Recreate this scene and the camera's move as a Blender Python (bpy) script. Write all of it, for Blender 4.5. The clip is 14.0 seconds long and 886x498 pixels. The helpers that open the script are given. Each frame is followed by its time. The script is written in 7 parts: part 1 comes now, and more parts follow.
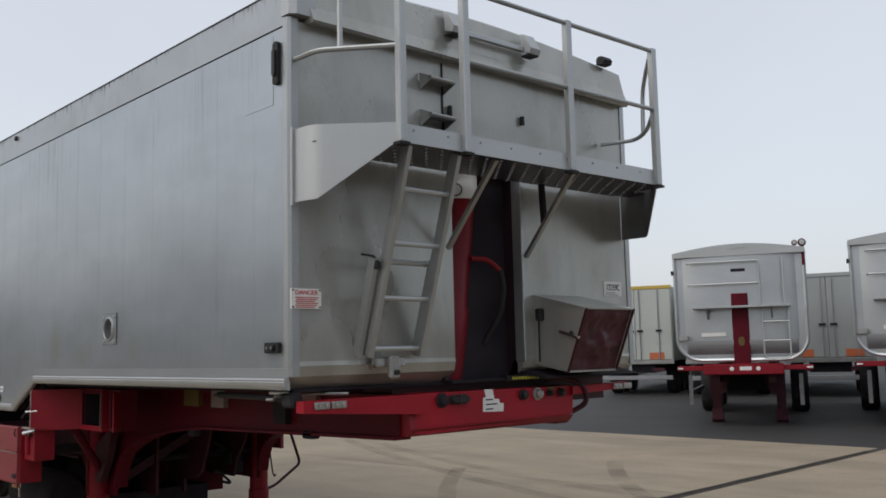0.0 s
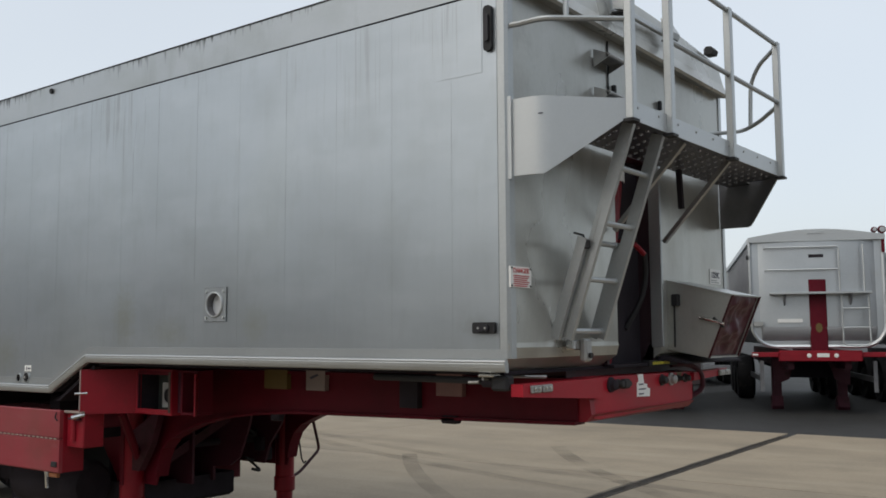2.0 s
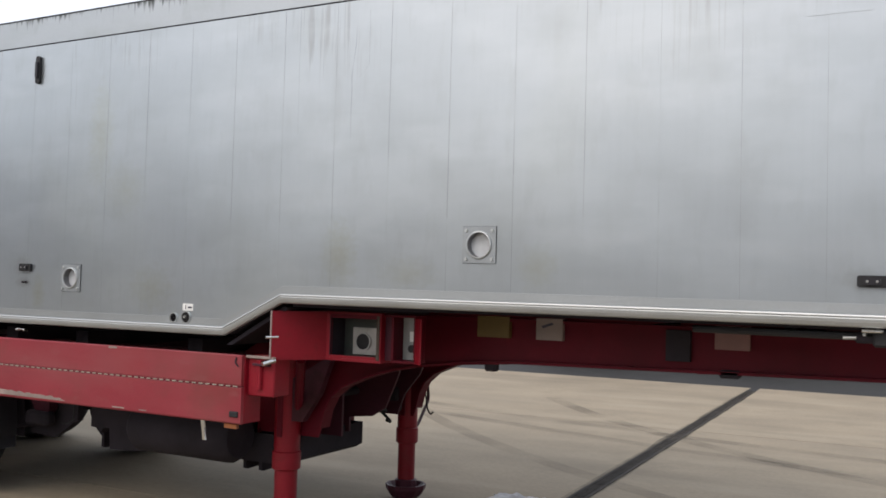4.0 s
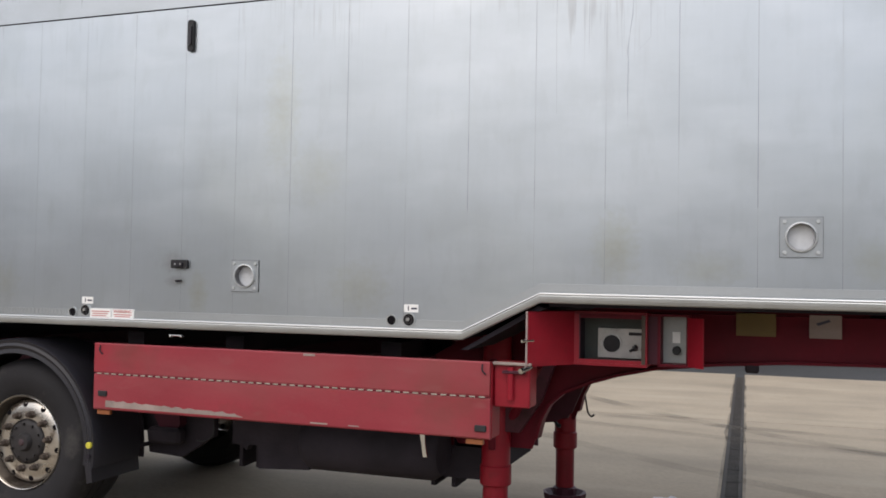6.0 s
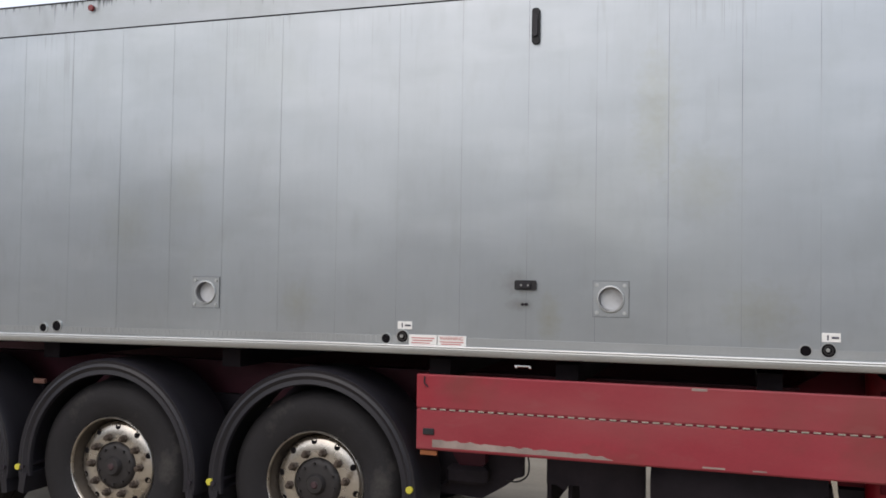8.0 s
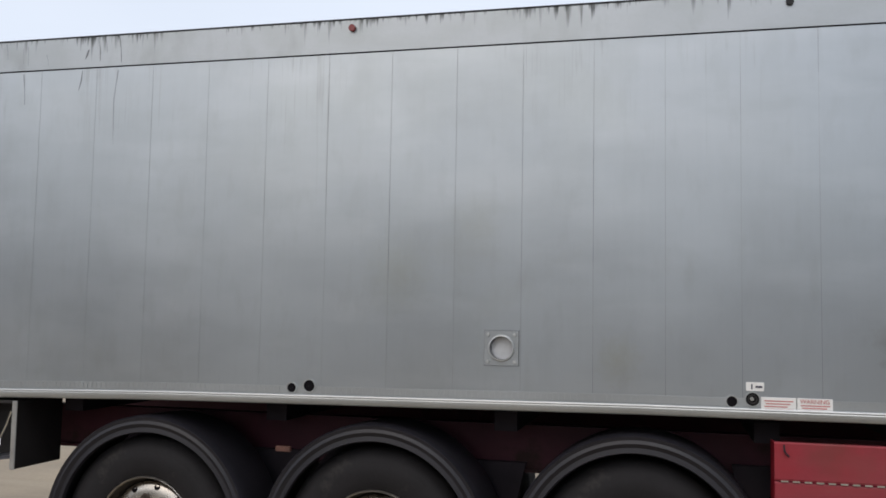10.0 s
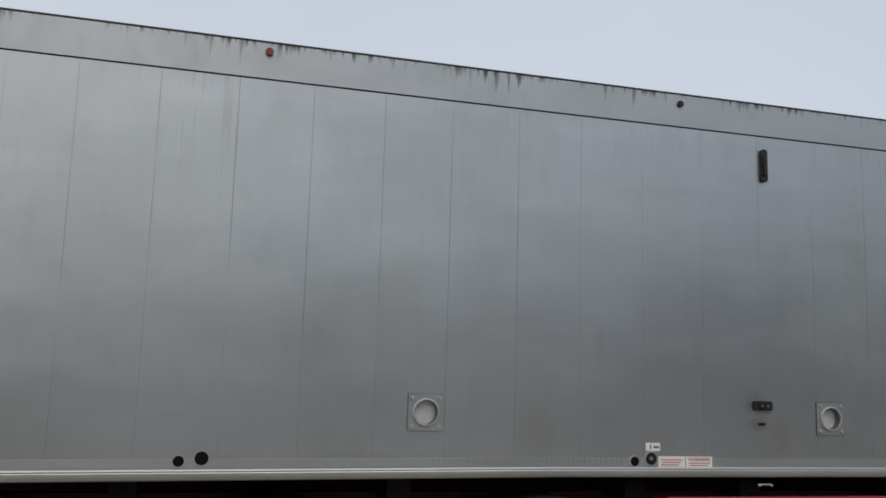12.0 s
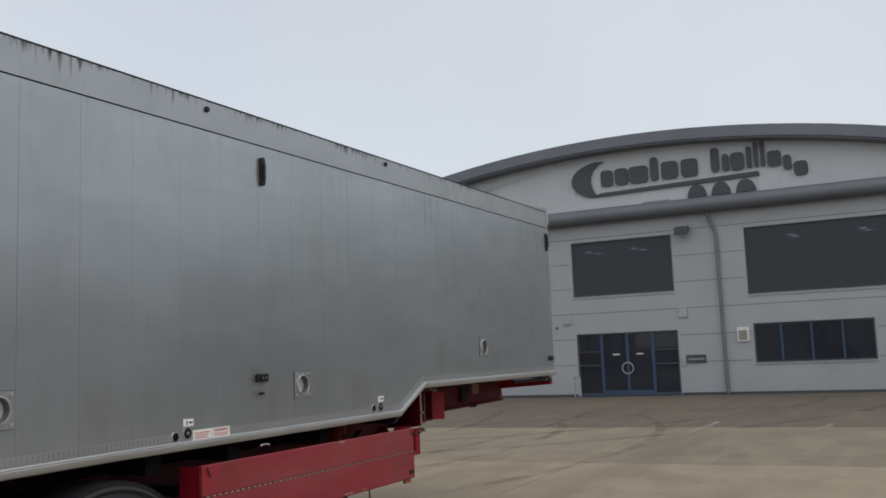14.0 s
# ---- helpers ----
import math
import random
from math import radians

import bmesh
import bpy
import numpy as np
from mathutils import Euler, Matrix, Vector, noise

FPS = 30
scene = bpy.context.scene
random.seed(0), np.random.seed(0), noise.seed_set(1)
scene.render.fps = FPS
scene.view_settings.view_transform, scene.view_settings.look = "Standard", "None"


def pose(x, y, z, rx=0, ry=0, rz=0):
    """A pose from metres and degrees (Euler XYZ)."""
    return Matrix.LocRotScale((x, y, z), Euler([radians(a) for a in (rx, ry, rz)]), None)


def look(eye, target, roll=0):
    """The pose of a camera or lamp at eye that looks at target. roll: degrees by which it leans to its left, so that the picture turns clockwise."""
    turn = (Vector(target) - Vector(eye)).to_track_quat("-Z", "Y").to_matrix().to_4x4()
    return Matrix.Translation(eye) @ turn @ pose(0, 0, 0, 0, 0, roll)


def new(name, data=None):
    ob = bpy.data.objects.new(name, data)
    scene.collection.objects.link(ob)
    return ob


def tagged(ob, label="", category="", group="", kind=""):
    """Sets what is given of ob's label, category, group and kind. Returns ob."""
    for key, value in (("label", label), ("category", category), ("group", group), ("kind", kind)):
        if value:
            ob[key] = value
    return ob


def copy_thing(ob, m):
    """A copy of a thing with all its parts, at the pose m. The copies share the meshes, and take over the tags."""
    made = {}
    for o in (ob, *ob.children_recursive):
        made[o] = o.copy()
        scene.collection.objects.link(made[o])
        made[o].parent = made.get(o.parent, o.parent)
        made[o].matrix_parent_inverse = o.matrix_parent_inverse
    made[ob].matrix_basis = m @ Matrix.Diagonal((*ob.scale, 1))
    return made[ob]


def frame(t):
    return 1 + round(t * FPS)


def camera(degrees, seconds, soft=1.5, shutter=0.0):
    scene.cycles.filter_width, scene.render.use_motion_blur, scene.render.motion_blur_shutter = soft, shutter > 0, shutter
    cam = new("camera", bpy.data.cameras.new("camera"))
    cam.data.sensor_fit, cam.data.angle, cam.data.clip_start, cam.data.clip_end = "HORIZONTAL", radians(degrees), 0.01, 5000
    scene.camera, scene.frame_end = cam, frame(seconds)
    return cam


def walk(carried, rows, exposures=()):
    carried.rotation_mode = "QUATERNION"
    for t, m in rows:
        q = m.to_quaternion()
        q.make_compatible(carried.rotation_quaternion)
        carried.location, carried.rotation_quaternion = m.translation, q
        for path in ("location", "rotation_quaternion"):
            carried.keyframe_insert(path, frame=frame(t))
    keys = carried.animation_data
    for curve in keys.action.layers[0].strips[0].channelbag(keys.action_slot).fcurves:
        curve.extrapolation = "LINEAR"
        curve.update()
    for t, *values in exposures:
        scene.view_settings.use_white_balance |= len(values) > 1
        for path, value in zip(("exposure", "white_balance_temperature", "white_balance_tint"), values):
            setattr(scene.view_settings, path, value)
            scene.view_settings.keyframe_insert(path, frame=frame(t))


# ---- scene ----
cam = camera(51.5, 14.0, soft=1.7)
PATH = [
    (0, (3.4, -2.222, 1.588), (1.949, -0.864, 1.813), -1.3),
    (0.5, (3.2, -2.496, 1.577), (1.752, -1.129, 1.754), -0.9),
    (1, (2.871, -2.705, 1.557), (1.446, -1.312, 1.727), -0.3),
    (1.5, (2.501, -2.892, 1.586), (1.153, -1.426, 1.77), -1.2),
    (2, (2.096, -3.183, 1.59), (0.902, -1.59, 1.781), -0.3),
    (2.5, (1.593, -3.351, 1.533), (0.456, -1.71, 1.66), -0.4),
    (3, (1.123, -3.554, 1.53), (0.05, -1.868, 1.601), -0.1),
    (3.2, (0.93, -3.647, 1.544), (-0.112, -1.942, 1.612), 0.5),
    (5.3, (-1.244, -4.349, 1.568), (-2.016, -2.506, 1.648), 1.4),
    (5.5, (-1.447, -4.34, 1.578), (-2.192, -2.485, 1.64), 1.5),
    (6, (-1.926, -4.362, 1.556), (-2.599, -2.479, 1.621), 1.0),
    (6.5, (-2.415, -4.326, 1.561), (-3.076, -2.441, 1.665), 0.9),
    (7, (-2.895, -4.336, 1.56), (-3.58, -2.461, 1.68), 1.1),
    (7.5, (-3.471, -4.347, 1.6), (-4.128, -2.46, 1.688), 0.8),
    (8, (-4.016, -4.446, 1.64), (-4.642, -2.547, 1.704), 0.9),
    (8.5, (-4.512, -4.407, 1.611), (-5.164, -2.518, 1.686), 0.4),
    (9, (-5.022, -4.457, 1.632), (-5.608, -2.547, 1.742), 0.7),
    (9.2, (-5.223, -4.479, 1.638), (-5.778, -2.561, 1.76), 0.8),
    (11.5, (-7.537, -4.401, 1.765), (-7.594, -2.413, 1.976), 1.6),
    (12, (-7.987, -4.228, 1.674), (-7.453, -2.3226, 1.966), 1.7),
    (12.5, (-8.4, -4.025, 1.703), (-7.3486, -2.3497, 2.001), -0.5),
    (13, (-8.799, -3.882, 1.738), (-7.378, -2.509, 2.045), -1.6),
    (13.5, (-9.179, -3.705, 1.727), (-7.5626, -2.569, 2.037), -1.9),
    (14, (-9.567, -3.602, 1.708), (-7.799, -2.696, 1.937), -2.3),
]
walk(cam, [(t, look(eye, target, roll)) for t, eye, target, roll in PATH],
     exposures=[(0, -0.28, 6540, 10), (1.0, -0.10, 6580, 9), (1.5, -0.14, 6580, 9), (2.0, -0.2, 6500, 7), (2.5, -0.2, 6530, 6), (3.0, 0.40, 6560, 11), (5.5, 0.3, 6450, 11), (6.0, 0.46, 6450, 12), (6.5, 0.42, 6450, 12),
                (7.0, 0.28, 6450, 12), (7.5, 0.28, 6420, 12), (8.0, 0.28, 6420, 12), (8.5, 0.43, 6420, 12), (9.0, 0.32, 6400, 12), (11.5, -0.38, 6370, 8), (12.0, -0.46, 6500, 9), (12.5, -0.58, 6600, 9), (12.8, -0.48, 6700, 10), (13.0, -0.37, 6750, 10), (13.5, -0.14, 6650, 9), (14.0, -0.33, 6620, 9)])

# ---- world and light ----
world = bpy.data.worlds.new("overcast_sky")
scene.world = world
world.use_nodes = True
wn, wl = world.node_tree.nodes, world.node_tree.links
wn.clear()
sky = wn.new("ShaderNodeTexSky")
sky.sky_type = "NISHITA"
sky.sun_disc = False
sky.sun_elevation, sky.sun_rotation = radians(42), radians(200)
sky.dust_density, sky.air_density = 4.0, 1.0
bg_sky = wn.new("ShaderNodeBackground")
bg_sky.inputs["Strength"].default_value = 0.06
wl.new(sky.outputs[0], bg_sky.inputs["Color"])
# cloud deck: soft grey-white with a little large-scale variation, paler towards the zenith
tc = wn.new("ShaderNodeTexCoord")
cn = wn.new("ShaderNodeTexNoise")
cn.inputs["Scale"].default_value, cn.inputs["Detail"].default_value = 2.2, 3.0
cr = wn.new("ShaderNodeValToRGB")
cr.color_ramp.elements[0].position, cr.color_ramp.elements[0].color = 0.3, (0.685, 0.715, 0.765, 1)
cr.color_ramp.elements[1].position, cr.color_ramp.elements[1].color = 0.75, (0.765, 0.79, 0.83, 1)
wl.new(tc.outputs["Generated"], cn.inputs["Vector"])
wl.new(cn.outputs["Fac"], cr.inputs["Fac"])
bg_cloud = wn.new("ShaderNodeBackground")
bg_cloud.inputs["Strength"].default_value = 0.97
wl.new(cr.outputs[0], bg_cloud.inputs["Color"])
addw = wn.new("ShaderNodeAddShader")
outw = wn.new("ShaderNodeOutputWorld")
wl.new(bg_sky.outputs[0], addw.inputs[0])
wl.new(bg_cloud.outputs[0], addw.inputs[1])
wl.new(addw.outputs[0], outw.inputs["Surface"])
sun_data = bpy.data.lights.new("sun", "SUN")
sun_data.energy, sun_data.angle, sun_data.color = 0.5, radians(25), (1.0, 0.96, 0.9)
sun = new("sun", sun_data)
sun.matrix_world = look((10, -30, 40), (0, 0, 0))


# ---- materials ----
def material(name, color, rough=0.5, metal=0.0, dark=0.75, scale=3.0, stretch=(1, 1, 1), bump=0.05, fine=60.0,
             spread=0.08, stain=None, stain_at=0.6, stain_scale=1.5, random_tone=0.0, spec=0.5, coat=0.0, grain=0.3, fine_stretch=None):
    """A painted, metal, rubber or mineral surface: broad mottling, fine grain, optional stains, relief."""
    m = bpy.data.materials.new(name)
    m.use_nodes = True
    n, l = m.node_tree.nodes, m.node_tree.links
    p = n["Principled BSDF"]
    p.inputs["Metallic"].default_value = metal
    p.inputs["Specular IOR Level"].default_value = spec
    p.inputs["Coat Weight"].default_value = coat
    t = n.new("ShaderNodeTexCoord")
    mp = n.new("ShaderNodeMapping")
    mp.inputs["Scale"].default_value = stretch
    l.new(t.outputs["Object"], mp.inputs["Vector"])
    a = n.new("ShaderNodeTexNoise")
    a.inputs["Scale"].default_value, a.inputs["Detail"].default_value = scale, 6.0
    l.new(mp.outputs[0], a.inputs["Vector"])
    b = n.new("ShaderNodeTexNoise")
    b.inputs["Scale"].default_value, b.inputs["Detail"].default_value = fine, 3.0
    mf = n.new("ShaderNodeMapping")
    mf.inputs["Scale"].default_value = fine_stretch or stretch
    l.new(t.outputs["Object"], mf.inputs["Vector"])
    l.new(mf.outputs[0], b.inputs["Vector"])
    ramp = n.new("ShaderNodeValToRGB")
    e = ramp.color_ramp.elements
    e[0].position, e[0].color = 0.3, (*[c * dark for c in color], 1)
    e[1].position, e[1].color = 0.68, (*color, 1)
    l.new(a.outputs["Fac"], ramp.inputs["Fac"])
    col = ramp.outputs[0]
    mixf = n.new("ShaderNodeMix")
    mixf.data_type, mixf.blend_type = "RGBA", "MULTIPLY"
    mixf.inputs["Factor"].default_value = grain
    grey = n.new("ShaderNodeMapRange")
    grey.inputs["To Min"].default_value, grey.inputs["To Max"].default_value = 0.7, 1.25
    l.new(b.outputs["Fac"], grey.inputs["Value"])
    l.new(col, mixf.inputs["A"])
    l.new(grey.outputs[0], mixf.inputs["B"])
    col = mixf.outputs["Result"]
    if stain:
        s = n.new("ShaderNodeTexNoise")
        s.inputs["Scale"].default_value, s.inputs["Detail"].default_value = stain_scale, 8.0
        s.inputs["Roughness"].default_value = 0.65
        l.new(t.outputs["Object"], s.inputs["Vector"])
        sr = n.new("ShaderNodeMapRange")
        sr.inputs["From Min"].default_value, sr.inputs["From Max"].default_value = stain_at, stain_at + 0.14
        l.new(s.outputs["Fac"], sr.inputs["Value"])
        sm = n.new("ShaderNodeMix")
        sm.data_type = "RGBA"
        sm.inputs["B"].default_value = (*stain, 1)
        l.new(sr.outputs[0], sm.inputs["Factor"])
        l.new(col, sm.inputs["A"])
        col = sm.outputs["Result"]
    if random_tone:
        oi = n.new("ShaderNodeObjectInfo")
        rr = n.new("ShaderNodeMapRange")
        rr.inputs["To Min"].default_value, rr.inputs["To Max"].default_value = 1 - random_tone, 1 + random_tone
        l.new(oi.outputs["Random"], rr.inputs["Value"])
        rm = n.new("ShaderNodeMix")
        rm.data_type, rm.blend_type = "RGBA", "MULTIPLY"
        rm.inputs["Factor"].default_value = 1.0
        l.new(col, rm.inputs["A"])
        l.new(rr.outputs[0], rm.inputs["B"])
        col = rm.outputs["Result"]
    l.new(col, p.inputs["Base Color"])
    ro = n.new("ShaderNodeMapRange")
    ro.inputs["To Min"].default_value, ro.inputs["To Max"].default_value = max(rough - spread, 0.02), min(rough + spread, 1)
    l.new(a.outputs["Fac"], ro.inputs["Value"])
    l.new(ro.outputs[0], p.inputs["Roughness"])
    if bump:
        bp = n.new("ShaderNodeBump")
        bp.inputs["Strength"].default_value, bp.inputs["Distance"].default_value = bump, 0.01
        l.new(b.outputs["Fac"], bp.inputs["Height"])
        l.new(bp.outputs[0], p.inputs["Normal"])
    return m


def add_streaks(m, color, top, reach, density=22.0, level=0.56):
    """Dirty run marks that start at height top and thin out downwards over reach metres."""
    n, l = m.node_tree.nodes, m.node_tree.links
    p = n["Principled BSDF"]
    old = p.inputs["Base Color"].links[0].from_socket
    t = n.new("ShaderNodeTexCoord")
    sep = n.new("ShaderNodeSeparateXYZ")
    l.new(t.outputs["Object"], sep.inputs[0])
    mp = n.new("ShaderNodeMapping")
    mp.inputs["Scale"].default_value = (density, 1, 1.3)
    l.new(t.outputs["Object"], mp.inputs["Vector"])
    a = n.new("ShaderNodeTexNoise")
    a.inputs["Scale"].default_value, a.inputs["Detail"].default_value = 1.0, 5.0
    l.new(mp.outputs[0], a.inputs["Vector"])
    g = n.new("ShaderNodeMapRange")
    g.inputs["From Min"].default_value, g.inputs["From Max"].default_value = top - reach, top
    g.inputs["To Min"].default_value, g.inputs["To Max"].default_value = -0.24, 0.1
    l.new(sep.outputs["Z"], g.inputs["Value"])
    c = n.new("ShaderNodeTexNoise")
    c.inputs["Scale"].default_value, c.inputs["Detail"].default_value = 1.6, 2.0
    l.new(t.outputs["Object"], c.inputs["Vector"])
    cm = n.new("ShaderNodeMath")
    cm.operation = "MULTIPLY_ADD"
    cm.inputs[1].default_value, cm.inputs[2].default_value = 0.5, -0.25
    l.new(c.outputs["Fac"], cm.inputs[0])
    s1 = n.new("ShaderNodeMath")
    s1.operation = "ADD"
    l.new(a.outputs["Fac"], s1.inputs[0])
    l.new(g.outputs[0], s1.inputs[1])
    s2 = n.new("ShaderNodeMath")
    s2.operation = "ADD"
    l.new(s1.outputs[0], s2.inputs[0])
    l.new(cm.outputs[0], s2.inputs[1])
    f = n.new("ShaderNodeMapRange")
    f.inputs["From Min"].default_value, f.inputs["From Max"].default_value = level, level + 0.12
    f.inputs["To Max"].default_value = 0.8
    l.new(s2.outputs[0], f.inputs["Value"])
    mx = n.new("ShaderNodeMix")
    mx.data_type = "RGBA"
    mx.inputs["B"].default_value = (*color, 1)
    l.new(f.outputs[0], mx.inputs["Factor"])
    l.new(old, mx.inputs["A"])
    l.new(mx.outputs["Result"], p.inputs["Base Color"])


def add_patches(m, color, scale, at, most, stretch=(1, 1, 1)):
    """Soft-edged dull or discoloured patches, also reflections put into the colour."""
    n, l = m.node_tree.nodes, m.node_tree.links
    p = n["Principled BSDF"]
    old = p.inputs["Base Color"].links[0].from_socket
    t = n.new("ShaderNodeTexCoord")
    mp = n.new("ShaderNodeMapping")
    mp.inputs["Scale"].default_value = stretch
    mp.inputs["Location"].default_value = (scale, 3.1, most * 7)
    l.new(t.outputs["Object"], mp.inputs["Vector"])
    a = n.new("ShaderNodeTexNoise")
    a.inputs["Scale"].default_value, a.inputs["Detail"].default_value = scale, 4.0
    l.new(mp.outputs[0], a.inputs["Vector"])
    f = n.new("ShaderNodeMapRange")
    f.inputs["From Min"].default_value, f.inputs["From Max"].default_value = at, at + 0.22
    f.inputs["To Max"].default_value = most
    l.new(a.outputs["Fac"], f.inputs["Value"])
    mx = n.new("ShaderNodeMix")
    mx.data_type = "RGBA"
    mx.inputs["B"].default_value = (*color, 1)
    l.new(f.outputs[0], mx.inputs["Factor"])
    l.new(old, mx.inputs["A"])
    l.new(mx.outputs["Result"], p.inputs["Base Color"])


def add_smudge(m, color, x, z, rx, rz, most):
    """A greasy hand mark or run on the side sheet, ragged at its edge."""
    n, l = m.node_tree.nodes, m.node_tree.links
    p = n["Principled BSDF"]
    old = p.inputs["Base Color"].links[0].from_socket
    t = n.new("ShaderNodeTexCoord")
    mp = n.new("ShaderNodeMapping")
    mp.inputs["Scale"].default_value = (1 / rx, 0, 1 / rz)
    mp.inputs["Location"].default_value = (-x / rx, 0, -z / rz)
    l.new(t.outputs["Object"], mp.inputs["Vector"])
    d = n.new("ShaderNodeVectorMath")
    d.operation = "LENGTH"
    l.new(mp.outputs[0], d.inputs[0])
    a = n.new("ShaderNodeTexNoise")
    a.inputs["Scale"].default_value, a.inputs["Detail"].default_value = 28.0, 5.0
    l.new(t.outputs["Object"], a.inputs["Vector"])
    k = n.new("ShaderNodeMath")
    k.operation = "MULTIPLY_ADD"
    k.inputs[1].default_value = 1.3
    l.new(a.outputs["Fac"], k.inputs[0])
    l.new(d.outputs["Value"], k.inputs[2])
    f = n.new("ShaderNodeMapRange")
    f.inputs["From Min"].default_value, f.inputs["From Max"].default_value = 1.65, 0.55
    f.inputs["To Max"].default_value = most
    l.new(k.outputs[0], f.inputs["Value"])
    mx = n.new("ShaderNodeMix")
    mx.data_type = "RGBA"
    mx.inputs["B"].default_value = (*color, 1)
    l.new(f.outputs[0], mx.inputs["Factor"])
    l.new(old, mx.inputs["A"])
    l.new(mx.outputs["Result"], p.inputs["Base Color"])


def add_buckle(m, scale, tilt, stretch=(1, 1, 1)):
    """Thin sheet is never quite flat: its face leans a little this way and that, which bends what it mirrors."""
    n, l = m.node_tree.nodes, m.node_tree.links
    p = n["Principled BSDF"]
    t = n.new("ShaderNodeTexCoord")
    mp = n.new("ShaderNodeMapping")
    mp.inputs["Scale"].default_value = stretch
    l.new(t.outputs["Object"], mp.inputs["Vector"])
    a = n.new("ShaderNodeTexNoise")
    a.inputs["Scale"].default_value, a.inputs["Detail"].default_value = scale, 2.0
    l.new(mp.outputs[0], a.inputs["Vector"])
    lean = n.new("ShaderNodeVectorMath")
    lean.operation = "MULTIPLY_ADD"
    lean.inputs[1].default_value, lean.inputs[2].default_value = (tilt, tilt, tilt), (-tilt / 2, -tilt / 2, -tilt / 2)
    l.new(a.outputs["Color"], lean.inputs[0])
    g = n.new("ShaderNodeNewGeometry")
    s = n.new("ShaderNodeVectorMath")
    s.operation = "ADD"
    l.new(g.outputs["Normal"], s.inputs[0])
    l.new(lean.outputs[0], s.inputs[1])
    u = n.new("ShaderNodeVectorMath")
    u.operation = "NORMALIZE"
    l.new(s.outputs[0], u.inputs[0])
    l.new(u.outputs[0], p.inputs["Normal"])


ALU = material("brushed_aluminium_sheet", (0.385, 0.42, 0.45), 0.31, 0.76, 0.93, 0.9, (1.0, 1, 0.4), 0.0, 40, 0.07,
               stain=(0.34, 0.365, 0.37), stain_at=0.62, stain_scale=0.8, random_tone=0.007, grain=0.10, fine_stretch=(1, 1, 0.035))
add_buckle(ALU, 1.9, 0.05, (0.8, 1, 1.0))
add_patches(ALU, (0.36, 0.375, 0.31), 0.9, 0.55, 0.22, (1, 1, 0.7))
add_patches(ALU, (0.30, 0.325, 0.335), 1.6, 0.54, 0.32, (1.0, 1, 1.3))
add_streaks(ALU, (0.27, 0.285, 0.29), 3.1, 1.0, 17.0, 0.67)
add_streaks(ALU, (0.30, 0.32, 0.33), 3.15, 2.2, 60.0, 0.675)
add_patches(ALU, (0.44, 0.472, 0.50), 1.7, 0.48, 0.42, (0.5, 1, 1.9))
add_patches(ALU, (0.315, 0.345, 0.365), 3.4, 0.50, 0.38, (0.55, 1, 1.5))
for sx, sz, rx, rz, most in ((-5.09, 1.625, 0.10, 0.07, 0.75), (-5.08, 1.515, 0.08, 0.04, 0.7), (-0.09, 1.63, 0.13, 0.06, 0.4)):
    add_smudge(ALU, (0.22, 0.225, 0.21), sx, sz, rx, rz, most)
for sx, sz, rx, rz, most in ((-4.93, 1.45, 0.07, 0.15, 0.55), (-3.95, 1.50, 0.20, 0.16, 0.45), (-2.62, 1.70, 0.13, 0.22, 0.55), (-1.5, 1.66, 0.12, 0.12, 0.4),
                            (-4.42, 2.45, 0.13, 0.40, 0.42), (-4.2, 2.1, 0.2, 0.2, 0.3), (-2.2, 1.62, 0.2, 0.1, 0.4), (-6.3, 1.5, 0.12, 0.14, 0.4), (-7.4, 1.9, 0.2, 0.25, 0.25)):
    add_smudge(ALU, (0.30, 0.305, 0.225), sx, sz, rx, rz, most)
add_streaks(ALU, (0.20, 0.21, 0.215), 3.12, 1.6, 170.0, 0.72)
add_patches(ALU, (0.30, 0.325, 0.335), 6.0, 0.52, 0.30, (0.9, 1, 0.45))
add_patches(ALU, (0.46, 0.495, 0.525), 4.3, 0.53, 0.34, (0.45, 1, 1.2))
add_patches(ALU, (0.30, 0.32, 0.33), 13.0, 0.56, 0.30, (1.0, 1, 0.35))
SEAM = material("dirty_plank_joint", (0.085, 0.09, 0.093), 0.7, 0.0, 0.6, 3.0, (1, 1, 0.5), 0.0, 40, spec=0.1)
add_patches(SEAM, (0.36, 0.385, 0.40), 1.3, 0.40, 1.0, (2.0, 1, 0.8))
SEAM_CLEAN = material("washed_plank_joint", (0.24, 0.255, 0.265), 0.5, 0.4, 0.7, 3.0, (1, 1, 0.5), 0.0, 40, spec=0.2)
add_patches(SEAM_CLEAN, (0.36, 0.385, 0.40), 1.7, 0.44, 1.0, (2.0, 1, 0.8))
ALU_RAIL = material("weathered_aluminium_top_rail", (0.40, 0.43, 0.455), 0.36, 0.65, 0.9, 1.6, (1, 1, 1), 0.0, 50, 0.08, grain=0.12)
add_patches(ALU_RAIL, (0.30, 0.325, 0.325), 2.6, 0.46, 0.5, (0.8, 1, 1.4))
add_patches(ALU_RAIL, (0.24, 0.26, 0.255), 7.0, 0.55, 0.45, (1, 1, 0.35))
add_streaks(ALU_RAIL, (0.13, 0.142, 0.14), 3.26, 0.26, 30.0, 0.60)
add_streaks(ALU_RAIL, (0.04, 0.045, 0.042), 3.258, 0.085, 44.0, 0.545)
add_streaks(ALU_RAIL, (0.03, 0.034, 0.032), 3.262, 0.17, 27.0, 0.61)
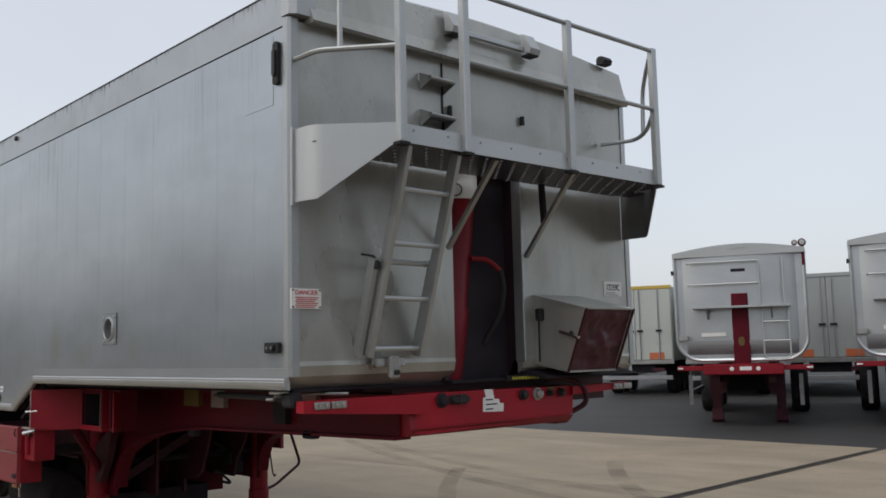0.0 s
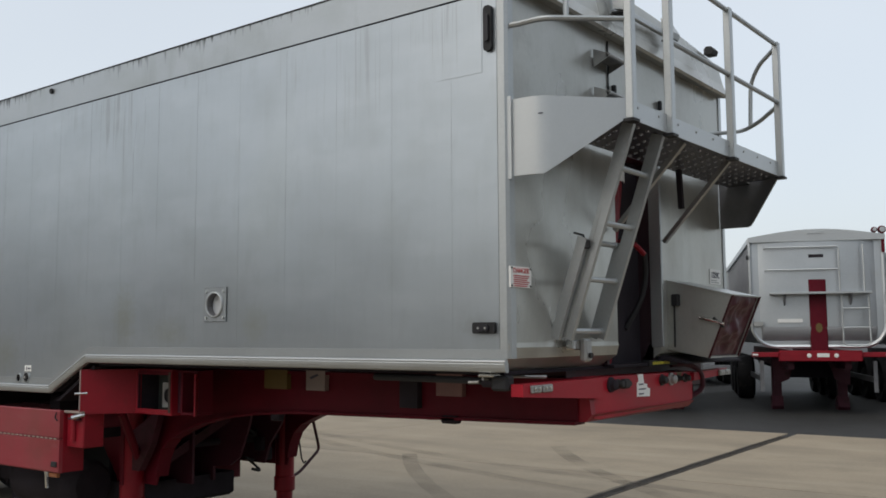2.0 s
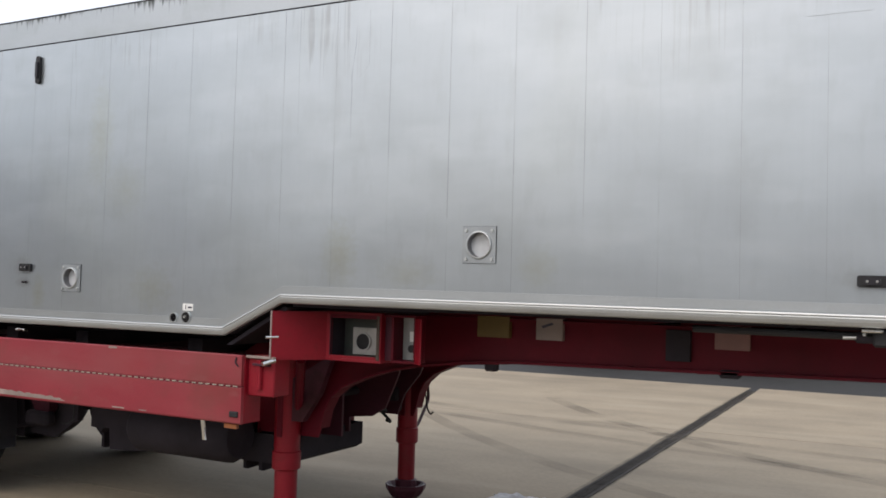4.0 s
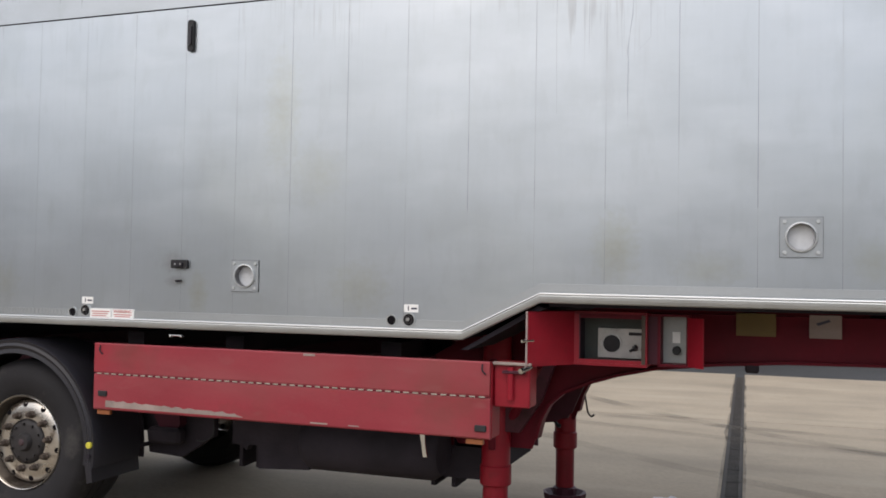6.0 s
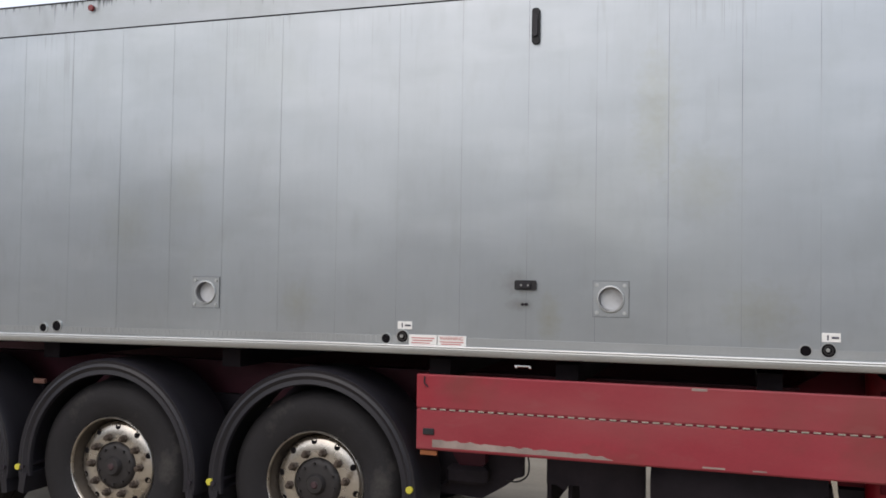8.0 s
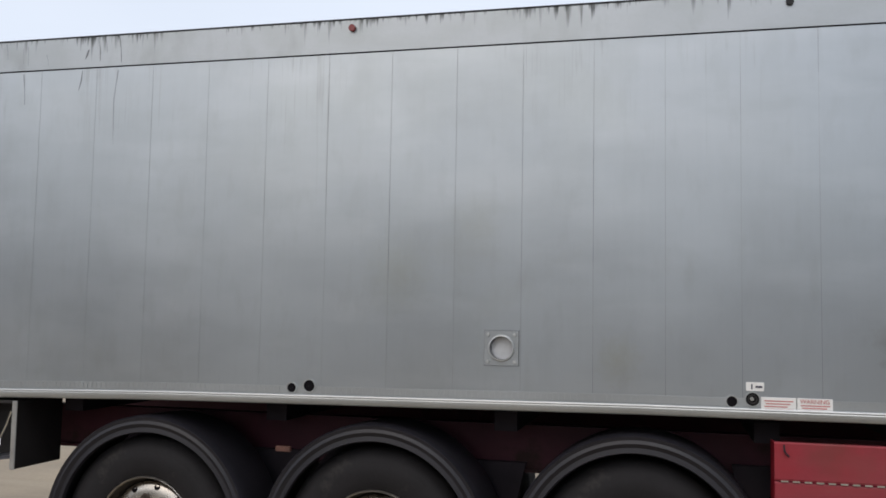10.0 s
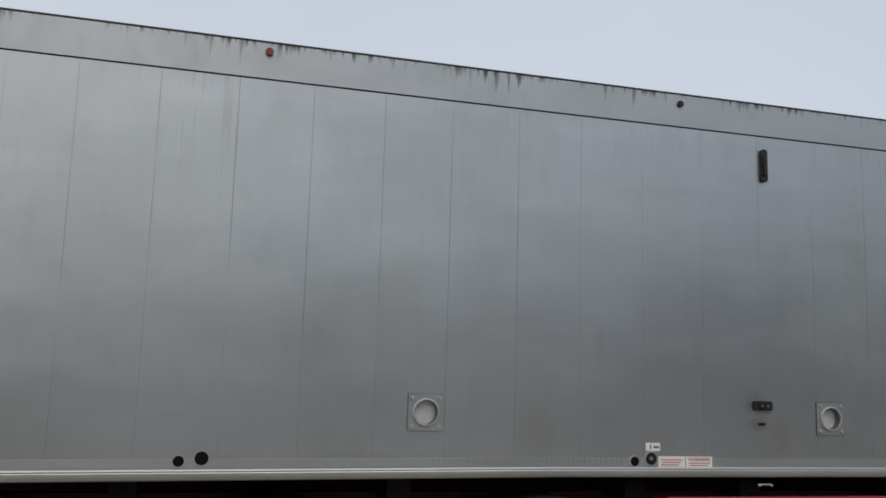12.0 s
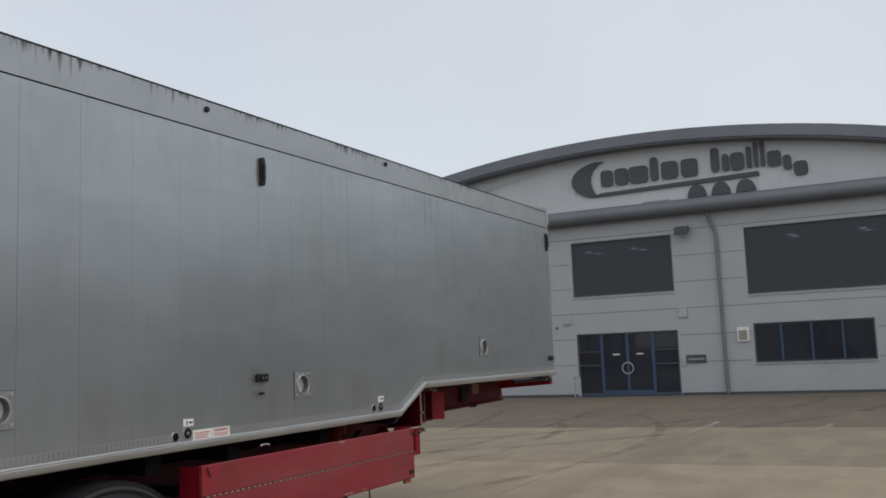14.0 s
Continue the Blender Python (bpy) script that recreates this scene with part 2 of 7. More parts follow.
ALU_EDGE = material("pale_aluminium_extrusion", (0.44, 0.46, 0.465), 0.38, 0.65, 0.85, 2.5, (1, 1, 1), 0.006, 80, 0.08,
                    stain=(0.34, 0.34, 0.31), stain_at=0.62, stain_scale=2.0)
ALU_SKIRT = material("aluminium_skirt_strip", (0.42, 0.445, 0.46), 0.34, 0.7, 0.9, 1.5, (1, 1, 1), 0.01, 60, 0.08, grain=0.2)
ALU_FRONT = material("mottled_aluminium_front_sheet", (0.43, 0.435, 0.408), 0.30, 0.46, 0.86, 1.3, (1, 1, 0.6), 0.0, 70, 0.1,
                     stain=(0.24, 0.235, 0.22), stain_at=0.6, stain_scale=1.2)
# mottling: stains together with brown yard reflections painted into the sheet
add_patches(ALU_FRONT, (0.26, 0.25, 0.22), 2.4, 0.50, 0.75, (1, 1.2, 0.55))
add_patches(ALU_FRONT, (0.43, 0.432, 0.42), 3.6, 0.55, 0.6, (1, 1.3, 0.5))
add_patches(ALU_FRONT, (0.27, 0.262, 0.235), 9.0, 0.55, 0.5, (1, 1, 0.4))
add_buckle(ALU_FRONT, 2.6, 0.26, (1, 1, 0.7))
ALU_PALE = material("fresh_pale_aluminium_sheet", (0.46, 0.478, 0.485), 0.40, 0.6, 0.9, 1.6, (1, 1, 1), 0.004, 80, grain=0.12)
STEEL = material("galvanised_steel", (0.40, 0.40, 0.39), 0.45, 0.7, 0.75, 6.0, (1, 1, 1), 0.05, 60)
RED = material("worn_red_chassis_paint", (0.25, 0.007, 0.018), 0.46, 0.0, 0.65, 2.2, (1, 1, 1), 0.04, 50, 0.1,
               stain=(0.11, 0.012, 0.012), stain_at=0.58, stain_scale=2.2, spec=0.3, grain=0.35)
RED_FADED = material("faded_red_board_paint", (0.26, 0.031, 0.043), 0.5, 0.0, 0.82, 1.5, (1, 1, 2), 0.02, 60, 0.1,
                     stain=(0.19, 0.035, 0.036), stain_at=0.54, stain_scale=1.6, spec=0.3, grain=0.3)
add_patches(RED_FADED, (0.29, 0.010, 0.016), 2.2, 0.55, 0.4)
add_patches(RED_FADED, (0.25, 0.062, 0.066), 1.5, 0.50, 0.6, (0.7, 1, 2.2))
add_patches(RED_FADED, (0.23, 0.085, 0.08), 11.0, 0.60, 0.5, (0.5, 1, 1))
# chassis red with underbody shade in its colour; also plain maroon parts
RED_DEEP = material("maroon_and_shaded_red_paint", (0.074, 0.020, 0.032), 0.5, 0.0, 0.6, 3.0, (1, 1, 1), 0.06, 40,
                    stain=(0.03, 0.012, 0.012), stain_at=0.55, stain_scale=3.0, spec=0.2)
RECESS = material("dark_maroon_brown_paint", (0.042, 0.023, 0.030), 0.5, 0.0, 0.65, 2.5, (1, 1, 0.5), 0.04, 40, stain=(0.03, 0.017, 0.02), stain_at=0.52, stain_scale=2.0, spec=0.3)
WRAP = material("crumpled_red_wrapping", (0.078, 0.008, 0.021), 0.45, 0.0, 0.55, 9.0, (1, 1, 1), 0.1, 30, stain=(0.024, 0.005, 0.010), stain_at=0.5, stain_scale=9.0, spec=0.5)
RED_BEAM = material("bright_red_beam_paint", (0.37, 0.008, 0.022), 0.45, 0.0, 0.72, 2.2, (1, 1, 1), 0.04, 50, 0.1, spec=0.3)
MAROON = material("maroon_paint", (0.048, 0.004, 0.009), 0.45, 0.0, 0.7, 4.0, (1, 1, 1), 0.03, 50, spec=0.3)
LABEL_DIRTY = material("grimy_label", (0.28, 0.225, 0.21), 0.6, 0.0, 0.8, 6.0, (1, 1, 1), 0.02)
# less deep red, likewise darkened for shaded chassis parts
RED_DARK = material("dark_and_shaded_red_paint", (0.108, 0.005, 0.014), 0.5, 0.0, 0.7, 3.0, (1, 1, 1), 0.03, 50, spec=0.15)
SCRAPED = material("scraped_bare_metal", (0.33, 0.265, 0.235), 0.6, 0.2, 0.6, 8.0, (1, 1, 1), 0.2, 50)
BLACK = material("black_rubber", (0.022, 0.022, 0.024), 0.62, 0.0, 0.7, 6.0, (1, 1, 1), 0.1, 80, spec=0.3)
DECK = material("dark_galvanised_deck", (0.088, 0.092, 0.115), 0.36, 0.5, 0.75, 6.0, (1, 1, 1), 0.05, 60)
PINK_LABEL = material("bleached_red_label", (0.24, 0.13, 0.12), 0.6, 0.0, 0.8, 6.0, (1, 1, 1), 0.02)
PLASTIC = material("black_plastic_mudguard", (0.020, 0.0192, 0.024), 0.42, 0.0, 0.8, 3.0, (1, 1, 1), 0.04, 60, 0.1,
                   stain=(0.022, 0.022, 0.022), stain_at=0.62, stain_scale=3.0, spec=0.3)
TYRE = material("dusty_tyre_rubber", (0.0205, 0.0195, 0.0215), 0.78, 0.0, 0.6, 5.0, (1, 1, 1), 0.15, 70, 0.08,
                stain=(0.046, 0.044, 0.042), stain_at=0.56, stain_scale=4.0, spec=0.25)
RIM = material("dirty_polished_alloy_rim", (0.56, 0.53, 0.48), 0.28, 0.95, 0.75, 7.0, (1, 1, 1), 0.02, 60, 0.1,
               stain=(0.20, 0.17, 0.14), stain_at=0.57, stain_scale=9.0)
HUB = material("greasy_hub", (0.017, 0.0145, 0.015), 0.62, 0.0, 0.6, 9.0, (1, 1, 1), 0.1, 60)
# darker rim metal: grime plus the well's dark reflection in the colour
RIM_WELL = material("grimy_shaded_rim_well", (0.20, 0.175, 0.15), 0.42, 0.75, 0.55, 6.0, (1, 1, 1), 0.04, 60, 0.1,
                    stain=(0.06, 0.048, 0.04), stain_at=0.5, stain_scale=6.0)
HUB_CAP = material("dull_red_cap", (0.045, 0.022, 0.026), 0.6, 0.0, 0.7, 20.0, (1, 1, 1), 0.02)
BORE = material("dark_opening", (0.010, 0.009, 0.0105), 0.9, 0.0, 0.8, 6.0, (1, 1, 1), 0.0, spec=0.05)
NUT = material("rusty_wheel_nut", (0.085, 0.064, 0.05), 0.6, 0.4, 0.6, 20.0, (1, 1, 1), 0.1, 90)
# grime, darkened further to hold the shade under the body
GRIME_SHADE = material("grimy_and_shaded_steel", (0.034, 0.029, 0.036), 0.8, 0.0, 0.6, 4.0, (1, 1, 1), 0.15, 40, spec=0.15)
WHITE = material("white_label", (0.78, 0.78, 0.76), 0.5, 0.0, 0.9, 8.0, (1, 1, 1), 0.02, 80)
INK_RED = material("red_ink", (0.48, 0.05, 0.05), 0.5, 0.0, 0.9, 8.0, (1, 1, 1), 0.0)
INK_FADED = material("faded_red_ink", (0.50, 0.17, 0.16), 0.5, 0.0, 0.9, 8.0, (1, 1, 1), 0.0)
INK_DARK = material("dark_ink", (0.05, 0.05, 0.08), 0.5, 0.0, 0.9, 8.0, (1, 1, 1), 0.0)
PANEL_GREY = material("grey_instrument_panel", (0.36, 0.37, 0.36), 0.5, 0.2, 0.8, 6.0, (1, 1, 1), 0.04)
OCHRE = material("faded_yellow_label", (0.13, 0.085, 0.02), 0.6, 0.0, 0.8, 6.0, (1, 1, 1), 0.02)
YELLOW = material("yellow_plastic", (0.55, 0.50, 0.05), 0.5, 0.0, 0.85, 6.0, (1, 1, 1), 0.02)
AMBER = material("amber_marker_lens", (0.26, 0.09, 0.035), 0.25, 0.0, 0.8, 8.0, (1, 1, 1), 0.02)
AMBER_DARK = material("dark_amber_lens", (0.105, 0.045, 0.032), 0.5, 0.0, 0.7, 20.0, (1, 1, 1), 0.02)
# paler than the deck to paint in daylight coming through its holes
COLLAR = material("light_catching_deck_collars", (0.36, 0.36, 0.38), 0.30, 0.7, 0.8, 6.0, (1, 1, 1), 0.03, 60)
CAB_BACK = material("dark_green_grey_plate", (0.060, 0.068, 0.062), 0.6, 0.2, 0.7, 6.0, (1, 1, 1), 0.04)
PANEL_PALE = material("scuffed_pale_panel", (0.47, 0.465, 0.44), 0.5, 0.1, 0.75, 9.0, (1, 1, 1), 0.04, stain=(0.30, 0.29, 0.26), stain_at=0.55, stain_scale=14.0)
RED_LENS = material("red_reflector_lens", (0.19, 0.018, 0.02), 0.2, 0.0, 0.8, 8.0, (1, 1, 1), 0.0)
SLEEVE = material("dull_sleeve", (0.21, 0.21, 0.22), 0.5, 0.5, 0.8, 10.0, (1, 1, 1), 0.02)
PORT_PLATE = material("grey_cast_plate", (0.32, 0.345, 0.36), 0.42, 0.6, 0.88, 8.0, (1, 1, 1), 0.02, 90, 0.08, grain=0.25)
LENS = material("frosted_sight_glass", (0.56, 0.58, 0.60), 0.3, 0.0, 0.8, 10.0, (1, 1, 1), 0.02, coat=0.4)
CHROME = material("bright_metal", (0.72, 0.72, 0.70), 0.2, 1.0, 0.8, 8.0, (1, 1, 1), 0.02)
CONCRETE = material("pale_worn_concrete", (0.325, 0.265, 0.187), 0.85, 0.0, 0.78, 0.9, (1, 1, 1), 0.3, 26, 0.08,
                    stain=(0.235, 0.192, 0.135), stain_at=0.53, stain_scale=0.55, random_tone=0.05, grain=0.6)
add_patches(CONCRETE, (0.37, 0.31, 0.225), 1.4, 0.5, 0.5, (0.35, 1.6, 1))
add_patches(CONCRETE, (0.18, 0.147, 0.105), 0.8, 0.52, 0.6, (0.25, 1.3, 1))
add_patches(CONCRETE, (0.12, 0.10, 0.075), 9.0, 0.68, 0.6)
ASPHALT = material("wet_dark_asphalt", (0.030, 0.029, 0.028), 0.75, 0.0, 0.6, 0.5, (1, 1, 1), 0.6, 22, 0.12, grain=0.8,
                   stain=(0.044, 0.043, 0.041), stain_at=0.58, stain_scale=0.4)
add_patches(ASPHALT, (0.052, 0.050, 0.048), 3.5, 0.55, 0.7)
add_patches(ASPHALT, (0.022, 0.0215, 0.021), 0.35, 0.5, 0.7, (1, 0.5, 1))
DRAIN = material("dirty_iron_grate", (0.062, 0.054, 0.046), 0.75, 0.1, 0.6, 5.0, (1, 1, 1), 0.2, 40, spec=0.2)
PAPER = material("wet_litter_paper", (0.62, 0.61, 0.62), 0.7, 0.0, 0.85, 10.0, (1, 1, 1), 0.1)
CLAD = material("pale_grey_wall_panel", (0.43, 0.445, 0.465), 0.5, 0.1, 0.92, 0.6, (1, 1, 1), 0.02, 40, 0.08,
                stain=(0.37, 0.38, 0.395), stain_at=0.6, stain_scale=0.5)
JOINT = material("dark_panel_joint", (0.15, 0.155, 0.165), 0.6, 0.0, 0.7, 2.0, (1, 1, 1), 0.0)
CLAD_TOP = material("ribbed_silver_cladding", (0.60, 0.62, 0.64), 0.5, 0.2, 0.92, 0.8, (1, 1, 1), 0.02, 40)
ROOF_GREY = material("slate_grey_metal_roof", (0.19, 0.205, 0.23), 0.5, 0.2, 0.85, 0.8, (1, 1, 1), 0.03)
LOGO_GREY = material("dark_grey_sign", (0.075, 0.08, 0.095), 0.5, 0.0, 0.9, 2.0, (1, 1, 1), 0.02)
BLUE = material("blue_window_frame", (0.045, 0.085, 0.16), 0.4, 0.1, 0.9, 3.0, (1, 1, 1), 0.02)
ROOM = material("dim_room_lining", (0.20, 0.20, 0.21), 0.8, 0.0, 0.9, 1.0, (1, 1, 1), 0.0)
SILVER = material("silver_tipper_body", (0.52, 0.545, 0.565), 0.32, 0.75, 0.85, 1.2, (1, 1, 1), 0.02, 50, 0.08,
                  stain=(0.45, 0.46, 0.46), stain_at=0.6, stain_scale=1.0)
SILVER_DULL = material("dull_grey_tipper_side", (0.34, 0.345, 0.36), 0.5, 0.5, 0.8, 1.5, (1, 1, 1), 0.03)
BOX_GREY = material("grey_box_trailer_panel", (0.36, 0.38, 0.38), 0.5, 0.1, 0.85, 0.8, (1, 1, 1), 0.02,
                    stain=(0.27, 0.28, 0.27), stain_at=0.58)
BOX_PALE = material("pale_box_trailer_panel", (0.50, 0.53, 0.50), 0.5, 0.0, 0.85, 0.8, (1, 1, 1), 0.02,
                    stain=(0.38, 0.40, 0.36), stain_at=0.58)
TRIM_YELLOW = material("yellow_trim", (0.55, 0.40, 0.08), 0.5, 0.0, 0.9, 3.0, (1, 1, 1), 0.0)
ORANGE = material("orange_marker_board", (0.55, 0.15, 0.06), 0.4, 0.0, 0.9, 3.0, (1, 1, 1), 0.0)
# tones of the added out-of-view walls, set by what the trailer mirrors
UNSEEN_WALL_BROWN = material("unseen_brown_grey_wall", (0.30, 0.30, 0.295), 0.8, 0.0, 0.6, 0.25, (1, 1, 1), 0.0)
UNSEEN_WALL_GREY = material("unseen_grey_wall", (0.42, 0.425, 0.44), 0.8, 0.0, 0.6, 0.25, (1, 1, 1), 0.0)


def mark_material(name, color, cover):
    """Rubbed-on dirt: patchy, letting the ground show through."""
    m = bpy.data.materials.new(name)
    m.use_nodes = True
    n, l = m.node_tree.nodes, m.node_tree.links
    p = n["Principled BSDF"]
    p.inputs["Base Color"].default_value = (*color, 1)
    p.inputs["Roughness"].default_value = 0.85
    t = n.new("ShaderNodeTexCoord")
    a = n.new("ShaderNodeTexNoise")
    a.inputs["Scale"].default_value, a.inputs["Detail"].default_value = 1.1, 9.0
    l.new(t.outputs["Object"], a.inputs["Vector"])
    f = n.new("ShaderNodeMapRange")
    f.inputs["From Min"].default_value, f.inputs["From Max"].default_value = 0.35, 0.75
    f.inputs["To Max"].default_value = cover
    l.new(a.outputs["Fac"], f.inputs["Value"])
    l.new(f.outputs[0], p.inputs["Alpha"])
    return m


CONCRETE_OLD = material("older_brown_concrete", (0.152, 0.126, 0.093), 0.85, 0.0, 0.78, 0.9, (1, 1, 1), 0.3, 26, 0.08,
                        stain=(0.122, 0.101, 0.074), stain_at=0.53, stain_scale=0.55, random_tone=0.05, grain=0.6)
add_patches(CONCRETE_OLD, (0.195, 0.165, 0.126), 1.4, 0.5, 0.5, (0.35, 1.6, 1))
add_patches(CONCRETE_OLD, (0.097, 0.08, 0.06), 0.8, 0.52, 0.6, (0.25, 1.3, 1))
CONCRETE_MID = material("worn_brown_concrete", (0.265, 0.219, 0.158), 0.85, 0.0, 0.78, 0.9, (1, 1, 1), 0.3, 26, 0.08,
                        stain=(0.19, 0.155, 0.11), stain_at=0.53, stain_scale=0.55, random_tone=0.05, grain=0.6)
add_patches(CONCRETE_MID, (0.31, 0.26, 0.19), 1.4, 0.5, 0.5, (0.35, 1.6, 1))
add_patches(CONCRETE_MID, (0.15, 0.123, 0.088), 0.8, 0.52, 0.6, (0.25, 1.3, 1))
WORN_LINE = mark_material("worn_white_road_paint", (0.50, 0.48, 0.43), 0.75)
TYRE_MARK = mark_material("rubbed_tyre_marks", (0.11, 0.092, 0.070), 0.30)
RUN_DARK = mark_material("dark_water_run", (0.10, 0.105, 0.108), 0.9)
RUN_FAINT = mark_material("faint_water_run", (0.21, 0.22, 0.226), 0.75)
GUTTER_DIRT = mark_material("gutter_dirt", (0.085, 0.072, 0.055), 0.75)


def glowing(name, color, strength):
    m = bpy.data.materials.new(name)
    m.use_nodes = True
    p = m.node_tree.nodes["Principled BSDF"]
    p.inputs["Base Color"].default_value = (*color, 1)
    p.inputs["Emission Color"].default_value = (*color, 1)
    p.inputs["Emission Strength"].default_value = strength
    return m


TUBE = glowing("lit_office_tube", (0.9, 0.95, 1.0), 2.6)
GLASS = bpy.data.materials.new("tinted_glass_with_sky_haze")
GLASS.use_nodes = True
gp = GLASS.node_tree.nodes["Principled BSDF"]
# tint, raised so its diffuse share stands for reflected sky haze
gp.inputs["Base Color"].default_value = (0.085, 0.097, 0.125, 1)
gp.inputs["Transmission Weight"].default_value = 0.7
gp.inputs["Roughness"].default_value = 0.03
gp.inputs["IOR"].default_value = 1.4


# ---- mesh helpers ----
def box(bm, x0, x1, y0, y1, z0, z1, bevel=0.0):
    made = bmesh.ops.create_cube(bm, size=1.0)["verts"]
    for v in made:
        v.co = Vector((x0 + (v.co.x + 0.5) * (x1 - x0), y0 + (v.co.y + 0.5) * (y1 - y0), z0 + (v.co.z + 0.5) * (z1 - z0)))
    if bevel:
        edges = list({e for v in made for e in v.link_edges})
        bmesh.ops.bevel(bm, geom=edges, offset=bevel, segments=1, profile=0.5, affect="EDGES")
    return bm


def prism(bm, outline, along, a, b):
    """A closed outline of (u, v) pushed from a to b along the axis x, y or z."""
    def at(u, v, w):
        return {"x": (w, u, v), "y": (u, w, v), "z": (u, v, w)}[along]
    lo = [bm.verts.new(at(u, v, a)) for u, v in outline]
    hi = [bm.verts.new(at(u, v, b)) for u, v in outline]
    k = len(outline)
    bm.faces.new(lo)
    bm.faces.new(hi[::-1])
    for i in range(k):
        bm.faces.new((lo[i], hi[i], hi[(i + 1) % k], lo[(i + 1) % k]))
    bmesh.ops.recalc_face_normals(bm, faces=bm.faces[:])
    return bm


def tube(bm, points, radius, sides=8, square=False):
    """A round or square bar along points, with closed ends."""
    pts = [Vector(p) for p in points]
    rings = []
    side = None
    for i, p in enumerate(pts):
        d = (pts[min(i + 1, len(pts) - 1)] - pts[max(i - 1, 0)]).normalized()
        if side is None:
            side = d.cross(Vector((0, 0, 1)) if abs(d.z) < 0.9 else Vector((1, 0, 0))).normalized()
        side = (side - d * side.dot(d)).normalized()
        up = d.cross(side)
        k = 4 if square else sides
        off = math.pi / 4 if square else 0.0
        rad = radius * (1.414 if square else 1.0)
        rings.append([bm.verts.new(p + rad * (math.cos(off + 2 * math.pi * j / k) * side + math.sin(off + 2 * math.pi * j / k) * up))
                      for j in range(k)])
    for r0, r1 in zip(rings, rings[1:]):
        k = len(r0)
        for j in range(k):
            bm.faces.new((r0[j], r0[(j + 1) % k], r1[(j + 1) % k], r1[j]))
    bm.faces.new(rings[0][::-1])
    bm.faces.new(rings[-1])
    return bm


def curve_points(points, radius=0.06, steps=5):
    """The points of a bent bar, each inner corner rounded."""
    pts = [Vector(p) for p in points]
    out = [pts[0]]
    for a, b, c in zip(pts, pts[1:], pts[2:]):
        r1 = min(radius, (a - b).length * 0.45, (c - b).length * 0.45)
        s, e = b + (a - b).normalized() * r1, b + (c - b).normalized() * r1
        for i in range(steps + 1):
            t = i / steps
            out.append(s * (1 - t) ** 2 + b * 2 * t * (1 - t) + e * t * t)
    out.append(pts[-1])
    return out


def lathe(bm, profile, steps=32, axis="y", start=0.0, end=2 * math.pi):
    """Turns a profile of (radius, along) about an axis through the origin."""
    full = abs(end - start - 2 * math.pi) < 1e-6
    rings = []
    for i in range(steps if full else steps + 1):
        a = start + (end - start) * i / steps
        c, s = math.cos(a), math.sin(a)
        rings.append([bm.verts.new({"y": (r * c, w, r * s), "x": (w, r * c, r * s), "z": (r * c, r * s, w)}[axis]) for r, w in profile])
    pairs = list(zip(rings, rings[1:])) + ([(rings[-1], rings[0])] if full else [])
    for r0, r1 in pairs:
        for j in range(len(profile) - 1):
            bm.faces.new((r0[j], r0[j + 1], r1[j + 1], r1[j]))
    return bm


def shift(bm, x=0.0, y=0.0, z=0.0):
    bmesh.ops.translate(bm, verts=bm.verts[:], vec=(x, y, z))
    return bm


def part(name, bm, mat, parent=None, label="", smooth=False):
    """Links a bmesh as one mesh object under a thing or under a part."""
    mesh = bpy.data.meshes.new(name)
    bmesh.ops.recalc_face_normals(bm, faces=bm.faces[:])
    bm.to_mesh(mesh)
    bm.free()
    mesh.materials.append(mat)
    if smooth:
        mesh.polygons.foreach_set("use_smooth", [True] * len(mesh.polygons))
        mesh.update()
        mesh.set_sharp_from_angle(angle=radians(40))
    ob = new(name, mesh)
    if parent:
        ob.parent = parent
    if label:
        ob["label"] = label
    return ob


def B(*a, **k):
    return box(bmesh.new(), *a, **k)


def thing(name, m, label, category, group="", kind=""):
    ob = new(name)
    ob.empty_display_size = 0.2
    ob.matrix_basis = m
    return tagged(ob, label, category, group, kind)


def text_mesh(words, size, depth=0.001):
    """A bmesh of words in the built-in font, centred, upright in the xz plane and facing -y."""
    cu = bpy.data.curves.new("words", "FONT")
    cu.body, cu.size, cu.extrude, cu.align_x, cu.align_y = words, size, depth, "CENTER", "CENTER"
    tmp = new("words", cu)
    me = bpy.data.meshes.new_from_object(tmp.evaluated_get(bpy.context.evaluated_depsgraph_get()))
    bm = bmesh.new()
    bm.from_mesh(me)
    bpy.data.objects.remove(tmp)
    bpy.data.meshes.remove(me)
    bpy.data.curves.remove(cu)
    bmesh.ops.rotate(bm, verts=bm.verts[:], cent=(0, 0, 0), matrix=Matrix.Rotation(radians(90), 3, "X"))
    return bm


def ground_z(x, y):
    """The yard is level; a very slight roll keeps it from being a perfect plane."""
    return 0.004 * math.sin(x * 0.21) * math.sin(y * 0.17 + 1.0)


# ---- ground ----
def sheet(name, xs, ys, lift, mat):
    bm = bmesh.new()
    grid = [[bm.verts.new((x, y, ground_z(x, y) + lift)) for y in ys] for x in xs]
    for i in range(len(xs) - 1):
        for j in range(len(ys) - 1):
            bm.faces.new((grid[i][j], grid[i + 1][j], grid[i + 1][j + 1], grid[i][j + 1]))
    return part(name, bm, mat)


far = [-2500, -800, -250, -90]
ground = sheet("ground", far + [-60 + 3 * i for i in range(40)] + [60, 90, 250, 800, 2500],
               far + [-60 + 3 * i for i in range(40)] + [60, 90, 250, 800, 2500], 0.0, ASPHALT)
tagged(ground, "dark damp asphalt yard running to the horizon", "ground", kind="structure")

# ---- the tipper trailer ----
trailer = thing("tipper_trailer", Matrix.Identity(4),
                "silver aluminium bulk tipper trailer with red chassis parked on landing legs", "trailer")


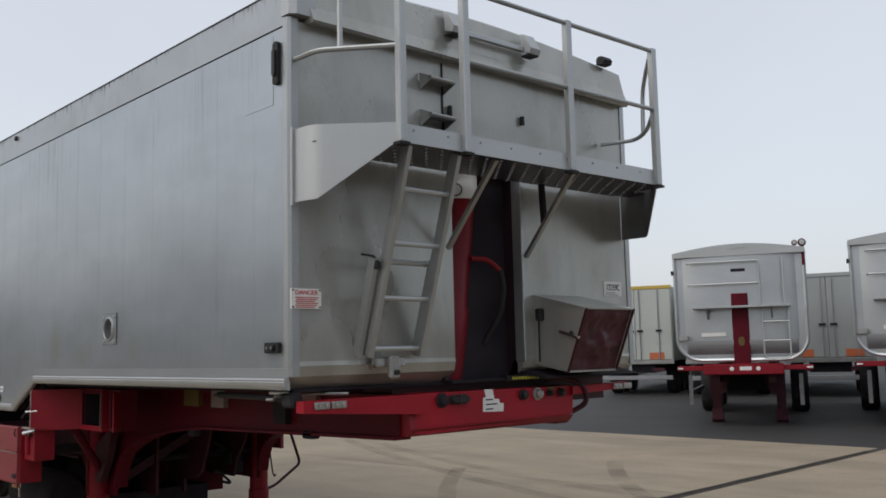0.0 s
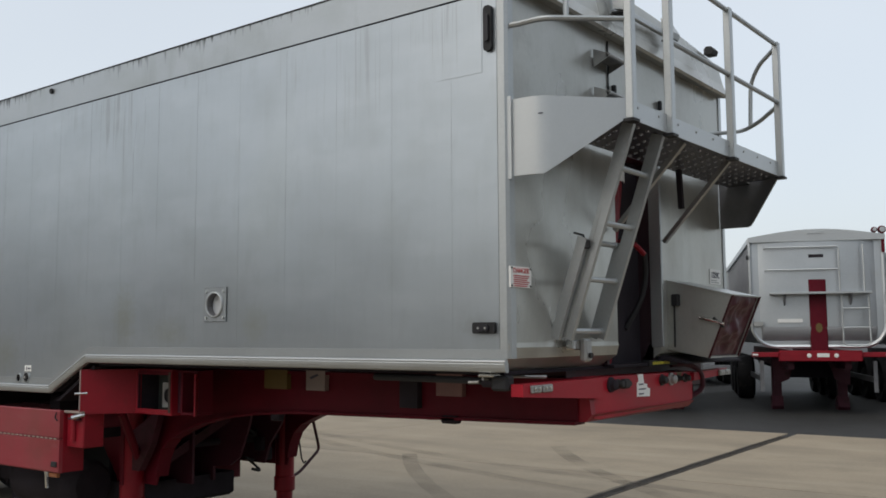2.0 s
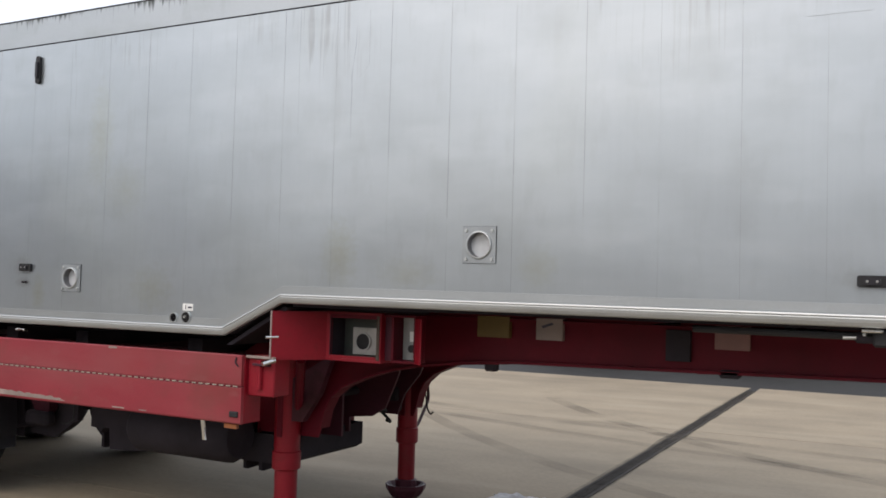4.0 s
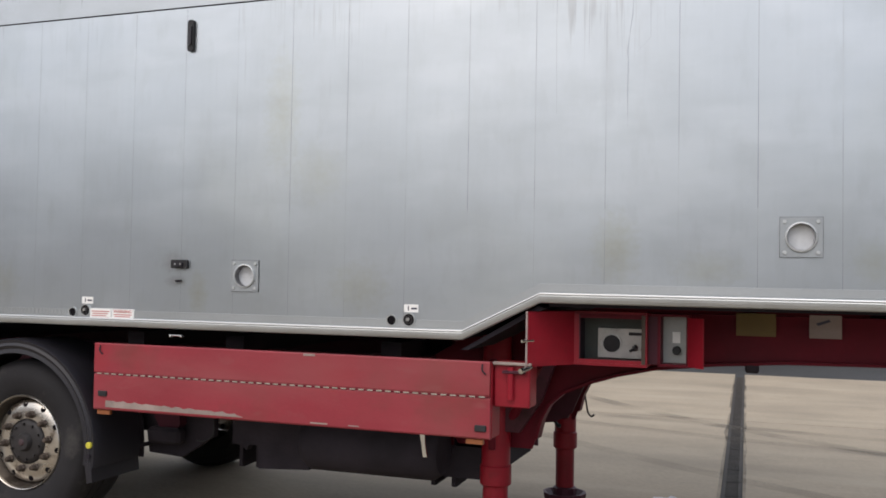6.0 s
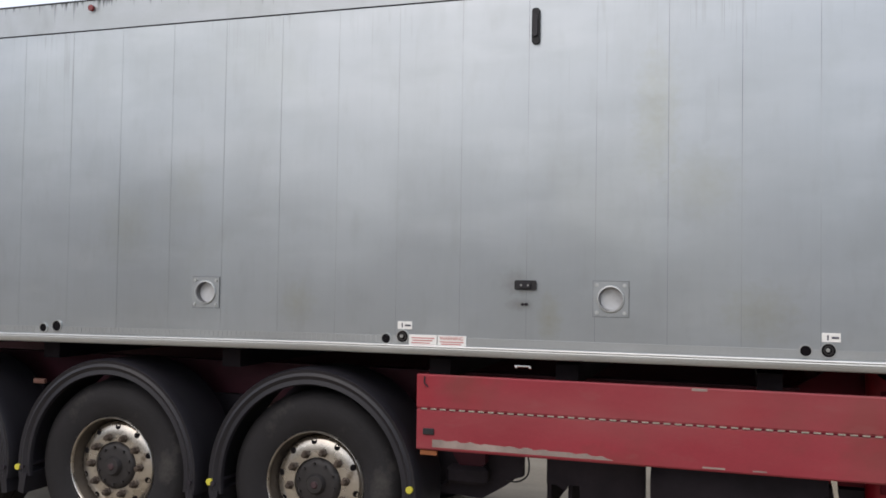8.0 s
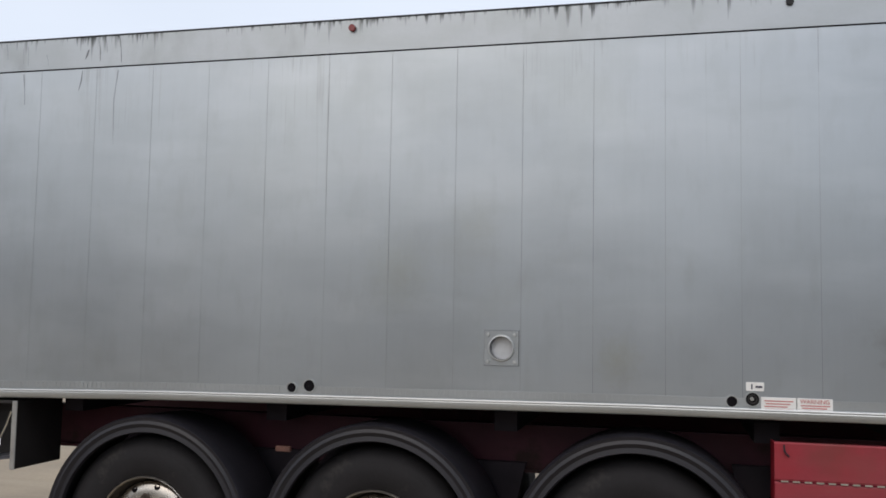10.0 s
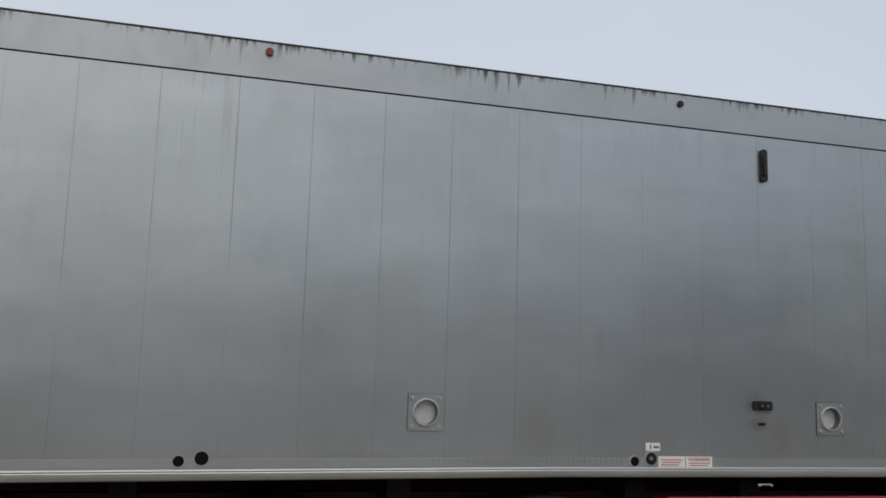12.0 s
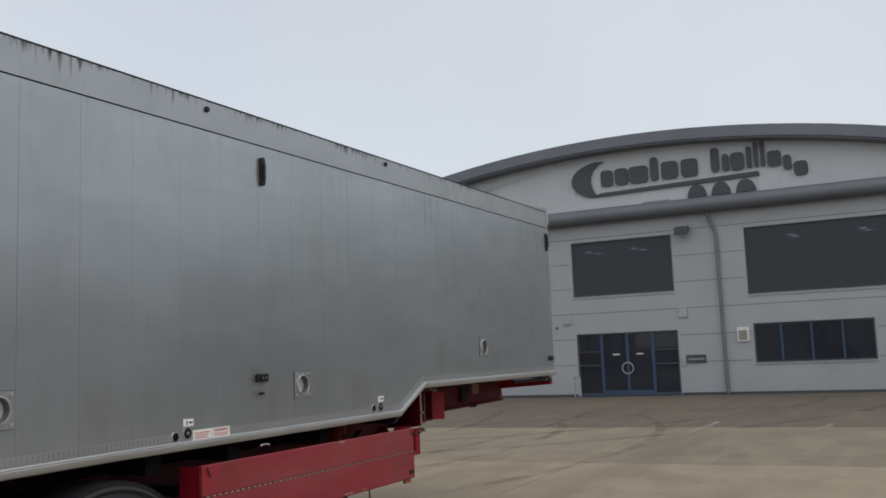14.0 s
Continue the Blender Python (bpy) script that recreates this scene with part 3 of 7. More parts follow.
def side(name, bm, mat, parent=trailer, label="", smooth=False):
    return part(name, bm, mat, parent, label, smooth)


def front(name, bm, mat, parent=trailer, label="", smooth=False):
    """Parts of the front end, which stands slightly askew and a little higher than its drawing."""
    for v in bm.verts:
        v.co.x += 0.033 * v.co.y
        v.co.z += 0.030
    return part(name, bm, mat, parent, label, smooth)


def wall(name, bm, mat, parent=trailer, label="", smooth=False):
    """Parts of the front wall and the coupling beam, which stand almost square to the sides."""
    for v in bm.verts:
        v.co.x += 0.011 * v.co.y
        v.co.z += 0.030
    return part(name, bm, mat, parent, label, smooth)


WIDTH = 2.47
REAR = -10.42
RAIL = [(REAR, 1.180), (-8.7, 1.219), (-6.2, 1.246), (-3.375, 1.252), (-2.98, 1.447), (0.02, 1.443)]


def rail_z(x):
    for (xa, za), (xb, zb) in zip(RAIL, RAIL[1:]):
        if x <= xb:
            return za + (zb - za) * (x - xa) / (xb - xa)
    return RAIL[-1][1]


def rail_sweep(profile, d_sign=1.0, y0=0.0):
    """A strip along the lower edge; profile of (outwards, up) from the rail's lower line."""
    bm = bmesh.new()
    pts = [(REAR, rail_z(REAR))] + RAIL[1:-1] + [(0.035, RAIL[-1][1])]
    rings = [[bm.verts.new((x, y0 - d_sign * u, z + v)) for u, v in profile] for x, z in pts]
    k = len(profile)
    for r0, r1 in zip(rings, rings[1:]):
        for j in range(k):
            bm.faces.new((r0[j], r0[(j + 1) % k], r1[(j + 1) % k], r1[j]))
    bm.faces.new(rings[0])
    bm.faces.new(rings[-1][::-1])
    return bm


# body core
core = bmesh.new()
prism(core, [(REAR + 0.02, 1.22), (-3.36, 1.26), (-2.97, 1.47), (-0.06, 1.43), (-0.06, 3.2), (REAR + 0.02, 3.2)], "y", 0.05, WIDTH - 0.05)
core = side("inner_body", core, GRIME_SHADE, label="dark inside of the load body")

# side planks
SEAMS = [-10.15, -9.568, -9.207, -8.85, -8.505, -8.155, -7.805, -7.457, -7.11, -6.77, -6.42, -6.08, -5.735, -5.39, -5.045, -4.706, -4.365, -4.033, -3.694,
         -3.359, -3.016, -2.671, -2.332, -1.983, -1.631, -1.277, -0.93, -0.58, -0.24, 0.0]
PORTHOLES = ((-1.80, 1.768, 0.91), (-4.629, 1.553, 0.87), (-6.864, 1.543, 0.87), (-9.95, 1.675, 0.9))


def holed(outline, hole, y0, y1):
    """A plate of that outline (x, z) with a round hole (x, z, radius), from y0 to y1."""
    bm = bmesh.new()
    loops = [outline]
    if hole:
        loops.append([(hole[0] + hole[2] * math.cos(math.pi * k / 16), hole[1] + hole[2] * math.sin(math.pi * k / 16)) for k in range(32)])
    es = []
    for loop in loops:
        vs = [bm.verts.new((x, y0, z)) for x, z in loop]
        es += [bm.edges.new((vs[k], vs[(k + 1) % len(vs)])) for k in range(len(vs))]
    bmesh.ops.triangle_fill(bm, edges=es, use_beauty=True)
    for v in bmesh.ops.extrude_face_region(bm, geom=bm.faces[:])["geom"]:
        if isinstance(v, bmesh.types.BMVert):
            v.co.y = y1
    return bm


def plank(xa, xb, d0, d1):
    g = 0.0008 if xb < -1.2 else 0.0005
    cuts = [xa + g] + [c for c in (-8.7, -6.2, -3.375, -2.98) if xa + 0.02 < c < xb - 0.02] + [xb - g]
    low = [(x, rail_z(x) + 0.042) for x in cuts]
    outline = low + [(xb - g, 3.0625), (xa + g, 3.0625)]
    inside = [(x, z, 0.066 * k) for x, z, k in PORTHOLES if xa < x < xb]
    return holed(outline, inside[0] if inside else None, d0, d1)


for xa, xb in zip(SEAMS, SEAMS[1:]):
    side("side_plank", plank(xa, xb, 0.0, 0.045), ALU)
for x in SEAMS[1:-1]:
    # dirt sits in the upper joints, the washed lower ends are paler
    split = 2.0 + 0.35 * math.sin(x * 5.1) if x < -6.2 else 2.85 if x < -4.4 else 1.9
    depth = 0.0012 if x < -6.2 else 0.0004
    side("seam_filler", B(x - 0.0018, x + 0.0018, depth, 0.02, split, 3.0615), SEAM, label="dirty joint between side planks")
    side("seam_filler", B(x - 0.0018, x + 0.0018, depth, 0.02, rail_z(x) + 0.06, split), SEAM_CLEAN, label="washed joint between side planks")
side("far_side_wall", prism(bmesh.new(), [(REAR, 1.25), (-3.385, 1.29), (-2.985, 1.5), (0.0, 1.46), (0.0, 3.07), (REAR, 3.07)], "y", WIDTH - 0.045, WIDTH), ALU)
side("rear_wall", B(REAR, REAR + 0.05, 0.045, WIDTH - 0.045, 1.3, 3.2), ALU_FRONT)
side("rear_post", B(REAR, -10.153, -0.006, 0.06, 1.245, 3.25, bevel=0.012), ALU_EDGE)

# single water runs: a thin ribbon of dirt lying on the sheet
def water_run(pts, wide, y, mat):
    bm = bmesh.new()
    last = len(pts) - 1
    rows = []
    for i, (x, z) in enumerate(pts):
        h = wide * (0.6 + 0.4 * math.sin(9 * x + 31 * z)) * (1.0 if i < last else 0.3)
        rows.append((bm.verts.new((x - h, y, z)), bm.verts.new((x + h, y, z))))
    for a, b in zip(rows, rows[1:]):
        bm.faces.new((a[0], a[1], b[1], b[0]))
    side("water_run", bm, mat, label="thin dirty water run on the sheet")


water_run([(-2.545, 2.93), (-2.549, 2.827), (-2.562, 2.734), (-2.571, 2.653), (-2.568, 2.599)], 0.0028, -0.0008, RUN_DARK)
water_run([(-2.568, 2.60), (-2.570, 2.45), (-2.568, 2.29)], 0.0022, -0.0008, RUN_FAINT)
water_run([(-2.466, 3.0), (-2.464, 2.71), (-2.529, 2.645)], 0.0026, -0.0008, RUN_FAINT)
water_run([(-2.913, 3.05), (-2.916, 2.80), (-2.911, 2.372)], 0.0024, -0.0008, RUN_FAINT)
water_run([(-9.072, 3.044), (-9.083, 2.958), (-9.092, 2.872), (-9.085, 2.616)], 0.0045, -0.0008, RUN_FAINT)
water_run([(-9.303, 3.054), (-9.307, 2.997), (-9.323, 2.939)], 0.007, -0.0008, RUN_FAINT)
water_run([(-9.69, 3.05), (-9.68, 2.95), (-9.675, 2.87)], 0.008, -0.0008, RUN_FAINT)
for top, low, wide, mat in (((-9.072, 3.245), (-9.052, 3.09), 0.006, "d"), ((-9.815, 3.235), (-9.802, 3.14), 0.008, "d"), ((-9.541, 3.157), (-9.528, 3.093), 0.005, "f"), ((-9.265, 3.171), (-9.287, 3.115), 0.006, "d"),
                            ((-9.198, 3.22), (-9.189, 3.10), 0.006, "f"), ((-9.161, 3.245), (-9.146, 3.15), 0.007, "d"), ((-9.67, 3.21), (-9.662, 3.10), 0.010, "f"), ((-9.862, 3.25), (-9.844, 3.20), 0.012, "d"), ((-9.70, 3.2), (-9.695, 3.11), 0.006, "f")):
    mid = ((top[0] * 0.45 + low[0] * 0.55) + 0.003, top[1] * 0.5 + low[1] * 0.5)
    water_run([top, mid, low], wide, -0.0042, RUN_DARK if mat == "d" else RUN_FAINT)

# top rails and the dark joint under the near one
side("top_rail", prism(bmesh.new(), [(-0.001, 3.071), (-0.003, 3.242), (0.004, 3.25), (0.07, 3.25), (0.07, 3.071)], "x", -10.155, 0.02), ALU_RAIL)
side("rail_edge", B(-10.15, 0.018, -0.0045, 0.03, 3.245, 3.2525), BLACK, label="dark weathered upper edge")
side("rail_joint", B(-10.15, 0.0, 0.003, 0.04, 3.0600, 3.0715), BORE)
side("far_top_rail", prism(bmesh.new(), [(WIDTH - 0.07, 3.07), (WIDTH - 0.07, 3.25), (WIDTH, 3.25), (WIDTH, 3.07)], "x", REAR, 0.02), ALU_RAIL)
side("roof_sheet", prism(bmesh.new(), [(0.03, 3.215)] + [(WIDTH * i / 10, 3.225 + 0.06 * math.sin(math.pi * i / 10)) for i in range(1, 10)] + [(WIDTH - 0.03, 3.215)], "x", REAR, -0.02), BLACK,
     label="dark rolled weather sheet")

# lower edge: bright bead, rounded skirt and the pale strip above it
side("lower_rail", rail_sweep([(-0.01, 0.0), (0.006, 0.001), (0.013, 0.006), (0.0185, 0.020), (0.0205, 0.034), (0.018, 0.0385), (-0.01, 0.0385)]), ALU_EDGE)
side("rail_bead", rail_sweep([(-0.005, 0.039), (0.019, 0.039), (0.0225, 0.044), (0.020, 0.050), (-0.005, 0.052)]), ALU_PALE)
side("skirt_strip", rail_sweep([(-0.005, 0.053), (0.0025, 0.053), (0.0025, 0.094), (-0.005, 0.095)]), ALU_SKIRT)
side("far_lower_rail", rail_sweep([(-0.01, 0.0), (0.02, 0.0), (0.02, 0.05), (-0.01, 0.05)], -1.0, WIDTH), ALU_EDGE)


# ---- fittings on the near side ----
def ring_disc(x, z, r_out, r_in, d0, d1):
    bm = bmesh.new()
    lathe(bm, [(r_in, d0 + 0.012), (r_in, d0), (r_out, d0), (r_out, d1), (r_in, d1)], 28)
    return shift(bm, x, 0, z)


def disc(x, z, r, d0, d1, steps=24):
    bm = bmesh.new()
    lathe(bm, [(0.0005, d0), (r * 0.9, d0), (r, d0 + min(0.003, (d1 - d0) / 2)), (r, d1), (0.0005, d1)], steps)
    return shift(bm, x, 0, z)


def porthole(x, z, k=1.0):
    s = 0.098 * k
    plate = side("porthole", holed([(x - s, z - s), (x + s, z - s), (x + s, z + s), (x - s, z + s)], (x, z, 0.068 * k), -0.007, -0.002), PORT_PLATE,
                 label="square aluminium plate with a recessed round sight glass")
    rim_bm = lathe(bmesh.new(), [(0.0655 * k, -0.006), (0.0655 * k, -0.014), (0.068 * k, -0.017), (0.073 * k, -0.016), (0.076 * k, -0.011), (0.076 * k, -0.006)], 32)
    side("rim_ring", shift(rim_bm, x, 0, z), ALU_PALE, plate, smooth=True)
    side("sight_glass", disc(x, z, 0.066 * k, 0.026, 0.030), LENS, plate, "frosted round glass")
    side("seal", shift(lathe(bmesh.new(), [(0.0655 * k, -0.010), (0.0655 * k, 0.028)], 32), x, 0, z), SLEEVE, plate, "dull metal sleeve", smooth=True)
    g = 0.0018
    side("gasket", holed([(x - s - g, z - s - g), (x + s + g, z - s - g), (x + s + g, z + s + g), (x - s - g, z + s + g)], (x, z, 0.069 * k), -0.002, -0.0004), HUB, plate, "dark gasket")
    for a in (-1, 1):
        for b in (-1, 1):
            side("bolt", disc(x + a * 0.076 * k, z + b * 0.076 * k, 0.0088, -0.0135, -0.007, 10), ALU_PALE, plate, smooth=True)


for px, pz, size in PORTHOLES:
    porthole(px, pz, size)


def rounded(x0, x1, z0, z1, r, k=4):
    out = []
    for cx, cz, a0 in ((x1 - r, z1 - r, 0), (x0 + r, z1 - r, 90), (x0 + r, z0 + r, 180), (x1 - r, z0 + r, 270)):
        for i in range(k + 1):
            a = radians(a0 + 90 * i / k)
            out.append((cx + r * math.cos(a), cz + r * math.sin(a)))
    return out


def grab(x, z, w, h):
    base = side("grab_handle", prism(bmesh.new(), rounded(x - w / 2, x + w / 2, z - h / 2, z + h / 2, min(w, h) * (0.2 if w > h else 0.4)), "y", -0.018, 0.0), BLACK,
                label="black rubber handle block")
    w2, h2 = w * 0.55, h * 0.6
    side("grip", prism(bmesh.new(), rounded(x - w2 / 2, x + w2 / 2, z - h2 / 2, z + h2 / 2, min(w2, h2) * 0.4), "y", -0.030, -0.017), PLASTIC, base)
    if w > h:
        for s in (-1, 1):
            side("screw", disc(x + s * w * 0.16, z, 0.0055, -0.033, -0.028, 8), STEEL, base)
    return base


grab(-0.036, 2.903, 0.042, 0.20)
grab(-5.010, 2.900, 0.040, 0.18)
grab(-0.070, 1.627, 0.112, 0.047)
grab(-5.047, 1.613, 0.108, 0.048)
side("screw_stub", disc(-5.062, 1.518, 0.007, -0.02, 0.0, 8), GRIME_SHADE)
side("screw_stub", disc(-5.043, 1.519, 0.007, -0.02, 0.0, 8), GRIME_SHADE)
side("door_plate", B(-0.325, -0.075, -0.0018, 0.0, 2.72, 3.04), ALU, label="pale patch plate under the top rail")


def valve_pair(x, z, x2, z2, label_plate):
    for cx, cz, r in ((x2, z2, 0.024), (x, z, 0.030)):
        ring = side("valve_port", ring_disc(cx, cz, r + 0.0055, r, -0.009, 0.0), ALU_EDGE, label="round port with a metal rim", smooth=True)
        side("bore", disc(cx, cz, r, -0.005, 0.0), BORE, ring, "dark opening")
        if r > 0.025 and label_plate:
            side("coupling_ring", ring_disc(cx, cz, r * 0.72, r * 0.52, -0.014, -0.004), HUB, ring, smooth=True)
            side("plug", disc(cx - 0.003, cz + 0.002, r * 0.30, -0.017, -0.004, 10), STEEL, ring)
    if label_plate:
        pl = side("valve_label", B(x - 0.028, x + 0.05, -0.004, 0.0, z + 0.038, z + 0.078), WHITE, label="small white label")
        side("print_bar", B(x - 0.006, x, -0.0055, -0.0035, z + 0.046, z + 0.069), INK_DARK, pl)
        side("print_bar", B(x + 0.013, x + 0.043, -0.0055, -0.0035, z + 0.053, z + 0.062), INK_DARK, pl)


valve_pair(-3.662, 1.345, -3.757, 1.340, True)
valve_pair(-5.692, 1.338, -5.783, 1.325, True)
valve_pair(-7.868, 1.325, -7.965, 1.312, False)

# two warning labels beside the valves
for xa, xb, words in ((-5.655, -5.505, ""), (-5.500, -5.350, "WARNING")):
    pl = side("warning_label", B(xa, xb, -0.0095, 0.0, 1.283, 1.35), WHITE, label="white safety label with red print")
    if words:
        side("lettering", shift(text_mesh(words, 0.026), (xa + xb) / 2, -0.0105, 1.336), INK_FADED, pl)
    for i in range(3 if words else 4):
        z = 1.318 - 0.011 * i if words else 1.334 - 0.0125 * i
        side("print_bar", B(xa + 0.014 + 0.006 * (i % 2), xb - 0.012 - 0.012 * (i % 3), -0.0105, -0.009, z - 0.0025, z + 0.0025), INK_FADED, pl)
side("red_reflector", disc(-7.68, 3.198, 0.019, -0.022, -0.006), RED_LENS, label="round red reflector")
for hx, hz in ((-5.512, 3.192), (-3.478, 3.206)):
    side("hole_plug", disc(hx, hz, 0.018, -0.016, -0.006, 14), BLACK, label="dark plugged hole")
side("clip", B(-5.095, -5.012, -0.028, 0.0, 1.210, 1.218, bevel=0.002), CHROME)
for x in (-5.092, -5.022):
    side("clip", B(x, x + 0.014, -0.030, -0.002, 1.204, 1.212, bevel=0.002), CHROME)
side("clip", B(-10.3, -10.2, -0.028, 0.0, 1.172, 1.184, bevel=0.003), CHROME)
# embossed grip strip above the rear part of the rail
bm = bmesh.new()
for i in range(150):
    x = -10.1 + i * 0.0285
    if abs(x + 7.92) > 0.1 and x < -5.85:
        box(bm, x, x + 0.014, -0.0052, -0.002, rail_z(x) + 0.058, rail_z(x) + 0.090)
tagged(side("grip_strip", bm, ALU_SKIRT, label="embossed tread strip"), kind="stuff")

# ---- front wall ----
P0 = 0.05
wall("front_corner", prism(bmesh.new(), [(0.003, -0.002), (P0 - 0.012, -0.002), (P0, 0.012), (P0, 0.05), (0.003, 0.05)], "z", 1.47, 3.074), ALU_EDGE,
      label="bright corner extrusion")
wall("front_corner", prism(bmesh.new(), [(-0.02, WIDTH), (P0 - 0.012, WIDTH), (P0, WIDTH - 0.012), (P0, WIDTH - 0.05), (-0.02, WIDTH - 0.05)], "z", 1.47, 3.074), ALU_EDGE)
for qa, qb in ((0.052, 0.976), (1.478, WIDTH - 0.052)):
    wall("front_panel", B(0.0, P0 - 0.006, qa, qb, 1.515, 2.52), ALU_FRONT)
    # rolled lower edge
    bm = prism(bmesh.new(), [(P0 - 0.006, 1.535), (P0 - 0.003, 1.515), (P0 - 0.015, 1.47), (-0.05, 1.41), (-0.07, 1.42), (-0.02, 1.52)], "y", qa - 0.05 if qa < 1 else qa, qb if qa < 1 else qb + 0.05)
    wall("rolled_edge", bm, ALU_FRONT)
wall("upper_front_panel", B(0.0, P0 - 0.006, 0.052, WIDTH - 0.052, 2.523, 3.06), ALU_FRONT)
# hood over the front with its folded lip
hood = []
bm = bmesh.new()
cols = 14
for i in range(cols + 1):
    q = 0.09 + (WIDTH - 0.13) * i / cols
    top = 3.285 + 0.06 * math.sin(math.pi * i / cols)
    hood.append([bm.verts.new(c) for c in ((0.035, q, 3.06), (0.10, q, 3.048), (0.112, q, 3.06), (0.082, q, 3.13), (0.05, q, top - 0.02), (0.02, q, top), (-0.25, q, top - 0.01), (-0.25, q, 3.045))])
for a, b in zip(hood, hood[1:]):
    for j in range(8):
        bm.faces.new((a[j], a[(j + 1) % 8], b[(j + 1) % 8], b[j]))
bm.faces.new(hood[0])
bm.faces.new(hood[-1])
wall("hood", bm, ALU_FRONT, label="aluminium hood with a folded lip", smooth=False)
wall("corner_wrap", prism(bmesh.new(), [(0.0, -0.008), (0.06, -0.008), (0.085, 0.02), (0.088, 0.12), (0.0, 0.12)], "z", 3.08, 3.27), ALU_PALE,
      label="pale rail end wrapped round the corner")
for q in (0.955, 1.52):
    h = front("hood_hinge", prism(bmesh.new(), [(0.07, 3.20), (0.125, 3.182), (0.135, 3.212), (0.085, 3.298), (0.06, 3.305)], "y", q - 0.04, q + 0.04), ALU_PALE, label="folded sheet hinge cover")
    front("hinge_mouth", B(0.06, 0.122, q - 0.036, q + 0.036, 3.174, 3.184), BLACK, h)
front("hood_bar", B(0.06, 0.085, 1.0, 1.48, 3.20, 3.23, bevel=0.004), ALU_PALE)
front("top_lamp", prism(bmesh.new(), [(0.0, 3.285), (0.05, 3.285), (0.06, 3.31), (0.045, 3.332), (0.015, 3.335), (0.0, 3.32)], "y", 2.21, 2.29), BLACK)
# small steps beside the slotted joint
for h0 in (2.902, 2.715):
    st = wall("wall_step", prism(bmesh.new(), [(P0, h0 + 0.012), (0.128, h0 + 0.006), (0.128, h0 + 0.014), (P0, h0 + 0.022)], "y", 0.772, 0.928), STEEL, label="small folded step")
    for q in (0.768, 0.928):
        wall("step_cheek", prism(bmesh.new(), [(P0, h0 - 0.032), (P0, h0 + 0.058), (0.128, h0 + 0.026), (0.132, h0 + 0.004)], "y", q, q + 0.004), STEEL, st)
    wall("step_nose", tube(bmesh.new(), [(0.130, 0.768, h0 + 0.015), (0.130, 0.932, h0 + 0.015)], 0.012), STEEL, st, smooth=True)
wall("slot_joint", B(P0 - 0.004, P0 + 0.001, 0.921, 0.928, 2.64, 3.04), BLACK)
wall("latch", B(P0 - 0.002, P0 + 0.02, 0.955, 0.975, 2.765, 2.82, bevel=0.003), BLACK)
wall("latch", B(P0 - 0.002, P0 + 0.02, 1.502, 1.522, 2.80, 2.85, bevel=0.003), BLACK)

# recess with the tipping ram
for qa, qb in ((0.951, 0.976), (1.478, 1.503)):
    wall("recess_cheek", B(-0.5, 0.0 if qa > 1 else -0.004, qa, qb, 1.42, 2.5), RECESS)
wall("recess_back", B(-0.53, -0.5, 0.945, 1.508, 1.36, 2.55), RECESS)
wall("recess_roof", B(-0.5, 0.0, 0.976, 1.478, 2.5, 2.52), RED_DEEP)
wall("recess_edge", B(-0.01, P0 + 0.010, 1.474, 1.495, 1.5, 2.5, bevel=0.004), ALU_EDGE)
ram = bmesh.new()
lathe(ram, [(0.001, 1.40), (0.115, 1.40), (0.115, 1.78), (0.105, 1.80), (0.105, 2.50), (0.001, 2.50)], 24, axis="z")
for v in ram.verts:
    v.co.x -= (2.48 - v.co.z) * 0.06
    v.co.y -= (2.48 - v.co.z) * 0.075
ram_ob = front("tipping_ram", shift(ram, -0.14, 1.165, 0), RED, label="red telescopic hydraulic ram", smooth=True)
wall("recess_floor", B(-0.5, 0.02, 0.976, 1.478, 1.405, 1.42), GRIME_SHADE)
front("ram_label", prism(bmesh.new(), [(-0.14 + 0.1085 * math.cos(radians(a)), 1.165 + 0.1085 * math.sin(radians(a))) for a in range(-80, 50, 10)]
      + [(-0.14 + 0.1065 * math.cos(radians(a)), 1.165 + 0.1065 * math.sin(radians(a))) for a in range(40, -90, -10)], "z", 2.365, 2.495), WHITE, ram_ob, "white warning label")
lb = bmesh.new()
lathe(lb, [(0.034, -0.001), (0.034, 0.001), (0.028, 0.001), (0.028, -0.001), (0.034, -0.001)], 18)
bmesh.ops.rotate(lb, verts=lb.verts[:], cent=(0, 0, 0), matrix=Matrix.Rotation(radians(45), 3, "Z"))
front("label_ring", shift(lb, -0.062, 1.087, 2.41), INK_DARK, ram_ob)
front("ram_hose", tube(bmesh.new(), curve_points([(-0.06, 1.18, 2.05), (-0.03, 1.27, 2.05), (0.0, 1.33, 1.99)], 0.08), 0.014), RED, label="red hydraulic hose", smooth=True)
front("ram_hose", tube(bmesh.new(), curve_points([(0.0, 1.33, 1.995), (-0.01, 1.37, 1.90), (-0.03, 1.36, 1.76), (-0.10, 1.30, 1.60)], 0.08), 0.015), BLACK, smooth=True)

# danger sign on the left panel
sg = front("danger_sign", B(P0 - 0.006, P0 + 0.003, 0.006, 0.160, 1.764, 1.852), WHITE, label="white danger sign with red print")
dm = text_mesh("DANGER", 0.029)
bmesh.ops.rotate(dm, verts=dm.verts[:], cent=(0, 0, 0), matrix=Matrix.Rotation(radians(90), 3, "Z"))
front("lettering", shift(dm, P0 + 0.004, 0.083, 1.834), INK_RED, sg)
for i in range(6):
    z = 1.813 - 0.0085 * i
    front("print_bar", B(P0 + 0.002, P0 + 0.0045, 0.026 + 0.004 * (i % 2), 0.144 - 0.009 * (i % 3), z - 0.002, z + 0.002), INK_RED, sg)
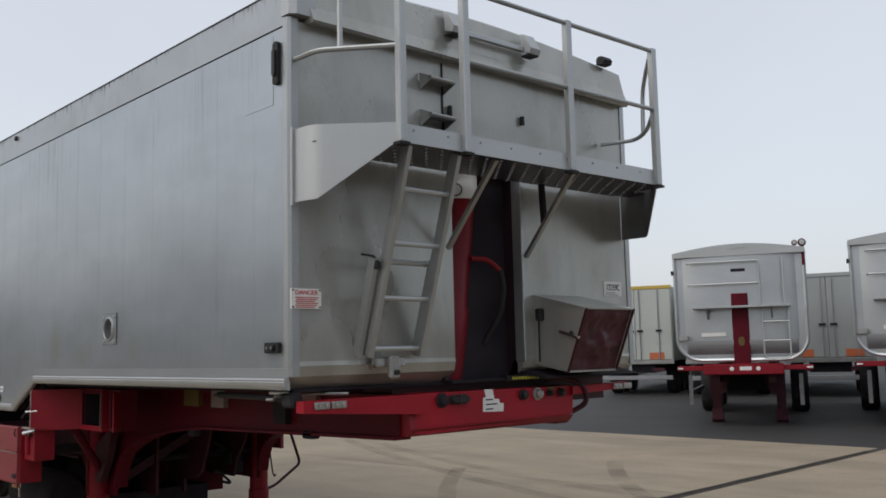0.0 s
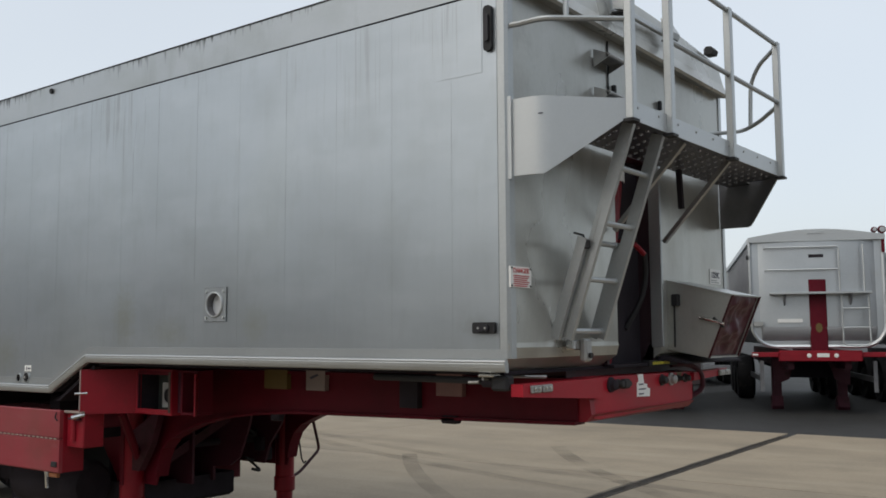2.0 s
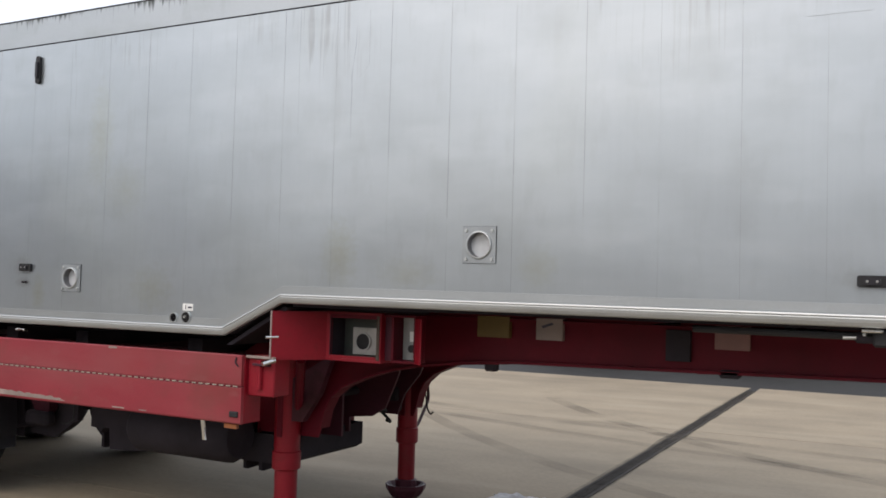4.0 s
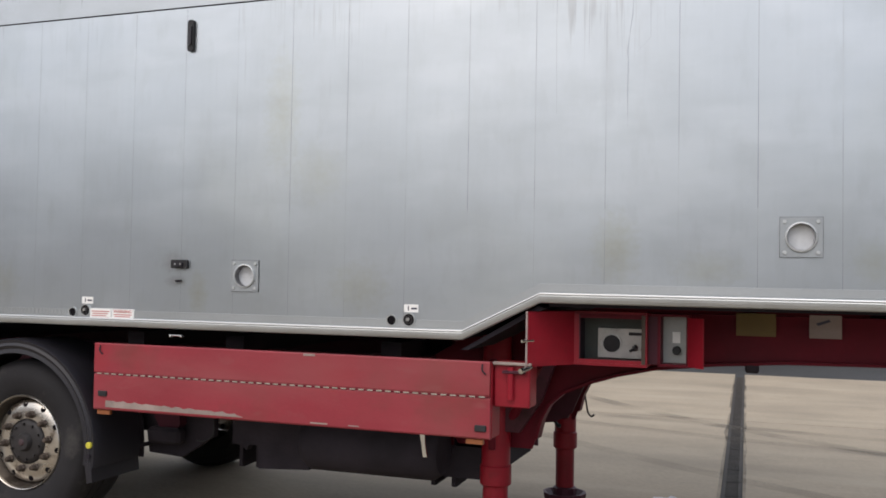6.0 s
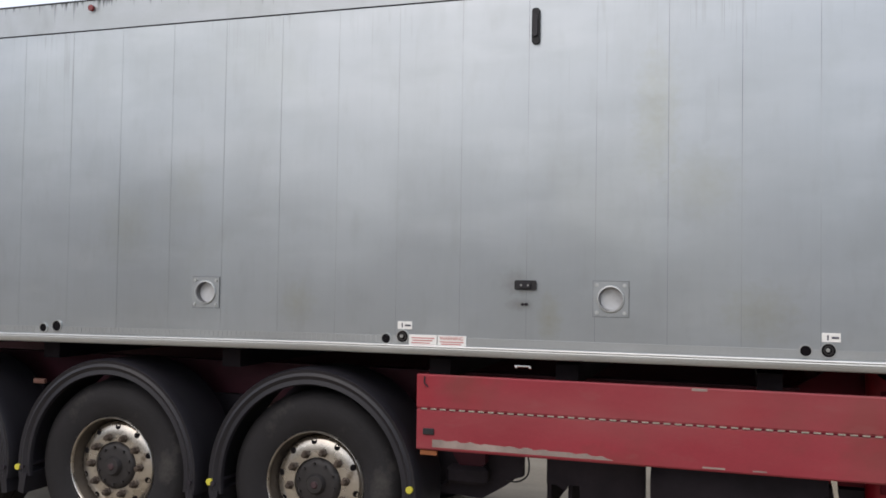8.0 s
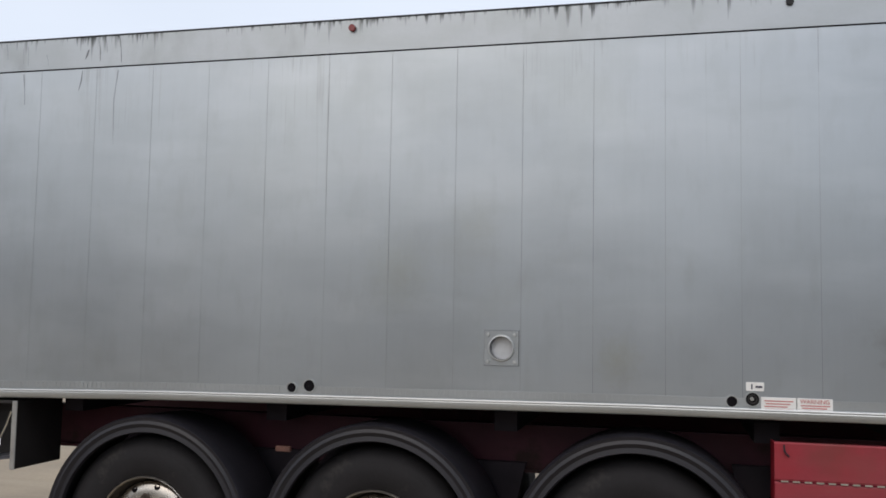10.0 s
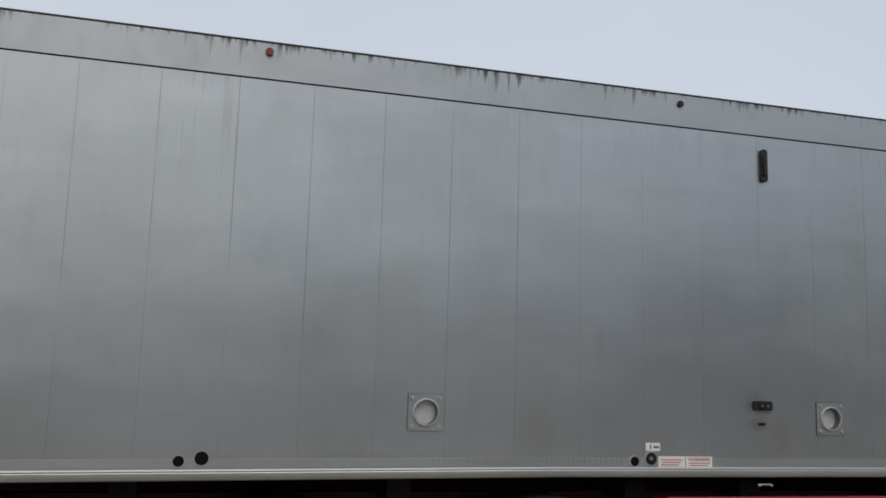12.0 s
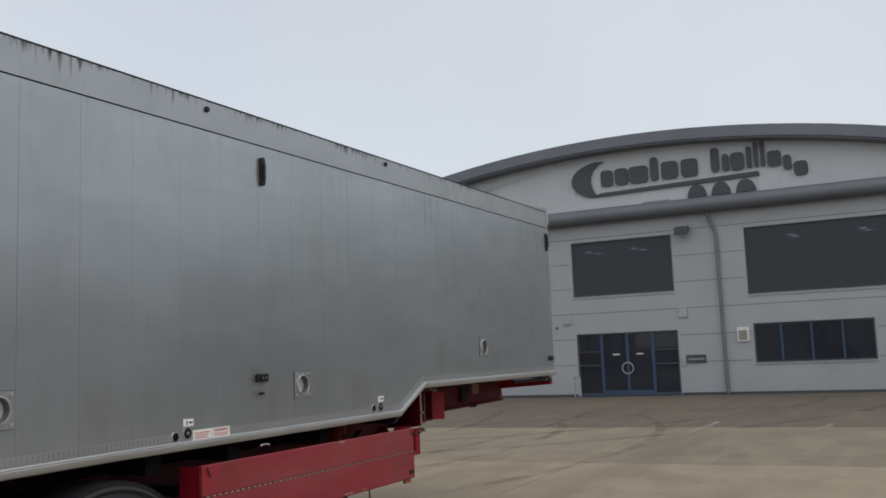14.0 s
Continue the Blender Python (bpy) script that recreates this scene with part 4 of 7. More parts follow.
for q in (0.014, 0.152):
    for z in (1.771, 1.845):
        front("rivet", shift(lathe(bmesh.new(), [(0.0005, P0 + 0.006), (0.0045, P0 + 0.006), (0.0045, P0 + 0.002)], 6, axis="x"), 0, q, z), BLACK, sg)
# stock label
sl = wall("stock_label", B(P0 - 0.008, P0 - 0.002, 2.195, 2.365, 1.872, 1.96), WHITE, label="white label with a printed stock number")
dm = text_mesh("12259C", 0.05)
bmesh.ops.rotate(dm, verts=dm.verts[:], cent=(0, 0, 0), matrix=Matrix.Rotation(radians(90), 3, "Z"))
bmesh.ops.scale(dm, verts=dm.verts[:], vec=(1, 0.82, 1.05))
wall("lettering", shift(dm, P0 - 0.001, 2.28, 1.924), INK_DARK, sl)
for i in range(2):
    wall("print_bar", B(P0 - 0.002, P0 - 0.0005, 2.21, 2.33 - 0.03 * i, 1.878 + 0.012 * i, 1.884 + 0.012 * i), PANEL_GREY, sl)

# ---- access platform ----
PF = 0.455
plat = front("access_platform", prism(bmesh.new(), [(PF - 0.03, 0.30), (PF, 0.273), (PF, 2.12), (PF - 0.03, 2.10)], "z", 2.466, 2.476), DECK,
             label="perforated aluminium access platform")
bm = bmesh.new()
CP, CQ = 0.0535, 0.047
for i in range(7):
    for j in range(44):
        p, q = 0.077 + CP * i, 0.20 + CQ * j
        edge = 0.03 + 0.93 * max(p + CP / 2 - 0.2, 0)
        if (i + j) % 2 or q - CQ / 2 < edge or q + CQ / 2 > 2.395 - edge + 0.02:
            if q + CQ / 2 > edge and q - CQ / 2 < 2.415 - edge:
                vs = []
                for a, b in ((-1, -1), (1, -1), (1, 1), (-1, 1)):
                    pp = p + a * CP / 2
                    inset = 0.045 + 0.93 * max(pp - 0.185, 0)
                    vs.append(bm.verts.new((pp, min(max(q + b * CQ / 2, inset), 2.393 - inset + 0.022), 2.47)))
                bm.faces.new(vs)
            continue
        outer = [bm.verts.new((p + a * CP / 2, q + b * CQ / 2, 2.47)) for a, b in ((-1, -1), (0, -1), (1, -1), (1, 0), (1, 1), (0, 1), (-1, 1), (-1, 0))]
        rings = [outer]
        for rad, z in ((0.0085, 2.47), (0.0080, 2.464)):
            rings.append([bm.verts.new((p + rad * math.cos(radians(225 + 45 * k)), q + rad * math.sin(radians(225 + 45 * k)), z)) for k in range(8)])
        for r0, r1 in zip(rings, rings[1:]):
            for k in range(8):
                bm.faces.new((r0[k], r0[(k + 1) % 8], r1[(k + 1) % 8], r1[k]))
# collars whose pale colour stands for light falling through the holes
studs = bmesh.new()
for i in range(7):
    for j in range(44):
        p, q = 0.077 + CP * i, 0.20 + CQ * j
        edge = 0.03 + 0.93 * max(p + CP / 2 - 0.2, 0)
        if (i + j) % 2 == 0 and q - CQ / 2 >= edge and q + CQ / 2 <= 2.415 - edge:
            ring = [[studs.verts.new((p + r * math.cos(radians(60 * k)), q + r * math.sin(radians(60 * k)), z)) for k in range(6)] for r, z in ((0.0105, 2.469), (0.0085, 2.4625))]
            for k in range(6):
                studs.faces.new((ring[0][k], ring[0][(k + 1) % 6], ring[1][(k + 1) % 6], ring[1][k]))
tagged(front("pressed_collar", studs, COLLAR, plat, "pressed collars, pale for light through the deck holes"), kind="stuff")
tagged(front("perforated_deck", bm, DECK, plat, "deck sheet with pressed round holes"), kind="stuff")
for qa, qb in ((0.03, 0.20), (2.22, 2.40)):
    front("deck_margin", B(P0, 0.2, qa, qb, 2.476, 2.48), DECK, plat)
front("fascia", B(PF, PF + 0.006, 0.273, 2.12, 2.462, 2.545), ALU_PALE, plat)
for i in range(9):
    q = 0.36 + 0.2 * i
    front("bolt", shift(lathe(bmesh.new(), [(0.0005, PF + 0.010), (0.006, PF + 0.010), (0.006, PF + 0.005)], 8, axis="x"), 0, q, 2.52), STEEL, plat)


def sheet_between(a, b, thick=0.005):
    """A plate between two upright edges, each (p, q, low, high)."""
    bm = bmesh.new()
    d = (Vector((b[0], b[1], 0)) - Vector((a[0], a[1], 0))).normalized()
    n = Vector((d.y, -d.x, 0)) * thick
    vs = [Vector((a[0], a[1], a[2])), Vector((b[0], b[1], b[2])), Vector((b[0], b[1], b[3])), Vector((a[0], a[1], a[3]))]
    lo, hi = [bm.verts.new(v) for v in vs], [bm.verts.new(v + n) for v in vs]
    bm.faces.new(lo)
    bm.faces.new(hi[::-1])
    for i in range(4):
        bm.faces.new((lo[i], hi[i], hi[(i + 1) % 4], lo[(i + 1) % 4]))
    return bm


def bent_sheet(cols, thick):
    """A plate bent round upright lines, each (p, q, low, high); thick to the inside."""
    bm = bmesh.new()
    rows = []
    for p, q, lo, hi in cols:
        rows.append([bm.verts.new((p, q, lo)), bm.verts.new((p, q, hi)), bm.verts.new((p - 0.004, q + thick, hi)), bm.verts.new((p - 0.004, q + thick, lo))])
    for a, b in zip(rows, rows[1:]):
        for k in range(4):
            bm.faces.new((a[k], a[(k + 1) % 4], b[(k + 1) % 4], b[k]))
    bm.faces.new(rows[0])
    bm.faces.new(rows[-1][::-1])
    return bm


front("end_plate", bent_sheet([(P0, 0.018, 2.227, 2.552), (0.13, 0.020, 2.226, 2.552), (0.17, 0.026, 2.226, 2.552), (0.20, 0.038, 2.226, 2.552), (0.225, 0.058, 2.246, 2.551), (PF, 0.272, 2.462, 2.546)], 0.005), ALU_PALE, plat, smooth=True)
# darker metal than the left plate, to carry the shade on its inside
front("end_plate", bent_sheet([(P0 - 0.052, 2.40, 2.22, 2.552), (0.13, 2.395, 2.218, 2.552), (0.17, 2.386, 2.217, 2.552), (0.195, 2.372, 2.222, 2.552), (0.22, 2.35, 2.243, 2.551), (PF, 2.121, 2.462, 2.546)], -0.005), SLEEVE, plat, "dull end plate with its shade in the colour", smooth=True)
front("edge_strip", B(P0 - 0.004, P0 + 0.014, 0.006, 0.02, 2.215, 2.565), ALU_PALE, plat)
# guard rail
POSTS = [(PF + 0.014, 0.287), (PF + 0.014, 0.662), (PF + 0.014, 1.383), (PF + 0.014, 2.106)]
rail = front("guard_post", B(POSTS[0][0] - 0.018, POSTS[0][0] + 0.018, POSTS[0][1] - 0.02, POSTS[0][1] + 0.02, 2.458, 3.243, bevel=0.004), ALU_EDGE, plat)
for p, q in POSTS[1:]:
    front("guard_post", B(p - 0.018, p + 0.018, q - 0.02, q + 0.02, 2.458, 3.243, bevel=0.004), ALU_EDGE, plat)
for p, q in POSTS:
    front("post_foot", B(p - 0.024, p + 0.024, q - 0.028, q + 0.028, 2.446, 2.458), BLACK, plat)
R = 0.0125
for pts in ([(POSTS[1][0], POSTS[1][1], 3.23), (POSTS[3][0], POSTS[3][1], 3.23)],
            [(POSTS[1][0], POSTS[1][1], 2.89), (POSTS[3][0], POSTS[3][1], 2.89)],
            [(P0 - 0.005, 0.03, 2.878), (0.09, 0.035, 2.878), (0.2, 0.045, 2.883), (PF, 0.28, 2.888)],
            [(P0 - 0.005, 0.03, 3.2), (0.09, 0.035, 3.215), (0.2, 0.045, 3.225), (PF, 0.28, 3.23)],
            [(0.27, 0.115, 2.885), (0.27, 0.115, 3.228)],
            [(PF, 2.106, 2.862), (0.30, 2.27, 2.83), (0.18, 2.33, 2.80), (0.015, 2.20, 2.785)],
            [(PF, 2.106, 3.205), (0.31, 2.27, 3.175), (0.235, 2.335, 3.09), (0.225, 2.335, 2.82)]):
    front("guard_tube", tube(bmesh.new(), curve_points(pts, 0.09), R), ALU_EDGE, plat, smooth=True)
# braces under the platform
for a, b in (((0.43, 0.887, 2.462), (0.045, 0.925, 2.08)), ((0.435, 1.433, 2.462), (0.040, 1.49, 2.065))):
    front("platform_brace", tube(bmesh.new(), [a, b], 0.011, square=True), STEEL, plat)
front("drop_bracket", tube(bmesh.new(), [(0.10, 1.566, 2.465), (0.108, 1.569, 2.25)], 0.013, square=True), GRIME_SHADE, plat)

# ---- ladder ----
ladder = front("access_ladder", tube(bmesh.new(), [(0.40, 0.352, 2.455), (0.092, 0.362, 1.54)], 0.001), STEEL, label="folding aluminium access ladder")


def stile(a, b, w, t):
    """A flat bar from a to b: w wide across the view from the side, t thick."""
    a, b = Vector(a), Vector(b)
    d = (b - a).normalized()
    u = d.cross(Vector((0, 1, 0))).normalized() * w / 2
    v = Vector((0, t / 2, 0))
    bm = bmesh.new()
    lo = [bm.verts.new(a + s * u + r * v) for s, r in ((-1, -1), (1, -1), (1, 1), (-1, 1))]
    hi = [bm.verts.new(b + s * u + r * v) for s, r in ((-1, -1), (1, -1), (1, 1), (-1, 1))]
    bm.faces.new(lo)
    bm.faces.new(hi[::-1])
    for i in range(4):
        bm.faces.new((lo[i], hi[i], hi[(i + 1) % 4], lo[(i + 1) % 4]))
    return bm


LT, LB = Vector((0.424, 0.352, 2.46)), Vector((0.086, 0.388, 1.552))
RT, RB = Vector((0.418, 0.645, 2.46)), Vector((0.084, 0.682, 1.552))
front("stile", stile(LT, LB, 0.054, 0.022), ALU_EDGE, ladder)
front("stile", stile(RT, RB, 0.056, 0.022), ALU_EDGE, ladder)
BACK = Vector((-0.058, 0.0, 0.0))
for f, off in ((0.198, 0), (0.452, 0), (0.534, 1), (0.716, 0), (0.965, 0)):
    a, b = LT.lerp(LB, f) + BACK * off, RT.lerp(RB, f) + BACK * off
    front("rung", tube(bmesh.new(), [a, b], 0.0125), ALU_PALE, ladder, smooth=True)
    front("rung_cap", shift(lathe(bmesh.new(), [(0.0005, -0.005), (0.015, -0.004), (0.016, 0.004), (0.0005, 0.005)], 10), b.x, b.y - 0.016, b.z), ALU_EDGE, ladder, smooth=True)
front("folded_stile", stile((0.206, 0.334, 1.985), (0.046, 0.356, 1.552), 0.046, 0.022), ALU_EDGE, ladder)
front("folded_stile", stile((0.196, 0.688, 1.985), (0.044, 0.70, 1.552), 0.045, 0.02), ALU_EDGE, ladder)
front("catch", B(0.20, 0.232, 0.325, 0.352, 1.935, 1.975, bevel=0.006), HUB, ladder)
front("catch_pin", tube(bmesh.new(), [(0.20, 0.27, 2.0), (0.205, 0.335, 1.995), (0.205, 0.345, 1.975)], 0.005), BLACK, ladder)
hook = front("ladder_hook", B(0.05, 0.09, 0.43, 0.60, 1.50, 1.545, bevel=0.006), CHROME, label="bright steel ladder catch")
front("tongue", B(0.085, 0.12, 0.49, 0.55, 1.445, 1.55, bevel=0.01), STEEL, hook)
front("pin", shift(lathe(bmesh.new(), [(0.001, 0.135), (0.012, 0.135), (0.012, 0.08)], 12, axis="x"), 0, 0.52, 1.475), HUB, hook)

# ---- grain hatch box on the right panel ----
bm = bmesh.new()
q0, q1 = 1.570, 1.968
inner = [(0.0, 1.862), (0.369, 1.772), (0.235, 1.447), (0.01, 1.496)]
hatch = front("discharge_hatch", prism(bmesh.new(), inner, "y", q0, q0 + 0.006), ALU_FRONT, label="wedge-shaped sheet metal coupling box")
front("cheek", prism(bmesh.new(), inner, "y", q1 - 0.006, q1), ALU_FRONT, hatch)
front("lid", prism(bmesh.new(), [(0.0, 1.866), (0.375, 1.776), (0.373, 1.768), (0.0, 1.858)], "y", q0 - 0.006, q1 + 0.006), ALU_FRONT, hatch)
front("base", prism(bmesh.new(), [(0.0, 1.496), (0.24, 1.45), (0.24, 1.442), (0.0, 1.488)], "y", q0, q1), ALU_FRONT, hatch)
rim_pts = [(0.370, 1.777), (0.378, 1.772), (0.242, 1.443), (0.232, 1.445)]
for qa, qb in ((q0 - 0.004, q0 + 0.006), (q1 - 0.006, q1 + 0.004)):
    front("red_rim", prism(bmesh.new(), rim_pts, "y", qa, qb), MAROON, hatch)
# crumpled dark red wrapping that fills the mouth
wrap = bmesh.new()
grid = []
N = 22
for i in range(N + 1):
    row = []
    for j in range(N + 1):
        u, v = i / N, j / N
        hold = min(1.0, 6 * min(u, 1 - u, v, 1 - v))
        c = Vector((u * 3.1, v * 3.4, 0.7))
        bulge = hold * (0.030 * noise.noise(c) + 0.016 * noise.noise(c * 2.7) + 0.007 * noise.noise(c * 6.0)) - 0.010
        row.append(wrap.verts.new((0.238 + 0.134 * v + bulge * 0.925, q0 + 0.007 + (q1 - q0 - 0.014) * u, 1.450 + 0.322 * v - bulge * 0.38)))
    grid.append(row)
for i in range(N):
    for j in range(N):
        wrap.faces.new((grid[i][j], grid[i + 1][j], grid[i + 1][j + 1], grid[i][j + 1]))
front("wrapping", wrap, WRAP, hatch, "crumpled dark red wrapping in the mouth", smooth=True)
front("strap", tube(bmesh.new(), [(0.195, 1.562, 1.658), (0.30, 1.556, 1.632), (0.325, 1.558, 1.622)], 0.009), CHROME, hatch, "bright bare rod", smooth=True)
front("strap", tube(bmesh.new(), [(0.27, 1.560, 1.655), (0.325, 1.562, 1.605)], 0.007), BLACK, hatch)
front("hatch_latch", B(P0 - 0.004, P0 + 0.035, 1.535, 1.575, 1.72, 1.785, bevel=0.006), BLACK, label="black lever latch")
front("latch_rod", tube(bmesh.new(), [(P0 + 0.008, 1.555, 1.72), (P0 + 0.004, 1.558, 1.50)], 0.005), BLACK)
front("lower_shelf", prism(bmesh.new(), [(-0.03, 1.43), (0.13, 1.412), (0.13, 1.42), (-0.03, 1.46)], "y", 1.52, 2.30), GRIME_SHADE)

# ---- red coupling beam ----
beam = wall("coupling_beam", prism(bmesh.new(), [(0.70, 1.180), (0.76, 1.172), (1.80, 1.188), (1.86, 1.21), (1.865, 1.360), (0.70, 1.367)], "x", -0.06, 0.052), RED_BEAM, label="red front chassis beam with couplings")
wall("lower_plate", prism(bmesh.new(), [(-0.9, 1.13), (0.03, 1.165), (0.065, 1.2), (-0.9, 1.2)], "y", 0.66, 1.85), RED, beam)
wall("wing", prism(bmesh.new(), [(0.05, 1.313), (0.05, 1.364), (0.74, 1.366), (0.74, 1.27)], "x", 0.02, 0.078), RED_BEAM, beam)
wall("wing", prism(bmesh.new(), [(1.84, 1.31), (1.84, 1.355), (2.345, 1.366), (2.345, 1.330)], "x", 0.02, 0.075), RED_BEAM, beam)
wall("gusset", prism(bmesh.new(), [(0.06, 1.20), (-0.45, 1.18), (-0.45, 1.34), (0.04, 1.345)], "y", 0.66, 0.70), RED, beam)
for qa, n in ((0.102, 2), (2.20, 2)):
    for i in range(n):
        lamp = wall("marker_lamp", B(0.076 if qa < 1 else 0.073, 0.090, qa + 0.09 * i, qa + 0.09 * i + 0.080, 1.326, 1.358, bevel=0.004), STEEL, beam, "small steel-cased marker lamp")
        for k in (0.022, 0.058):
            wall("lens", shift(lathe(bmesh.new(), [(0.0005, 0.094), (0.008, 0.093), (0.008, 0.089)], 8, axis="x"), 0, qa + 0.09 * i + k, 1.343), RIM, beam)
for q, r, mt in ((0.868, 0.032, GRIME_SHADE), (0.94, 0.022, HUB), (1.02, 0.020, HUB), (1.45, 0.026, HUB), (1.565, 0.030, STEEL), (1.755, 0.022, HUB), (1.66, 0.016, HUB)):
    wall("air_coupling", shift(lathe(bmesh.new(), [(0.001, 0.088), (r * 0.55, 0.088), (r * 0.8, 0.082), (r * 0.85, 0.064), (r * 1.15, 0.062), (r * 1.15, 0.050)], 14, axis="x"), 0, q, 1.328), mt, beam, "round service coupling", smooth=True)
wall("coupling_body", B(0.052, 0.09, 0.955, 1.02, 1.305, 1.352, bevel=0.01), HUB, beam)
wall("beam_label", prism(bmesh.new(), [(1.152, 1.256), (1.30, 1.25), (1.304, 1.292), (1.275, 1.295), (1.27, 1.315), (1.235, 1.318), (1.225, 1.366), (1.165, 1.368), (1.175, 1.33), (1.155, 1.325)], "x", 0.050, 0.0545), WHITE, beam, "torn white label")
for i in range(3):
    wall("print_bar", B(0.054, 0.056, 1.172, 1.225 + 0.03 * (i % 2), 1.264 + 0.024 * i, 1.271 + 0.024 * i), INK_DARK, beam)
wall("beam_plate", B(0.050, 0.0545, 1.655, 1.71, 1.34, 1.362), OCHRE, beam)
wall("top_strip", B(-0.02, 0.03, 1.36, 1.72, 1.402, 1.432), BLACK, beam, "dark strip with a row of yellow marks")
for i in range(9):
    wall("yellow_mark", B(0.0295, 0.0315, 1.40 + 0.024 * i, 1.417 + 0.024 * i, 1.409, 1.424), YELLOW, beam)
wall("beam_hose", tube(bmesh.new(), curve_points([(0.0, 1.70, 1.40), (0.05, 1.82, 1.405), (0.08, 1.93, 1.36), (0.08, 1.96, 1.26), (0.03, 1.88, 1.215)], 0.07), 0.015), RED_DEEP, beam, smooth=True)
wall("cross_tube", tube(bmesh.new(), [(-0.10, 0.02, 1.385), (-0.07, 0.20, 1.39), (0.02, 0.33, 1.385)], 0.007), STEEL)
wall("corner_lock", B(-0.11, -0.03, -0.006, 0.05, 1.394, 1.407, bevel=0.004), CHROME)
wall("corner_lock", tube(bmesh.new(), [(-0.18, 0.03, 1.368), (-0.13, 0.035, 1.370)], 0.007), STEEL, smooth=True)
wall("neck_crossbar", B(-0.30, -0.07, 0.66, 2.30, 1.27, 1.40), MAROON)
wall("corner_valve", B(-0.14, -0.04, 0.05, 0.13, 1.348, 1.392, bevel=0.012), GRIME_SHADE)

side("lock_bar", tube(bmesh.new(), [(-0.80, 0.14, 1.405), (-0.05, 0.06, 1.405)], 0.016), BLACK, label="black locking bar under the front corner", smooth=True)
side("lock_bar", B(-0.07, 0.015, 0.03, 0.09, 1.365, 1.43, bevel=0.01), BLACK)

# ---- chassis ----
# webs and flanges take reds that already hold the shade below the body
for y0 in (0.62, 1.80):
    w = 0.012
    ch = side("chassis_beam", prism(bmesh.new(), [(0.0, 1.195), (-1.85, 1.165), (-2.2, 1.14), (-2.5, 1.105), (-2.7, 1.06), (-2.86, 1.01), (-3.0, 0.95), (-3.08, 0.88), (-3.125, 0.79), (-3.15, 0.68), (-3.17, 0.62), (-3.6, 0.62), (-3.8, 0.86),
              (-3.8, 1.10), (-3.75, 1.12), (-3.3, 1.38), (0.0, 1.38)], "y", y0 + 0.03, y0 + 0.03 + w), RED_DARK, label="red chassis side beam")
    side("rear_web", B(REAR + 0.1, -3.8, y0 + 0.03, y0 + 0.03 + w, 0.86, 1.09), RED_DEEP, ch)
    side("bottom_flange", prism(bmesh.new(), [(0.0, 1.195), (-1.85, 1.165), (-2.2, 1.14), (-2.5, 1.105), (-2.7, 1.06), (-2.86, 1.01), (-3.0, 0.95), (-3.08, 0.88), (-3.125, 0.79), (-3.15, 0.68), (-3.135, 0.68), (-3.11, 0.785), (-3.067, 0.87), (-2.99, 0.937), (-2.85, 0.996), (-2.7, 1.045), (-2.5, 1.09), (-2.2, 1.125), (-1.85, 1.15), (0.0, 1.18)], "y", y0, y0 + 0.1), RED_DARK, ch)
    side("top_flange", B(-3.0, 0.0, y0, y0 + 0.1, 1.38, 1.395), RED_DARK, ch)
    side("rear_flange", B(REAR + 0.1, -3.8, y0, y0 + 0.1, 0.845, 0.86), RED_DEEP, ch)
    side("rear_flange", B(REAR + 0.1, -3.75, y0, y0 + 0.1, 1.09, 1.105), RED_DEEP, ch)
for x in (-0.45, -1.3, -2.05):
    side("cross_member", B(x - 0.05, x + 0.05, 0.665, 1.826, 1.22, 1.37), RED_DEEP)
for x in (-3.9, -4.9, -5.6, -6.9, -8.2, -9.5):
    side("cross_member", B(x - 0.06, x + 0.06, 0.34, 2.35, 1.10, 1.2), GRIME_SHADE)
side("floor_runner", B(REAR + 0.1, -3.45, 1.95, 2.1, 1.05, 1.21), GRIME_SHADE)
# neck underside near black: the dark void there is in the colour
side("neck_floor", B(-2.95, -0.02, 0.06, 2.39, 1.430, 1.445), GRIME_SHADE)
side("neck_riser", prism(bmesh.new(), [(-3.4, 1.2), (-3.36, 1.2), (-2.97, 1.42), (-3.0, 1.43)], "y", 0.05, 2.4), GRIME_SHADE)
for x0, x1, mt in ((-1.742, -1.592, LABEL_DIRTY), (-2.093, -1.90, OCHRE), (-0.80, -0.635, PINK_LABEL)):
    lab = side("beam_sticker", B(x0, x1, 0.6155, 0.649, 1.290, 1.406), mt, label="weathered label on the beam")
    if mt is LABEL_DIRTY:
        side("print_bar", prism(bmesh.new(), [(x0 + 0.03, 1.365), (x0 + 0.09, 1.385), (x0 + 0.10, 1.375), (x0 + 0.04, 1.353)], "y", 0.613, 0.616), INK_DARK, lab)
side("beam_pocket", B(-1.04, -0.92, 0.61, 0.65, 1.22, 1.375), GRIME_SHADE)
side("hanger_lug", B(-2.05, -1.98, 0.62, 0.68, 1.10, 1.15, bevel=0.01), GRIME_SHADE)
side("hanger_lug", B(-0.78, -0.68, 0.62, 0.68, 1.15, 1.19, bevel=0.01), GRIME_SHADE)

# red control cabinet behind the step
def upright(outline, z0, z1):
    return prism(bmesh.new(), outline, "z", z0, z1)


cab = side("control_cabinet", upright([(-3.045, 0.0), (-3.035, -0.004), (-2.862, 0.268), (-2.870, 0.276)], 1.145, 1.402), RED, label="red steel control cabinet with open front")
side("bright_edge", B(-3.048, -3.039, -0.007, 0.004, 1.145, 1.405), LABEL_DIRTY, cab)
side("cabinet_top", upright([(-3.04, 0.0), (-2.865, 0.27), (-2.50, 0.262), (-2.50, 0.42), (-3.04, 0.42)], 1.393, 1.405), RED, cab)
